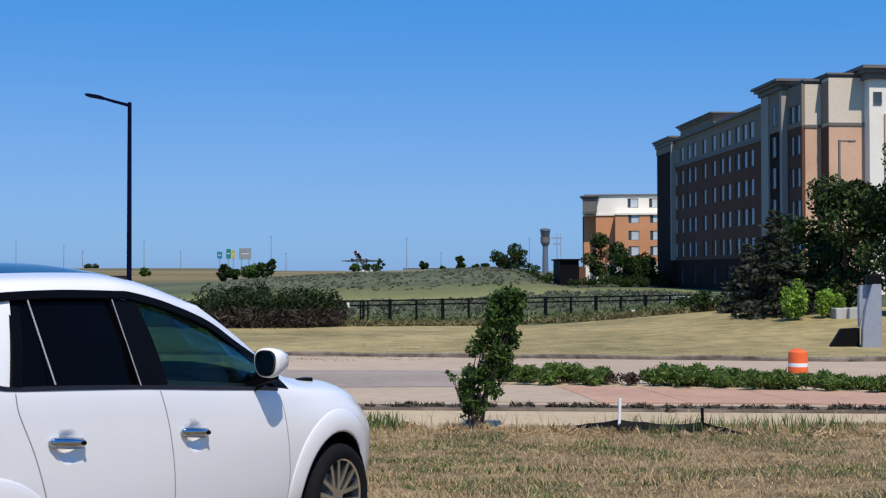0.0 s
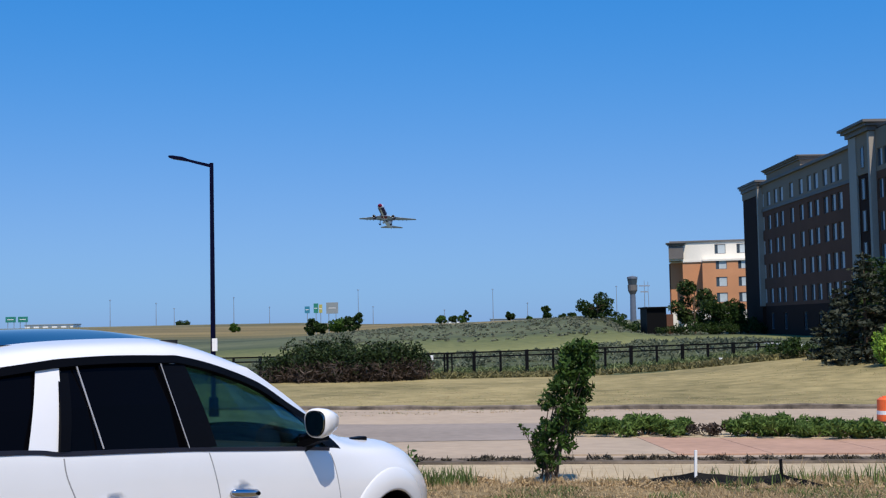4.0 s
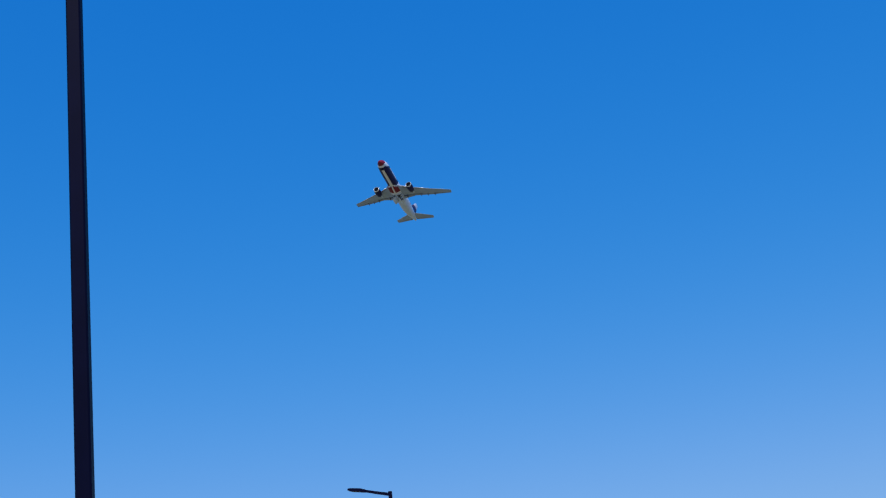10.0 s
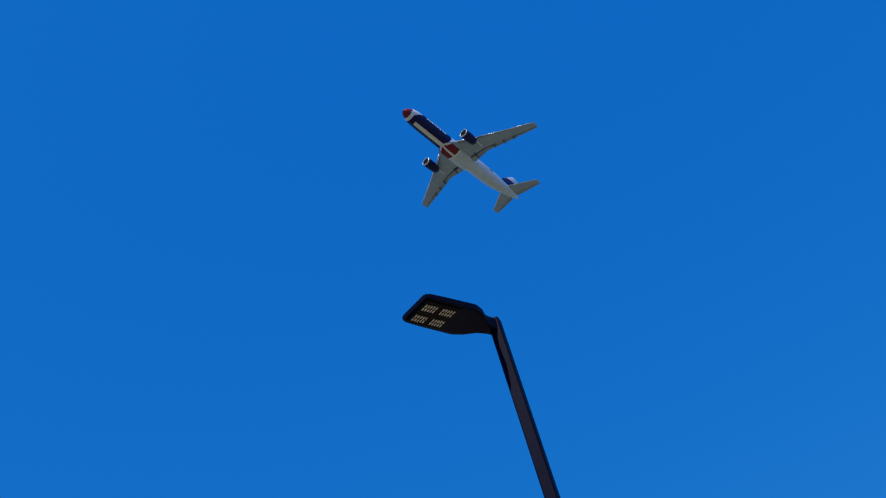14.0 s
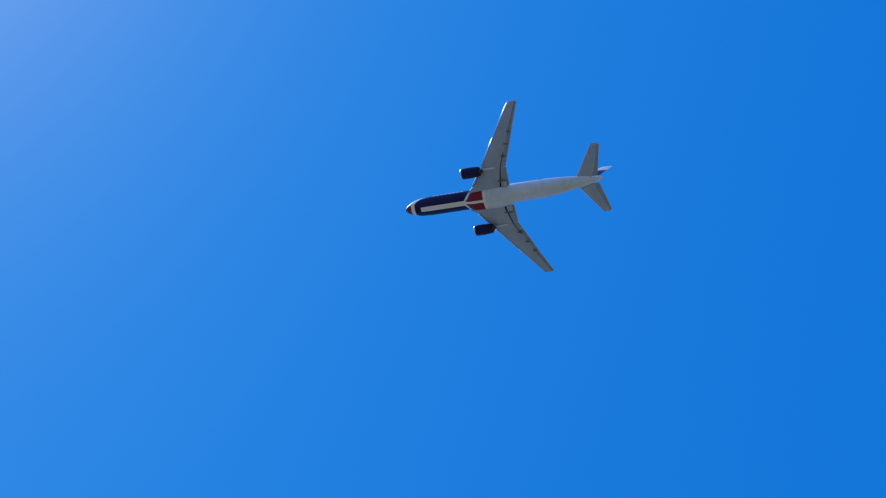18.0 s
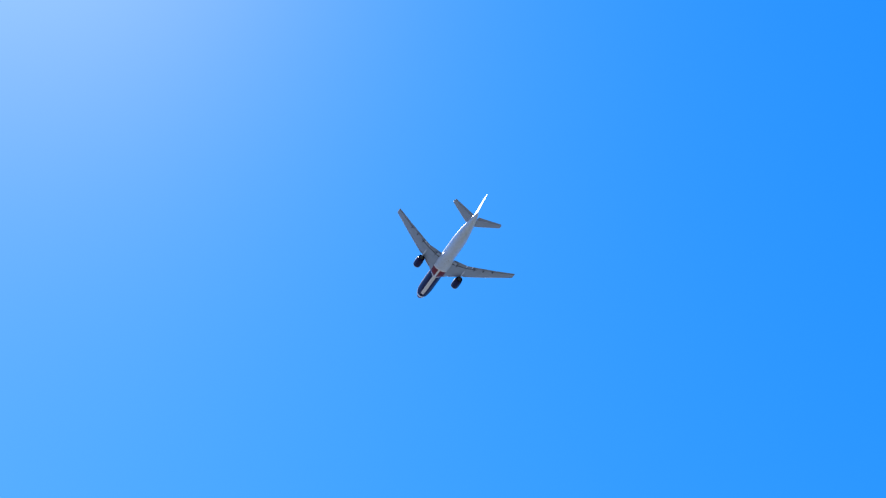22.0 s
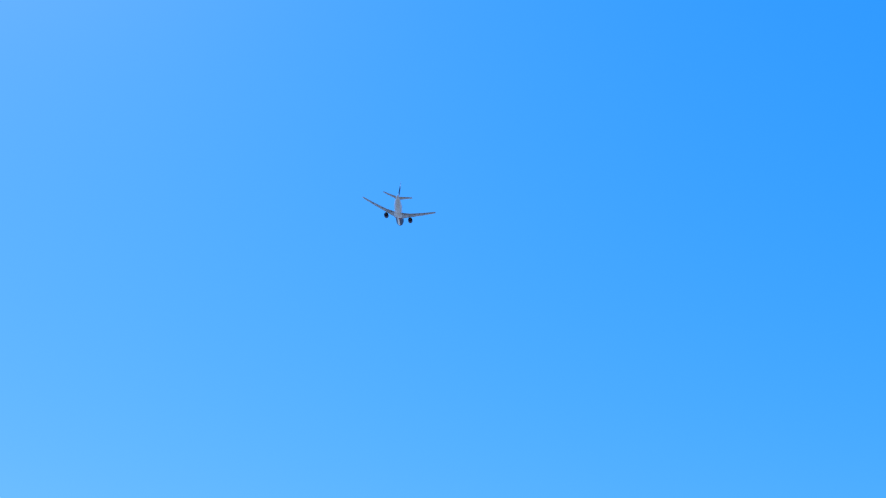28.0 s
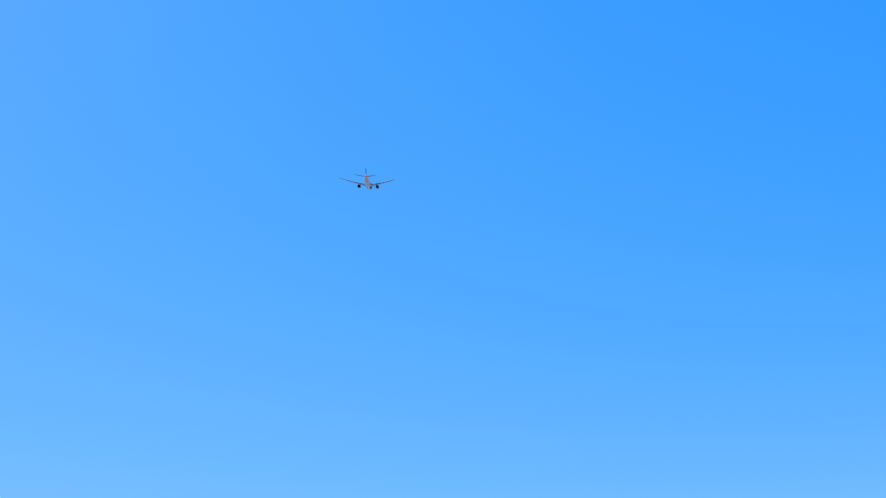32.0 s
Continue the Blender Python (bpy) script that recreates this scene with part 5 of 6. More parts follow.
def parked_car():
    from mathutils.bvhtree import BVHTree
    cx, cy = -1.84, 7.2
    car = thing("suv", pose(cx, cy, ground_z(cx, cy) + 0.025, 0, 0, 59), "white family SUV parked on the grass beside the lamp", "car")
    bpy.context.view_layer.update()
    body = car_body(car)
    bmb = bmesh.new()
    bmb.from_mesh(body.data)
    bvh = BVHTree.FromBMesh(bmb)
    bmb.free()
    # glass, just inside the openings
    def pane(name, k0, k1, material, label, inset=0.012):
        for side in (1, -1):
            bm = bmesh.new()
            rows = []
            for k in range(k0, k1 + 1):
                r = car_ring(CAR_ST[k])
                a, b, c = r[7].copy(), r[8].copy(), r[9].copy()
                if k == k0:
                    a.x -= 0.03; b.x -= 0.03; c.x -= 0.03
                if k == k1:
                    a.x += 0.03; b.x += 0.03; c.x += 0.03
                a.z -= 0.03
                c.z += 0.010
                c.y *= 0.988
                rows.append([Vector((p.x, (p.y + inset) * side, p.z)) for p in (a, b, c)] + [Vector((p.x, (p.y + inset + 0.006) * side, p.z)) for p in (c, b, a)])
            add_loft(bm, rows)
            bmesh.ops.recalc_face_normals(bm, faces=bm.faces)
            ob = part(name, bm, material, car, label)
            ob.visible_shadow = False
    pane("quarter_window", 3, 4, M_GLASS_DARK, "dark tinted quarter window")
    pane("rear_door_window", 5, 7, M_GLASS_DARK, "dark tinted rear door window")
    pane("front_door_window", 8, 11, M_GLASS_GREEN, "clear greenish front door window")
    bm = bmesh.new()
    rows = []
    for k in (10, 11, 12, 13):
        r = car_ring(CAR_ST[k])
        rows.append([p + Vector((-0.02, 0, -0.02)) for p in r[10:17]] + [p + Vector((-0.026, 0, -0.026)) for p in reversed(r[10:17])])
    add_loft(bm, rows)
    bmesh.ops.recalc_face_normals(bm, faces=bm.faces)
    ws = part("windscreen", bm, M_GLASS_GREEN, car, "clear greenish windscreen")
    ws.visible_shadow = False
    # dark surround of the side glass, pillars between the panes
    for side in (-1, 1):
        frame_line = along([(r[9].x, side * (abs(r[9].y) + 0.013 + 0.007 * smooth01((r[9].x + 0.1) / 0.4)), r[9].z + 0.003) for r in [car_ring(CAR_ST[k]) for k in range(3, 13)]], 6)
        bm = bmesh.new()
        rings = []
        for i, p in enumerate(frame_line):
            p = Vector(p)
            d = (Vector(frame_line[min(i + 1, len(frame_line) - 1)]) - Vector(frame_line[max(i - 1, 0)])).normalized()
            out = Vector((0, side * 0.95, 0.30))
            w = d.cross(out).normalized() * 0.020 * side
            rings.append([p + w, p - w, p - w - out * 0.03, p + w - out * 0.03])
        add_loft(bm, rings)
        bmesh.ops.recalc_face_normals(bm, faces=bm.faces)
        part("window_surround", bm, M_TRIM, car)
        part("window_divider", tube((-1.08, side * 0.955, 1.25), (-1.12, side * 0.818, 1.64), 0.0042, 0.0042, 6), M_SILVER, car, "thin divider of the rear door glass")
        part("window_divider", tube((-0.515, side * 0.968, 1.20), (-0.575, side * 0.832, 1.625), 0.003, 0.003, 6), M_SILVER, car, "thin bright edge of the centre pillar")
        belt = along([(r[7].x, side * (abs(r[7].y) + 0.006), r[7].z) for r in [car_ring(CAR_ST[k]) for k in range(2, 12)]], 6)
        bm = bmesh.new()
        rings = []
        for i, p in enumerate(belt):
            p = Vector(p)
            d = (Vector(belt[min(i + 1, len(belt) - 1)]) - Vector(belt[max(i - 1, 0)])).normalized()
            out = Vector((0, side, 0))
            w = d.cross(out).normalized() * 0.010
            rings.append([p + w, p - w, p - w - out * 0.04, p + w - out * 0.04])
        add_loft(bm, rings)
        bmesh.ops.recalc_face_normals(bm, faces=bm.faces)
        part("belt_moulding", bm, M_CHROME_DARK, car, "dark satin belt moulding")
        def cover(x00, x01, z0, x10, x11, z1, out=0.004):
            bm = bmesh.new()
            rows = []
            for j in range(7):
                k = j / 6
                z, y = z0 + (z1 - z0) * k, side * (0.957 + (0.815 - 0.957) * k + 0.014 * math.sin(math.pi * k) + out)
                rows.append([Vector((x00 + (x10 - x00) * k, y, z)), Vector((x01 + (x11 - x01) * k, y, z)), Vector((x01 + (x11 - x01) * k, y - side * 0.03, z)), Vector((x00 + (x10 - x00) * k, y - side * 0.03, z))])
            add_loft(bm, rows)
            bmesh.ops.recalc_face_normals(bm, faces=bm.faces)
            return bm
        part("centre_pillar_cover", cover(-0.52, -0.30, 1.188, -0.58, -0.39, 1.618), M_TRIM, car, "gloss black centre pillar")
        part("rear_pillar_edge", cover(-1.345, -1.285, 1.262, -1.235, -1.17, 1.606), M_TRIM, car, "black edge of the rear door frame")
        # mirror sail at the foot of the front pillar
        r = car_ring(CAR_ST[11])
        part("mirror_sail", strip([(0.46 + 0.15 * i / 6, 1.125 + 0.04 * i / 6) for i in range(7)], 0.045, -0.004, bvh, side), M_TRIM, car)
        # seams of the doors
        for path in ([(0.72, 1.05), (0.75, 0.94), (0.80, 0.60), (0.80, 0.42)], [(-0.36, 1.16), (-0.307, 0.946), (-0.273, 0.645), (-0.29, 0.40)], [(-1.32, 1.23), (-1.31, 1.14), (-1.236, 0.964), (-1.176, 0.783), (-1.10, 0.50), (-1.08, 0.42)], [(0.80, 0.42), (0.2, 0.40), (-0.29, 0.40), (-1.08, 0.42)]):
            part("door_seam", strip(along(path, 8), 0.0032, 0.0012, bvh, side), M_SEAM, car)
        part("sill_trim", strip([(-1.05 + 2.0 * i / 12, 0.315) for i in range(13)], 0.04, 0.006, bvh, side), M_TRIM, car)
        # handles: a cup, a chrome grip
        for hx, hz in HANDLES:
            hit = bvh.ray_cast(Vector((hx, 1.6 * side, hz)), Vector((0, -side, 0)))
            y = hit[0].y + (side * 0.028 if abs(hit[0].y) < 0.972 else 0.0)
            bm = bmesh.new()
            add_loft(bm, [[Vector((hx + dx * 0.85, y + side * o, hz + dz - dx * 0.11)) for dz, o in ((-h, 0.014 * q), (-h * 0.3, 0.028 * q), (h * 0.6, 0.028 * q), (h, 0.016 * q), (0, -0.004))] for dx, h, q in ((-0.135, 0.014, 0.4), (-0.11, 0.024, 1.0), (0.0, 0.027, 1.25), (0.10, 0.024, 1.0), (0.125, 0.014, 0.4))])
            bmesh.ops.recalc_face_normals(bm, faces=bm.faces)
            hd = part("door_handle", bm, M_CHROME, car, "chrome door handle", smooth=True)
            part("lock", tube((hx + 0.08, y + side * 0.028, hz - 0.008), (hx + 0.08, y + side * 0.034, hz - 0.008), 0.01, 0.01, 10), M_TRIM, hd)
        # mirror
        def rounded(cx, ru, rv, n=24):
            q = []
            for i in range(n):
                a = 2 * math.pi * i / n
                c, d = math.cos(a), math.sin(a)
                q.append(Vector((cx, my + ru * math.copysign(abs(c) ** 0.78, c) * (1.0 + 0.14 * d), mz + rv * math.copysign(abs(d) ** 0.78, d))))
            return q
        mx, my, mz = 0.50, side * 1.04, 1.247
        bm = bmesh.new()
        add_loft(bm, [rounded(mx + dx, ry, rz) for dx, ry, rz in ((-0.055, 0.078, 0.080), (-0.03, 0.085, 0.086), (0.02, 0.080, 0.080), (0.08, 0.065, 0.058), (0.12, 0.025, 0.022))])
        bmesh.ops.recalc_face_normals(bm, faces=bm.faces)
        mir = part("door_mirror", bm, M_CAR, car, "white door mirror", smooth=True)
        bm = bmesh.new()
        add_loft(bm, [rounded(mx + dx, ry, rz) for dx, ry, rz in ((-0.062, 0.062, 0.066), (-0.054, 0.065, 0.069))])
        part("mirror_glass", bm, M_MIRROR, mir, "mirror glass")
        bm = bmesh.new()
        add_loft(bm, [rounded(mx + dx, ry, rz) for dx, ry, rz in ((-0.058, 0.070, 0.074), (-0.058, 0.065, 0.069), (-0.05, 0.065, 0.069))], caps=False)
        part("mirror_rim", bm, M_TRIM, mir)
        bm = bmesh.new()
        add_loft(bm, [[Vector((mx + dx, yy * side, mz + dz)) for dx, dz in ((-0.05, a), (0.06, a), (0.06, b), (-0.05, b))] for yy, a, b in ((0.90, -0.15, -0.11), (0.98, -0.125, -0.085), (1.05, -0.10, -0.07))])
        bmesh.ops.recalc_face_normals(bm, faces=bm.faces)
        part("mirror_stalk", bm, M_TRIM, mir)
        # arch lips, wheels
        for wx in (1.35, -1.56):
            bm = bmesh.new()
            rings = []
            for i in range(29):
                a = radians(-4 + 188 * i / 28)
                q = []
                for rad, out in ((0.412, -0.12), (0.412, 0.008), (0.425, 0.010), (0.47, 0.010), (0.51, 0.008), (0.54, 0.004), (0.565, -0.003), (0.565, -0.05)):
                    x, z = wx + rad * math.cos(a), 0.345 + rad * math.sin(a)
                    xo, zo = wx + max(rad, 0.475) * math.cos(a), 0.345 + max(rad, 0.475) * math.sin(a)
                    hit = bvh.ray_cast(Vector((xo, 1.6 * side, zo)), Vector((0, -side, 0)))
                    y = hit[0].y if hit[0] and abs(hit[0].y) > 0.6 else side * 0.96
                    q.append(Vector((x, y + side * out, z)))
                rings.append(q)
            add_loft(bm, rings)
            bmesh.ops.recalc_face_normals(bm, faces=bm.faces)
            part("wheel_arch", bm, M_CAR, car, smooth=True)
            bm = bmesh.new()
            add_loft(bm, [[Vector((wx + 0.40 * math.cos(radians(200 * i / 20 - 10)), side * y, 0.345 + 0.40 * math.sin(radians(200 * i / 20 - 10)))) for i in range(21)] for y in (0.93, 0.55)], closed=False, caps=False)
            part("arch_liner", bm, M_TRIM, car)
            wheel(car, wx, side)
        # fender port, lamps
        bm = box(1.18, 1.38, side * 0.72 - 0.035, side * 0.72 + 0.035, 1.046, 1.086, 0.008)
        part("hood_vent", bm, M_TRIM, car, "small dark hood vent with chrome edge")
        part("tail_lamp", box(-2.47, -2.30, side * 0.80 - 0.09, side * 0.80 + 0.09, 0.95, 1.25, 0.03), M_LAMP_RED, car, "red tail lamp")
        part("headlamp", box(1.80, 2.02, side * 0.62 - 0.10, side * 0.62 + 0.10, 0.72, 0.86, 0.04), M_LAMP_CLEAR, car, "clear headlamp")
    # cabin
    part("cabin_floor", box(-2.1, 1.0, -0.80, 0.80, 0.35, 0.75), M_CABIN, car)
    part("dashboard", box(0.45, 0.98, -0.78, 0.78, 0.72, 1.075, 0.05), M_DASH, car)
    part("headliner", box(-1.9, -0.2, -0.60, 0.60, 1.70, 1.74), M_CABIN, car)
    part("rear_bulkhead", box(-1.9, -1.5, -0.75, 0.75, 0.7, 1.58), M_CABIN, car)
    for sx in (-0.30, -1.22):
        for sy in (-0.40, 0.40):
            st = part("seat", box(sx - 0.10, sx + 0.02, sy - 0.24, sy + 0.24, 0.70, 1.28, 0.05), M_CABIN, car)
            part("headrest", box(sx - 0.13, sx - 0.02, sy - 0.14, sy + 0.14, 1.30, 1.50, 0.05), M_CABIN, st)
            part("cushion", box(sx, sx + 0.50, sy - 0.25, sy + 0.25, 0.70, 0.86, 0.05), M_CABIN, st)
    bm = bmesh.new()
    cen = Vector((0.36, 0.40, 1.02))
    u, v = Vector((0, 1, 0)), Vector((math.cos(radians(62)), 0, math.sin(radians(62))))
    rings = []
    for i in range(28):
        a = 2 * math.pi * i / 28
        d = u * math.cos(a) + v * math.sin(a)
        rings.append(ring_pts(cen + d * 0.19, d, u.cross(v), 0.016, 0.016, 8))
    rings.append(rings[0])
    add_loft(bm, rings, caps=False)
    part("steering_wheel", bm, M_DASH, car, smooth=True)
    return car




parked_car()


# ---- sapling, grass and weeds near by ----
def sapling():
    """Several thin stems from one root, leaning as they rise; loose leaf clumps, bare at the foot."""
    x, y = 1.50, 17.31
    rng = random.Random(9)
    ob = thing("sapling", pose(x, y, ground_z(x, y)), "leaning young green sapling in the dirt strip", "sapling")
    zs = (0.18, 0.42, 0.66, 0.90, 1.13, 1.37, 1.61, 1.85, 1.98)
    mid = (-0.02, 0.03, 0.12, 0.25, 0.26, 0.28, 0.43, 0.50, 0.55)
    half = (0.09, 0.20, 0.27, 0.25, 0.30, 0.31, 0.24, 0.21, 0.14)
    blobs = []
    for i in range(12):
        z = rng.uniform(1.1, 1.95)
        tip = (float(np.interp(z, zs, mid)) + rng.uniform(-0.8, 0.8) * float(np.interp(z, zs, half)), rng.uniform(-0.2, 0.2), z)
        bm = bmesh.new()
        limb(bm, (rng.uniform(-0.15, 0.12), rng.uniform(-0.05, 0.05), -0.05), tip, 0.016, 0.004, rng, 6, 0.07)
        part("stem", bm, M_BARK, ob)
    for i in range(110):
        z = 0.16 + 1.80 * ((i + rng.random()) / 110) ** 0.72
        c, h = float(np.interp(z, zs, mid)), float(np.interp(z, zs, half))
        r = rng.uniform(0.07, 0.135)
        blobs.append((c + h * rng.uniform(-1, 1), rng.uniform(-0.2, 0.2), z, r, r, r * rng.uniform(0.7, 1.2)))
    for q in ((-0.36, 0.0, 0.82, 0.06, 0.06, 0.05), (-0.29, 0.0, 0.74, 0.07, 0.07, 0.06), (-0.2, 0.0, 0.62, 0.08, 0.07, 0.07)):
        blobs.append(q)
    bm = bmesh.new()
    limb(bm, (0, 0, 0.25), (-0.40, 0.0, 0.84), 0.01, 0.004, rng, 5)
    part("stem", bm, M_BARK, ob)
    leaf_cloud("leaves", blobs, 4600, 0.04, M_SAPLING, ob, 9, 0.0, 1.2)


sapling()


def blades(name, rects, count, h, w, material, seed, label, lean=0.5, keep=None, fine=1.0):
    """Single grass blades, each a bent sliver, on the land."""
    rng = np.random.default_rng(seed)
    area = np.array([(x1 - x0) * (y1 - y0) for x0, x1, y0, y1 in rects])
    vs, fs = [], []
    idx = rng.choice(len(rects), count, p=area / area.sum())
    for i in idx:
        x0, x1, y0, y1 = rects[i]
        x, y = rng.uniform(x0, x1), rng.uniform(y0, y1)
        if keep and noise.noise(Vector((x * 0.55 * fine, y * 0.9 * fine, seed))) < keep:
            continue
        z = ground_z(x, y) + 0.02
        a, b = rng.uniform(0, 6.28), rng.uniform(0, 6.28)
        hh = h * rng.uniform(0.4, 1.25)
        l = lean * hh * rng.uniform(0.2, 1.0)
        dx, dy = math.cos(a) * w, math.sin(a) * w
        ex, ey = math.cos(b) * l, math.sin(b) * l
        n = len(vs)
        vs += [(x - dx, y - dy, z), (x + dx, y + dy, z), (x + ex * 0.4 + dx * 0.7, y + ey * 0.4 + dy * 0.7, z + hh * 0.6), (x + ex * 0.4 - dx * 0.7, y + ey * 0.4 - dy * 0.7, z + hh * 0.6), (x + ex, y + ey, z + hh)]
        fs += [(n, n + 1, n + 2, n + 3), (n + 3, n + 2, n + 4)]
    ob = quads(name, vs, fs, material)
    return tagged(ob, label, "grass", kind="stuff")


blades("lawn_grass", [(-0.6, 8.5, 8.6, 17.3)], 34000, 0.042, 0.006, M_STRAW, 21, "short dry straw-coloured lawn grass", 1.7)
blades("lawn_grass", [(-0.6, 8.5, 8.6, 17.3)], 60000, 0.055, 0.006, M_STRAW, 37, "clumps of dry straw-coloured lawn grass", 1.4, -0.02, 3.0)
blades("lawn_grass", [(-0.6, 8.5, 8.6, 17.5)], 46000, 0.05, 0.007, M_BLADE, 22, "patches of green grass in the dry lawn", 1.2, 0.10)
blades("verge_weeds", [(-1.5, 8.0, 16.6, 17.3), (1.0, 2.3, 16.75, 17.3)], 1800, 0.11, 0.006, M_STRAW, 29, "dry grass at the edge of the dirt strip", 0.9)
blades("verge_weeds", [(-1.5, 8.0, 17.1, 18.4)], 420, 0.20, 0.005, M_STRAW, 23, "thin dry weeds on the dirt strip", 0.9, -0.05)
blades("verge_weeds", [(-0.9, 0.5, 17.0, 17.7)], 420, 0.24, 0.010, M_BLADE, 24, "green weed tufts beside the dirt strip", 0.6)
blades("verge_weeds", [(3.6, 6.6, 16.1, 17.3)], 380, 0.20, 0.010, M_BLADE, 25, "green weed tufts round the silt fence", 0.6, 0.0)
blades("lawn_tufts", [(-0.6, 8.5, 8.6, 17.2)], 16000, 0.11, 0.005, M_STRAW, 27, "taller dry tufts in the lawn", 1.1, 0.25, 2.5)
blades("lawn_tufts", [(-0.6, 8.5, 9.5, 16.6)], 16000, 0.085, 0.008, M_BLADE, 28, "green weed tufts in the lawn", 1.1, 0.30, 1.6)
blades("mown_verge_grass", [(-12, 24, 37.6, 56)], 42000, 0.045, 0.022, M_STRAW, 35, "short dry grass of the mown verge", 1.5, 0.02)
blades("mown_verge_grass", [(-12, 24, 37.6, 66)], 26000, 0.045, 0.022, M_BLADE, 36, "greener grass in the mown verge", 1.5, 0.12)
shrub("weed", (-0.62, 15.4, ground_z(-0.62, 15.4)), 0.5, 0.4, 0.62, M_LEAF, 420, 0.045, 501, "leafy green weed behind the car", "weed", "", 6, 0, 1.5)

# ---- the airliner ----
M_RED = mat("jet_red", (0.18, 0.005, 0.026), 0.5, vary=0.05, coat=0.1, spec=0.3)
M_NAVY = mat("jet_navy", (0.006, 0.008, 0.085), 0.4, vary=0.08, coat=0.0, spec=0.2)
# the blue in these four offsets warm ground bounce and stands in for haze
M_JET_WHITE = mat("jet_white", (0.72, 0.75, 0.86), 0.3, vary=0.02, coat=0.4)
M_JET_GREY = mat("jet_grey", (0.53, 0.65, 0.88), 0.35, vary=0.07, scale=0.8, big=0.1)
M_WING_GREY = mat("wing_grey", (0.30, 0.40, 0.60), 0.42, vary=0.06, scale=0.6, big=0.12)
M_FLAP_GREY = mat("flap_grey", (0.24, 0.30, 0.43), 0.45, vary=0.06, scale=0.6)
M_SLAT = mat("bare_metal_edge", (0.62, 0.64, 0.67), 0.38, 0.6, vary=0.03)
M_EDGE = mat("bright_wing_edge", (0.66, 0.69, 0.75), 0.3, 0.45, vary=0.05)
M_FAIRING = mat("dark_fairing", (0.10, 0.11, 0.14), 0.5, vary=0.05)
M_DUCT = mat("dark_duct", (0.004, 0.004, 0.006), 0.8, spec=0.05)
M_NOZZLE = mat("nozzle_metal", (0.05, 0.05, 0.06), 0.5, 0.5, vary=0.1)
M_TYRE = mat("rubber", (0.02, 0.02, 0.02), 0.8)
M_COCKPIT = glass_mat("cockpit_glass", (0.01, 0.012, 0.015), 0.05)

JET_X = 27.0   # the nose lies this far ahead of the jet's own middle
FUSE = ((0.0, 0.05, -0.55), (0.35, 0.62, -0.52), (0.9, 1.10, -0.44), (1.8, 1.60, -0.30), (2.6, 1.90, -0.20), (3.2, 2.08, -0.14), (3.9, 2.23, -0.09), (4.6, 2.34, -0.04), (7.2, 2.50, 0.0),
        (8.5, 2.515, 0.0), (11, 2.515, 0.0), (14, 2.515, 0.0), (17.2, 2.515, 0.0), (17.9, 2.515, 0.0), (20, 2.515, 0.0), (22.3, 2.515, 0.0), (26, 2.515, 0.0),
        (31, 2.515, 0.0), (36, 2.515, 0.0), (39, 2.44, 0.07), (42, 2.22, 0.27), (45, 1.86, 0.60), (48, 1.42, 1.0), (50.5, 1.0, 1.32), (52.5, 0.62, 1.55), (53.6, 0.30, 1.66))


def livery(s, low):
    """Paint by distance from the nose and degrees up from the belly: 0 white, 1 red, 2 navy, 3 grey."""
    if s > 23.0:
        # white reaches low on the rear, standing in for the sunlit strip
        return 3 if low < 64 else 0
    if s < 2.0 + 0.5 * smooth01((low - 30) / 90):
        return 1
    front = 3.0 + 3.4 * smooth01((low - 35) / 85)
    back = 16.4 + 2.6 * min(low, 75) / 75
    if s < front or low > 126:
        return 0
    if s < back:
        return 0 if (low < 14 and s > 5.0) else 2
    if s < back + 0.75 or s > 22.4 or low < 8:
        return 0
    return 1 if low < 84 else 0


def hull(s):
    for (s0, r0, z0), (s1, r1, z1) in zip(FUSE, FUSE[1:]):
        if s <= s1:
            k = (s - s0) / (s1 - s0)
            return r0 + (r1 - r0) * k, z0 + (z1 - z0) * k
    return FUSE[-1][1:]


def fuselage(parent):
    bm = bmesh.new()
    n = 72
    stations = sorted({f[0] for f in FUSE} | {0.35 * i for i in range(2, 67)})
    rs = []
    for s in stations:
        r, zc = hull(s)
        rs.append([bm.verts.new((JET_X - s, r * math.sin(2 * math.pi * i / n), zc - r * math.cos(2 * math.pi * i / n))) for i in range(n)])
    for k in range(len(stations) - 1):
        s = (stations[k] + stations[k + 1]) / 2
        for i in range(n):
            a = (i + 0.5) * 360 / n
            j = (i + 1) % n
            f = bm.faces.new((rs[k][i], rs[k][j], rs[k + 1][j], rs[k + 1][i]))
            f.material_index = livery(s, min(a, 360 - a))
            f.smooth = True
    bm.faces.new(rs[-1])
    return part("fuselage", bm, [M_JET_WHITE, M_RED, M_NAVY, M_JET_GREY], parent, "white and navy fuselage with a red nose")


def fairing_at(s):
    """Half width and depth of the belly fairing."""
    rows = ((17.2, 0.9, 0.35), (17.9, 2.0, 1.05), (19.5, 2.66, 1.46), (22.3, 2.78, 1.55), (27, 2.78, 1.55), (30, 2.3, 1.3), (33, 0.8, 0.5))
    for (s0, w0, h0), (s1, w1, h1) in zip(rows, rows[1:]):
        if s <= s1:
            k = (s - s0) / (s1 - s0)
            return w0 + (w1 - w0) * k, h0 + (h1 - h0) * k
    return rows[-1][1:]


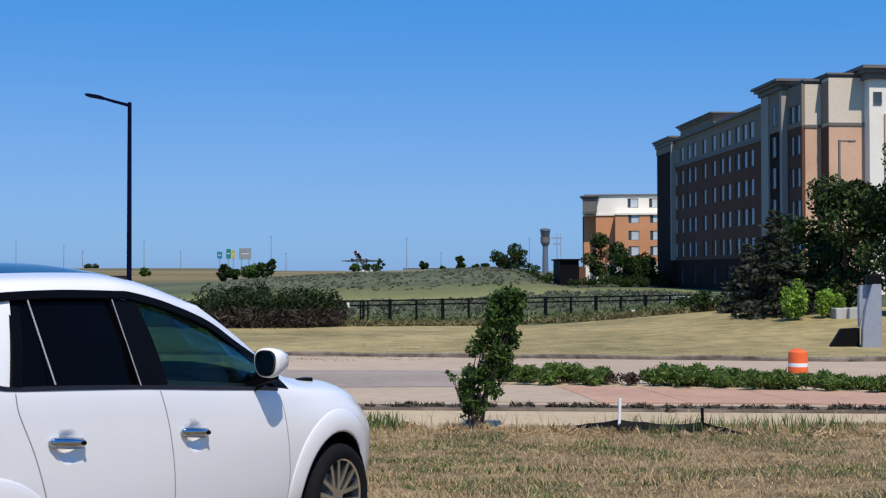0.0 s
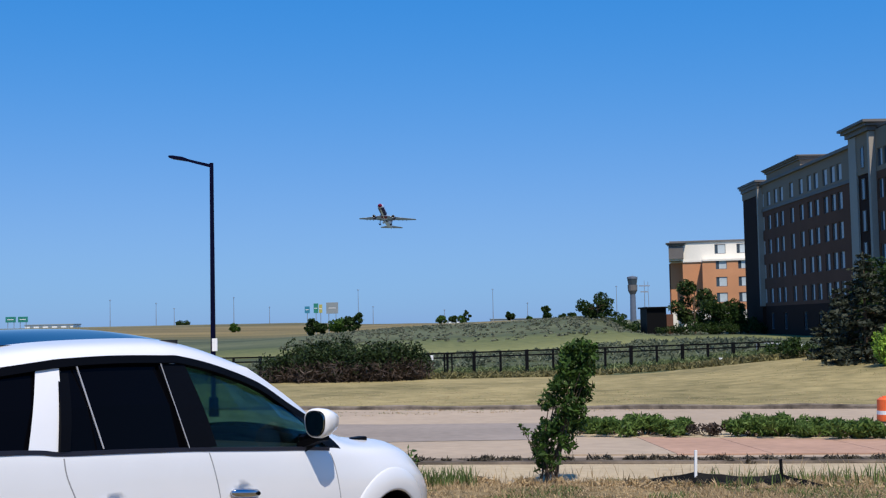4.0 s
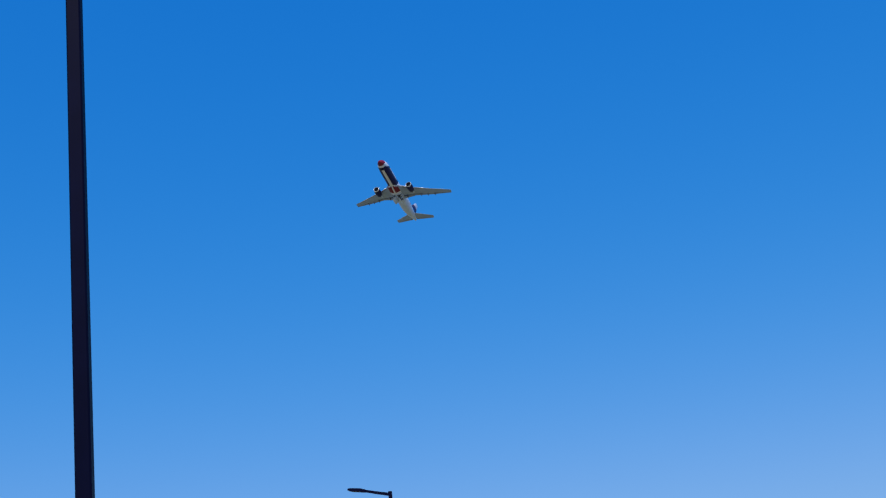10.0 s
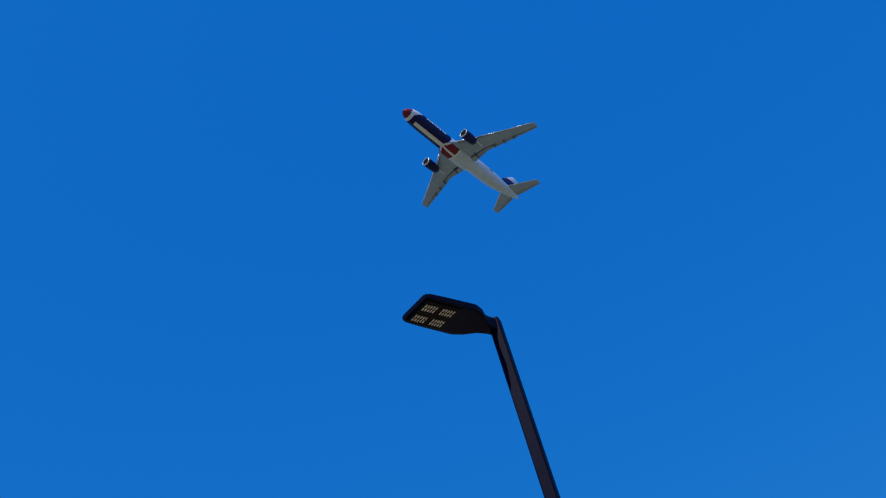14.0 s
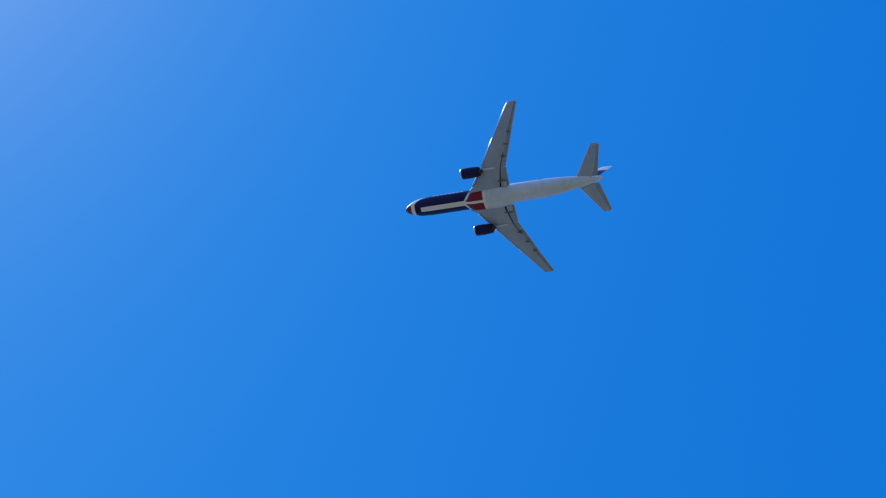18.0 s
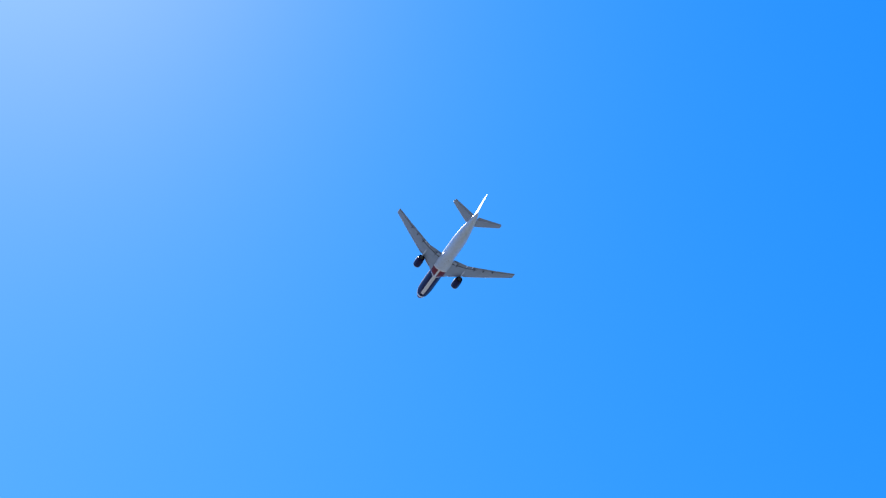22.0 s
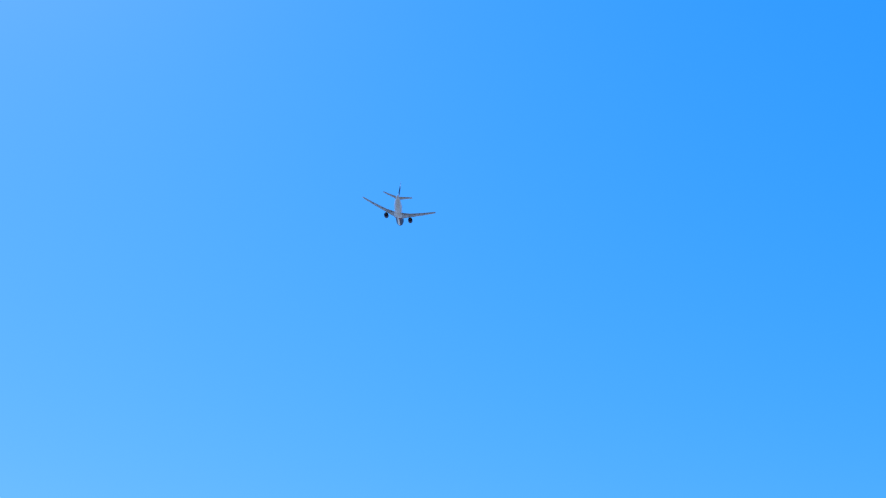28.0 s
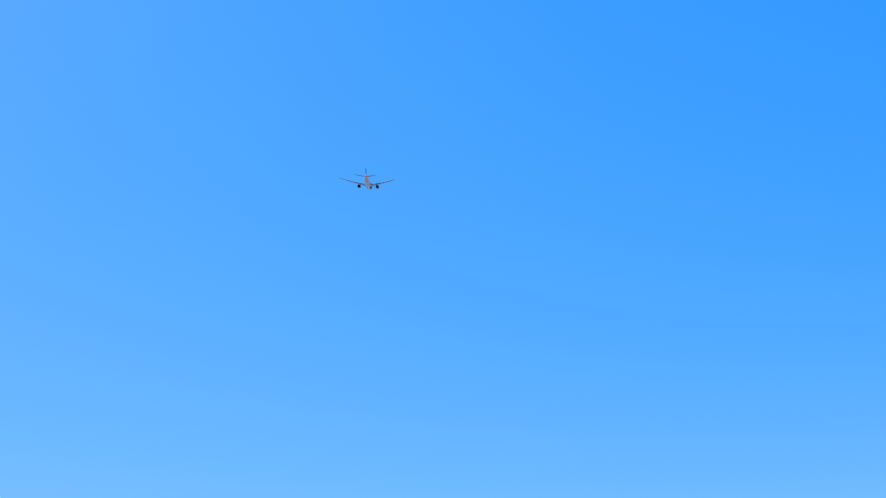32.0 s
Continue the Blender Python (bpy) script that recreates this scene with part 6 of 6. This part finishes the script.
def belly_fairing(parent):
    bm = bmesh.new()
    n = 48
    stations = [17.2 + 0.35 * i for i in range(46)]
    rs = []
    for s in stations:
        w, h = fairing_at(s)
        rs.append([bm.verts.new((JET_X - s, w * math.sin(2 * math.pi * i / n), -1.55 - h * math.cos(2 * math.pi * i / n))) for i in range(n)])
    for k in range(len(stations) - 1):
        s = (stations[k] + stations[k + 1]) / 2
        for i in range(n):
            j = (i + 1) % n
            f = bm.faces.new((rs[k][i], rs[k][j], rs[k + 1][j], rs[k + 1][i]))
            c = f.calc_center_median()
            f.material_index = livery(s, abs(math.degrees(math.atan2(c.y, -c.z))) * 1.1)
            f.smooth = True
    bm.faces.new(rs[0])
    bm.faces.new(rs[-1])
    bmesh.ops.recalc_face_normals(bm, faces=bm.faces)
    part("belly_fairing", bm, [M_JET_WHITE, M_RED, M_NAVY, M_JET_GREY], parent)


def bay_patch(side, grow, hinge=(0.0, 0.0)):
    """The curved skin over one wheel bay, a little outside the belly fairing."""
    bm = bmesh.new()
    rings = []
    for i in range(9):
        s = 24.4 + 5.0 * i / 8
        w, h = fairing_at(s)
        q = []
        for g in (grow, grow - 0.02):
            row = [Vector((JET_X - s, side * (w + g) * math.sin(radians(a)) - hinge[0], -1.55 - (h + g) * math.cos(radians(a)) - hinge[1])) for a in (9, 24, 40, 56, 74)]
            q += row if g == grow else row[::-1]
        rings.append(q)
    add_loft(bm, rings)
    bmesh.ops.recalc_face_normals(bm, faces=bm.faces)
    return bm


def wing_box(root, tip, f0, f1, thick, drop=0.0, turn=0.0):
    """A slab of a wing between fractions f0 and f1 of the chord. root, tip: (s of the leading edge, y, z, chord)."""
    bm = bmesh.new()
    rings = []
    for (s, y, z, c), th in zip((root, tip), thick):
        pts = []
        m = 6
        for i in range(m + 1):
            f = f0 + (f1 - f0) * i / m
            h = th * c * max(0.04, 2.0 * math.sqrt(max(f, 0)) * (1 - f) * 1.15)
            pts.append((f, h * 0.55))
        for i in range(m, -1, -1):
            f = f0 + (f1 - f0) * i / m
            h = th * c * max(0.04, 2.0 * math.sqrt(max(f, 0)) * (1 - f) * 1.15)
            pts.append((f, -h * 0.45))
        rings.append([Vector((JET_X - (s + f * c), y, z + h - (drop + turn * (f - f0)) * c * (1 if f1 > 0.9 else 0))) for f, h in pts])
    add_loft(bm, rings)
    bmesh.ops.recalc_face_normals(bm, faces=bm.faces)
    return bm


def wing_at(y):
    """Leading edge s, z and chord of the main wing at a span station."""
    k = (y - 2.3) / (23.78 - 2.3)
    s = 19.0 + 14.2 * k - 1.3 * (1 - smooth01((y - 2.3) / 2.2))
    te = 29.8 if y < 7.9 else 29.8 + (35.75 - 29.8) * (y - 7.9) / (23.78 - 7.9)
    z = -1.55 + 2.3 * k + 1.15 * k * k
    return (s, y, z, te - s)


def airliner():
    jet = thing("airliner", pose(0, 1300, 20), "white, navy and red twin-engine airliner climbing after take-off", "airplane")
    fuselage(jet)
    belly_fairing(jet)
    for side in (1, -1):
        def sgn(p):
            return (p[0], p[1] * side, p[2], p[3])
        bm = bmesh.new()
        st = [2.3, 3.0, 3.8, 5.0, 7.9, 11.5, 15.5, 19.5, 23.3, 23.78]
        rings = []
        for y in st:
            s, yy, z, c = wing_at(y)
            th = 0.135 - 0.05 * (y / 23.8)
            pts = []
            for f in (0.045, 0.12, 0.25, 0.4, 0.6, 0.85):
                pts.append((f, 0.55 * th * c * 2.3 * math.sqrt(f) * (1 - f)))
            for f in (0.85, 0.6, 0.4, 0.25, 0.12, 0.045):
                pts.append((f, -0.45 * th * c * 2.3 * math.sqrt(f) * (1 - f)))
            rings.append([Vector((JET_X - (s + f * c), yy * side, z + h)) for f, h in pts])
        add_loft(bm, rings)
        bmesh.ops.recalc_face_normals(bm, faces=bm.faces)
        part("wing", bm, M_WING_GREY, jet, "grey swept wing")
        # slats along the leading edge, split where the pylon stands
        for y0, y1 in ((3.9, 7.0), (8.8, 15.6), (15.7, 23.74)):
            bm = bmesh.new()
            rings = []
            for y in (y0, y1):
                s, yy, z, c = wing_at(y)
                th = 0.135 - 0.05 * (y / 23.8)
                h = th * c * 0.5
                rings.append([Vector((JET_X - (s + f * c) + 0.12, yy * side, z + dz * h - 0.10)) for f, dz in ((0.052, 0.52), (0.02, 0.36), (0.0, 0.0), (0.014, -0.3), (0.045, -0.42), (0.05, 0.0))])
            add_loft(bm, rings)
            bmesh.ops.recalc_face_normals(bm, faces=bm.faces)
            part("slat", bm, M_EDGE, jet, "grey leading edge slat", smooth=True)
            bm = bmesh.new()
            rings = []
            for y in (y0, y1):
                s, yy, z, c = wing_at(y)
                th = 0.135 - 0.05 * (y / 23.8)
                rings.append([Vector((JET_X - (s + f * c), yy * side, z - 0.45 * th * c * 2.3 * math.sqrt(f) * (1 - f) + o)) for f, o in ((0.05, -0.03), (0.075, -0.02), (0.075, 0.04), (0.05, 0.04))])
            add_loft(bm, rings)
            bmesh.ops.recalc_face_normals(bm, faces=bm.faces)
            part("slat_gap", bm, M_FAIRING, jet, "dark line behind the slat")
        # flaps and aileron, a little lowered, with a gap before them
        for name, y0, y1, low in (("flap", 2.6, 7.7, 0.016), ("aileron", 7.8, 9.6, 0.006), ("flap", 9.7, 17.6, 0.012), ("aileron", 17.7, 23.6, 0.002)):
            bm = bmesh.new()
            rings = []
            for y in (y0, y1):
                s, yy, z, c = wing_at(y)
                th = 0.135 - 0.05 * (y / 23.8)
                q = []
                for f, h in ((0.815, 0.05), (0.87, 0.05), (1.0, 0.004), (1.0, -0.004), (0.87, -0.035), (0.815, -0.035)):
                    q.append(Vector((JET_X - (s + (f + low * 0.5) * c), yy * side, z + (h * th * 7 - low * (0.25 + (f - 0.8) * 3)) * c * 0.8)))
                rings.append(q)
            add_loft(bm, rings)
            bmesh.ops.recalc_face_normals(bm, faces=bm.faces)
            part(name, bm, M_FLAP_GREY, jet)
            # the dark slot ahead of it, on the lower skin
            bm = bmesh.new()
            rings = []
            for y in (y0, y1):
                s, yy, z, c = wing_at(y)
                th = 0.135 - 0.05 * (y / 23.8)
                zl = lambda f: z - 0.45 * th * c * 2.3 * math.sqrt(f) * (1 - f)
                rings.append([Vector((JET_X - (s + f * c), yy * side, zl(f) + o)) for f, o in ((0.785, -0.02), (0.815, -0.02), (0.815, 0.03), (0.785, 0.03))])
            add_loft(bm, rings)
            bmesh.ops.recalc_face_normals(bm, faces=bm.faces)
            part("slot", bm, M_DUCT, jet, "dark slot ahead of the flap")
        for y, ln in ((4.4, 2.4), (10.6, 2.3), (13.6, 1.9), (16.6, 1.5)):
            s, yy, z, c = wing_at(y)
            s0 = s + 0.70 * c
            bm = bmesh.new()
            rings = []
            ln = 0.27 * c - 0.3
            for k, r in ((0.0, 0.05), (0.12, 0.18), (0.4, 0.28), (0.7, 0.24), (0.92, 0.12), (1.0, 0.03)):
                rings.append(ring_pts((JET_X - s0 - k * (ln + 0.3), yy * side, z - 0.32 - 0.3 * k - 0.15), (0, 1, 0), (0, 0, 1), r * 0.8, r * 1.2, 8))
            add_loft(bm, rings)
            bmesh.ops.recalc_face_normals(bm, faces=bm.faces)
            part("flap_track_fairing", bm, M_FAIRING, jet, smooth=True)
        # engine
        ey, ez = 7.92 * side, -2.45
        JX = JET_X + 0.45
        bm = bmesh.new()
        prof = ((18.80, 1.14), (18.60, 1.20), (18.58, 1.27), (18.72, 1.33), (18.95, 1.37))
        add_loft(bm, [ring_pts((JX - s, ey, ez), (0, 1, 0), (0, 0, 1), r, r, 24) for s, r in prof], caps=False)
        part("inlet_lip", bm, M_SLAT, jet, "polished engine inlet lip", smooth=True)
        bm = bmesh.new()
        add_loft(bm, [ring_pts((JX - s, ey, ez), (0, 1, 0), (0, 0, 1), r, r, 24) for s, r in ((18.95, 1.36), (19.5, 1.43), (21.0, 1.46), (22.6, 1.34), (23.6, 1.16), (23.55, 1.08), (22.0, 1.10))], caps=False)
        part("engine_cowl", bm, M_NAVY, jet, "navy engine cowl", smooth=True)
        bm = bmesh.new()
        add_loft(bm, [ring_pts((JX - s, ey, ez), (0, 1, 0), (0, 0, 1), r, r, 24) for s, r in ((18.75, 1.16), (19.2, 1.12), (20.1, 1.14), (20.1, 0.32), (19.6, 0.05))], caps=True)
        part("engine_fan", bm, M_DUCT, jet, smooth=False)
        bm = bmesh.new()
        add_loft(bm, [ring_pts((JX - s, ey, ez), (0, 1, 0), (0, 0, 1), r, r, 20) for s, r in ((22.0, 0.98), (23.5, 0.80), (24.1, 0.55), (24.1, 0.4), (24.6, 0.1))], caps=True)
        part("engine_nozzle", bm, M_NOZZLE, jet, smooth=True)
        s, yy, z, c = wing_at(7.92)
        bm = bmesh.new()
        add_loft(bm, [[Vector((JET_X - a, ey + dy, zz)) for dy, zz in ((-0.22, z0), (0.22, z0), (0.22, z1), (-0.22, z1))] for a, z0, z1 in ((19.6, ez + 1.2, ez + 1.5), (21.6, ez + 1.2, z + 0.1), (24.0, ez + 0.8, z + 0.1), (27.0, z - 0.5, z - 0.1))])
        bmesh.ops.recalc_face_normals(bm, faces=bm.faces)
        part("engine_pylon", bm, M_JET_GREY, jet)
        # tailplane
        bm = wing_box((46.7, 0.9 * side, 1.30, 5.7), (52.1, 9.31 * side, 2.1, 2.2), 0.0, 0.74, (0.10, 0.09))
        part("tailplane", bm, M_WING_GREY, jet, "grey tailplane")
        bm = wing_box((46.8, 1.05 * side, 1.32, 5.65), (51.9, 9.0 * side, 2.07, 2.3), 0.755, 1.0, (0.09, 0.08))
        part("elevator", bm, M_FLAP_GREY, jet)
        bm = wing_box((46.75, 1.2 * side, 1.33, 5.6), (52.0, 9.25 * side, 2.09, 2.2), -0.015, 0.05, (0.09, 0.08))
        part("tailplane_edge", bm, M_EDGE, jet, "bare metal edge of the tailplane")
    # fin in coloured bands
    def fin_at(z):
        k = (z - 2.2) / (10.45 - 2.2)
        return 42.2 + 9.5 * k, 9.2 - 6.0 * k
    for name, z0, z1, m in (("fin_root", 1.9, 3.9, M_JET_WHITE), ("fin", 3.9, 7.0, M_NAVY), ("fin_stripe", 7.0, 7.9, M_RED), ("fin_band", 7.9, 8.6, M_JET_WHITE), ("fin_tip", 8.6, 10.7, M_JET_WHITE)):
        bm = bmesh.new()
        rings = []
        for z in (z0, z1):
            s, c = fin_at(z)
            q = [(f, 0.10 * c * 1.1 * math.sqrt(f) * (1 - f) + 0.01) for f in (0.0, 0.05, 0.15, 0.35, 0.6, 0.85, 1.0)]
            rings.append([Vector((JET_X - s - f * c, h, z)) for f, h in q] + [Vector((JET_X - s - f * c, -h, z)) for f, h in reversed(q)])
        add_loft(bm, rings)
        bmesh.ops.recalc_face_normals(bm, faces=bm.faces)
        part(name, bm, m, jet)
    # cockpit windows, lettering bars on both sides, rear marks
    for side in (1, -1):
        for a0 in (8, 38):
            bm = bmesh.new()
            pts = []
            for s, el in ((2.1, 38), (2.9, 38), (2.9, 62), (2.1, 60)):
                k = (s - 1.8) / 1.4
                r, zc = 1.60 + 0.48 * k + 0.02, -0.30 + 0.16 * k
                e = radians(el - (a0 - 8) * 0.35)
                pts.append((JET_X - s - (a0 - 8) * 0.028, side * r * math.cos(e), zc + r * math.sin(e)))
            inner = [(x, y * 0.96, z * 0.97) for x, y, z in pts]
            vs = [bm.verts.new(p) for p in pts + inner]
            for q in ((0, 1, 2, 3), (7, 6, 5, 4), (0, 4, 5, 1), (1, 5, 6, 2), (2, 6, 7, 3), (3, 7, 4, 0)):
                bm.faces.new([vs[i] for i in q])
            bmesh.ops.recalc_face_normals(bm, faces=bm.faces)
            part("cockpit_window", bm, M_COCKPIT, jet)
        for i in range(8):
            s0 = 8.0 + i * 1.12
            bm = bmesh.new()
            rings = []
            for s in (s0, s0 + 0.78):
                rings.append([Vector((JET_X - s, side * 2.53 * math.cos(radians(e)), 2.53 * math.sin(radians(e)))) for e in (0, 10, 20)] + [Vector((JET_X - s, side * 2.4 * math.cos(radians(e)), 2.4 * math.sin(radians(e)))) for e in (20, 10, 0)])
            add_loft(bm, rings)
            bmesh.ops.recalc_face_normals(bm, faces=bm.faces)
            part("lettering_bar", bm, M_JET_WHITE, jet, "white bar of unreadable lettering")
        for s0, s1, e0, e1, m in ((34.2, 36.4, 2, 30, M_NAVY), (37.0, 38.2, 6, 22, M_RED)):
            bm = bmesh.new()
            rr = 2.535
            rings = []
            for s in (s0, s1):
                rings.append([Vector((JET_X - s, side * rr * math.cos(radians(e)), rr * math.sin(radians(e)))) for e in (e0, e1)] + [Vector((JET_X - s, side * 2.35 * math.cos(radians(e)), 2.35 * math.sin(radians(e)))) for e in (e1, e0)])
            add_loft(bm, rings)
            bmesh.ops.recalc_face_normals(bm, faces=bm.faces)
            part("emblem", bm, m, jet)
    # wheel bays with doors, and the undercarriage
    legs, doors = [], []
    for side in (1, -1):
        part("wheel_bay", bay_patch(side, 0.012), M_DUCT, jet, "dark open wheel bay")
        w, h = fairing_at(27.5)
        hinge = (side * (w + 0.04) * math.sin(radians(9)), -1.55 - (h + 0.04) * math.cos(radians(9)))
        pivot = new("bay_door")
        pivot.parent = jet
        pivot.matrix_basis = pose(0, *hinge)
        part("door_panel", bay_patch(side, 0.04, hinge), M_JET_GREY, pivot)
        doors.append((pivot, side, hinge))
    for side in (1, -1):
        hub = new("main_gear")
        hub.parent = jet
        hub.matrix_basis = pose(JET_X - 28.7, 4.65 * side, -1.9)
        part("gear_leg", tube((0, 0, 0), (0, 0, -3.3), 0.22, 0.16, 10), M_METAL, hub)
        part("gear_brace", tube((0, -0.6 * side, -0.4), (0, 0, -2.2), 0.09, 0.09, 6), M_METAL, hub)
        part("gear_door", box(-0.7, 0.7, 0.16 * side - 0.02, 0.16 * side + 0.02, -2.2, -0.5, 0.02), M_WING_GREY, hub)
        bm = bmesh.new()
        for wx in (-0.71, 0.71):
            for wy in (-0.57, 0.57):
                add_loft(bm, [ring_pts((wx, wy + o, -3.35), (1, 0, 0), (0, 0, 1), r, r, 14) for o, r in ((-0.2, 0.42), (-0.16, 0.55), (0.16, 0.55), (0.2, 0.42))])
            add_tube(bm, (wx, -0.5, -3.35), (wx, 0.5, -3.35), 0.08, 0.08, 6)
        add_tube(bm, (-0.75, 0, -3.35), (0.75, 0, -3.35), 0.12, 0.12, 6)
        bmesh.ops.recalc_face_normals(bm, faces=bm.faces)
        part("gear_bogie", bm, M_TYRE, hub)
        legs.append((hub, side))
    nose = new("nose_gear")
    nose.parent = jet
    nose.matrix_basis = pose(JET_X - 6.6, 0, -2.0)
    part("gear_leg", tube((0, 0, 0), (0, 0, -2.5), 0.13, 0.1, 10), M_METAL, nose)
    bm = bmesh.new()
    for wy in (-0.28, 0.28):
        add_loft(bm, [ring_pts((0, wy + o, -2.5), (1, 0, 0), (0, 0, 1), r, r, 14) for o, r in ((-0.13, 0.34), (-0.1, 0.46), (0.1, 0.46), (0.13, 0.34))])
    add_tube(bm, (0, -0.4, -2.5), (0, 0.4, -2.5), 0.07, 0.07, 6)
    part("nose_wheels", bm, M_TYRE, nose)
    return jet, legs, nose, doors


JET, LEGS, NOSE_GEAR, DOORS = airliner()

FLIGHT_ROWS = (
    (0, 12.0, 1332.4, 12.3, -0.06, -20.21, -105.06),
    (1, -1.8, 1249.8, 30.1, -1.32, -18.07, -103.87),
    (2, -15.2, 1167.2, 48.2, -2.91, -16.42, -102.27),
    (2.5, -21.8, 1125.9, 57.5, -2.93, -17.73, -101.11),
    (4.5, -45.3, 961.4, 97.3, -2.73, -18.57, -98.10),
    (5, -50.2, 921.2, 107.7, -2.52, -18.65, -97.96),
    (6, -59.1, 841.5, 128.7, -2.48, -18.25, -98.50),
    (7, -66.2, 763.6, 149.6, -1.88, -18.19, -99.04),
    (8, -72.5, 687.5, 169.7, -2.01, -18.37, -98.07),
    (9, -77.8, 612.7, 190.8, -2.96, -16.74, -97.17),
    (10, -83.5, 539.0, 210.7, -3.45, -15.70, -96.75),
    (11, -89.2, 465.5, 229.9, -3.79, -14.52, -96.22),
    (12, -94.6, 391.5, 248.7, -5.02, -12.59, -96.39),
    (13, -99.4, 316.5, 267.1, -6.76, -11.19, -96.00),
    (14, -101.7, 242.6, 283.6, -6.31, -7.33, -94.65),
    (14.5, -101.2, 206.9, 290.6, -6.49, -4.12, -91.19),
    (16.5, -81.8, 82.1, 304.5, -4.04, -10.61, -96.16),
    (17, -83.3, 52.1, 306.4, -1.87, -10.27, -97.11),
    (18, -90.5, -5.4, 309.9, -0.41, -11.65, -100.16),
    (19, -103.8, -60.7, 315.9, 1.47, -11.07, -102.29),
    (20, -122.6, -114.6, 324.0, 4.49, -9.79, -105.79),
    (21, -142.8, -170.8, 333.7, 6.29, -11.83, -108.27),
    (22, -166.1, -227.0, 344.2, 7.12, -11.64, -110.61),
    (23, -188.3, -286.0, 355.3, 8.45, -12.27, -114.44),
    (24, -211.9, -345.7, 367.0, 7.27, -13.10, -116.88),
    (25, -237.2, -405.5, 379.1, 10.30, -12.85, -117.59),
    (25.5, -250.3, -435.7, 384.9, 2.24, -14.71, -122.95),
    (27.5, -307.2, -556.1, 409.9, 11.76, -13.84, -121.54),
    (28, -322.7, -586.6, 416.5, 11.20, -13.93, -122.24),
    (29, -354.4, -647.9, 429.9, 10.09, -14.21, -124.14),
    (30, -387.2, -710.2, 443.8, 8.79, -14.85, -123.74),
    (31, -420.9, -773.1, 457.7, 6.77, -15.40, -121.94),
    (32, -455.4, -836.4, 471.4, 7.52, -16.42, -122.63),
)


def motions():
    """The airliner flies over; its undercarriage folds away after take-off."""
    walk(JET, [(t, pose(x, y, z + 1.8, rx, ry, rz)) for t, x, y, z, rx, ry, rz in FLIGHT_ROWS])
    for hub, side in LEGS:
        late = 0.5 if side > 0 else 0.0
        walk(hub, [(t, pose(JET_X - 28.7, 4.65 * side, -1.9, -a * side)) for t, a in ((0, 0), (4.0 + late, 0), (5.4 + late, 30), (6.8 + late, 70), (7.6 + late, 97), (32, 97))])
    for pivot, side, hinge in DOORS:
        walk(pivot, [(t, pose(0, *hinge, -a * side)) for t, a in ((0, 0), (2.0, 0), (3.2, 80), (10.6, 80), (11.6, 0), (32, 0))])
    walk(NOSE_GEAR, [(t, pose(JET_X - 6.6, 0, -2.0, 0, -a)) for t, a in ((0, 0), (2.6, 0), (4.2, 45), (5.6, 88), (32, 88))])


motions()
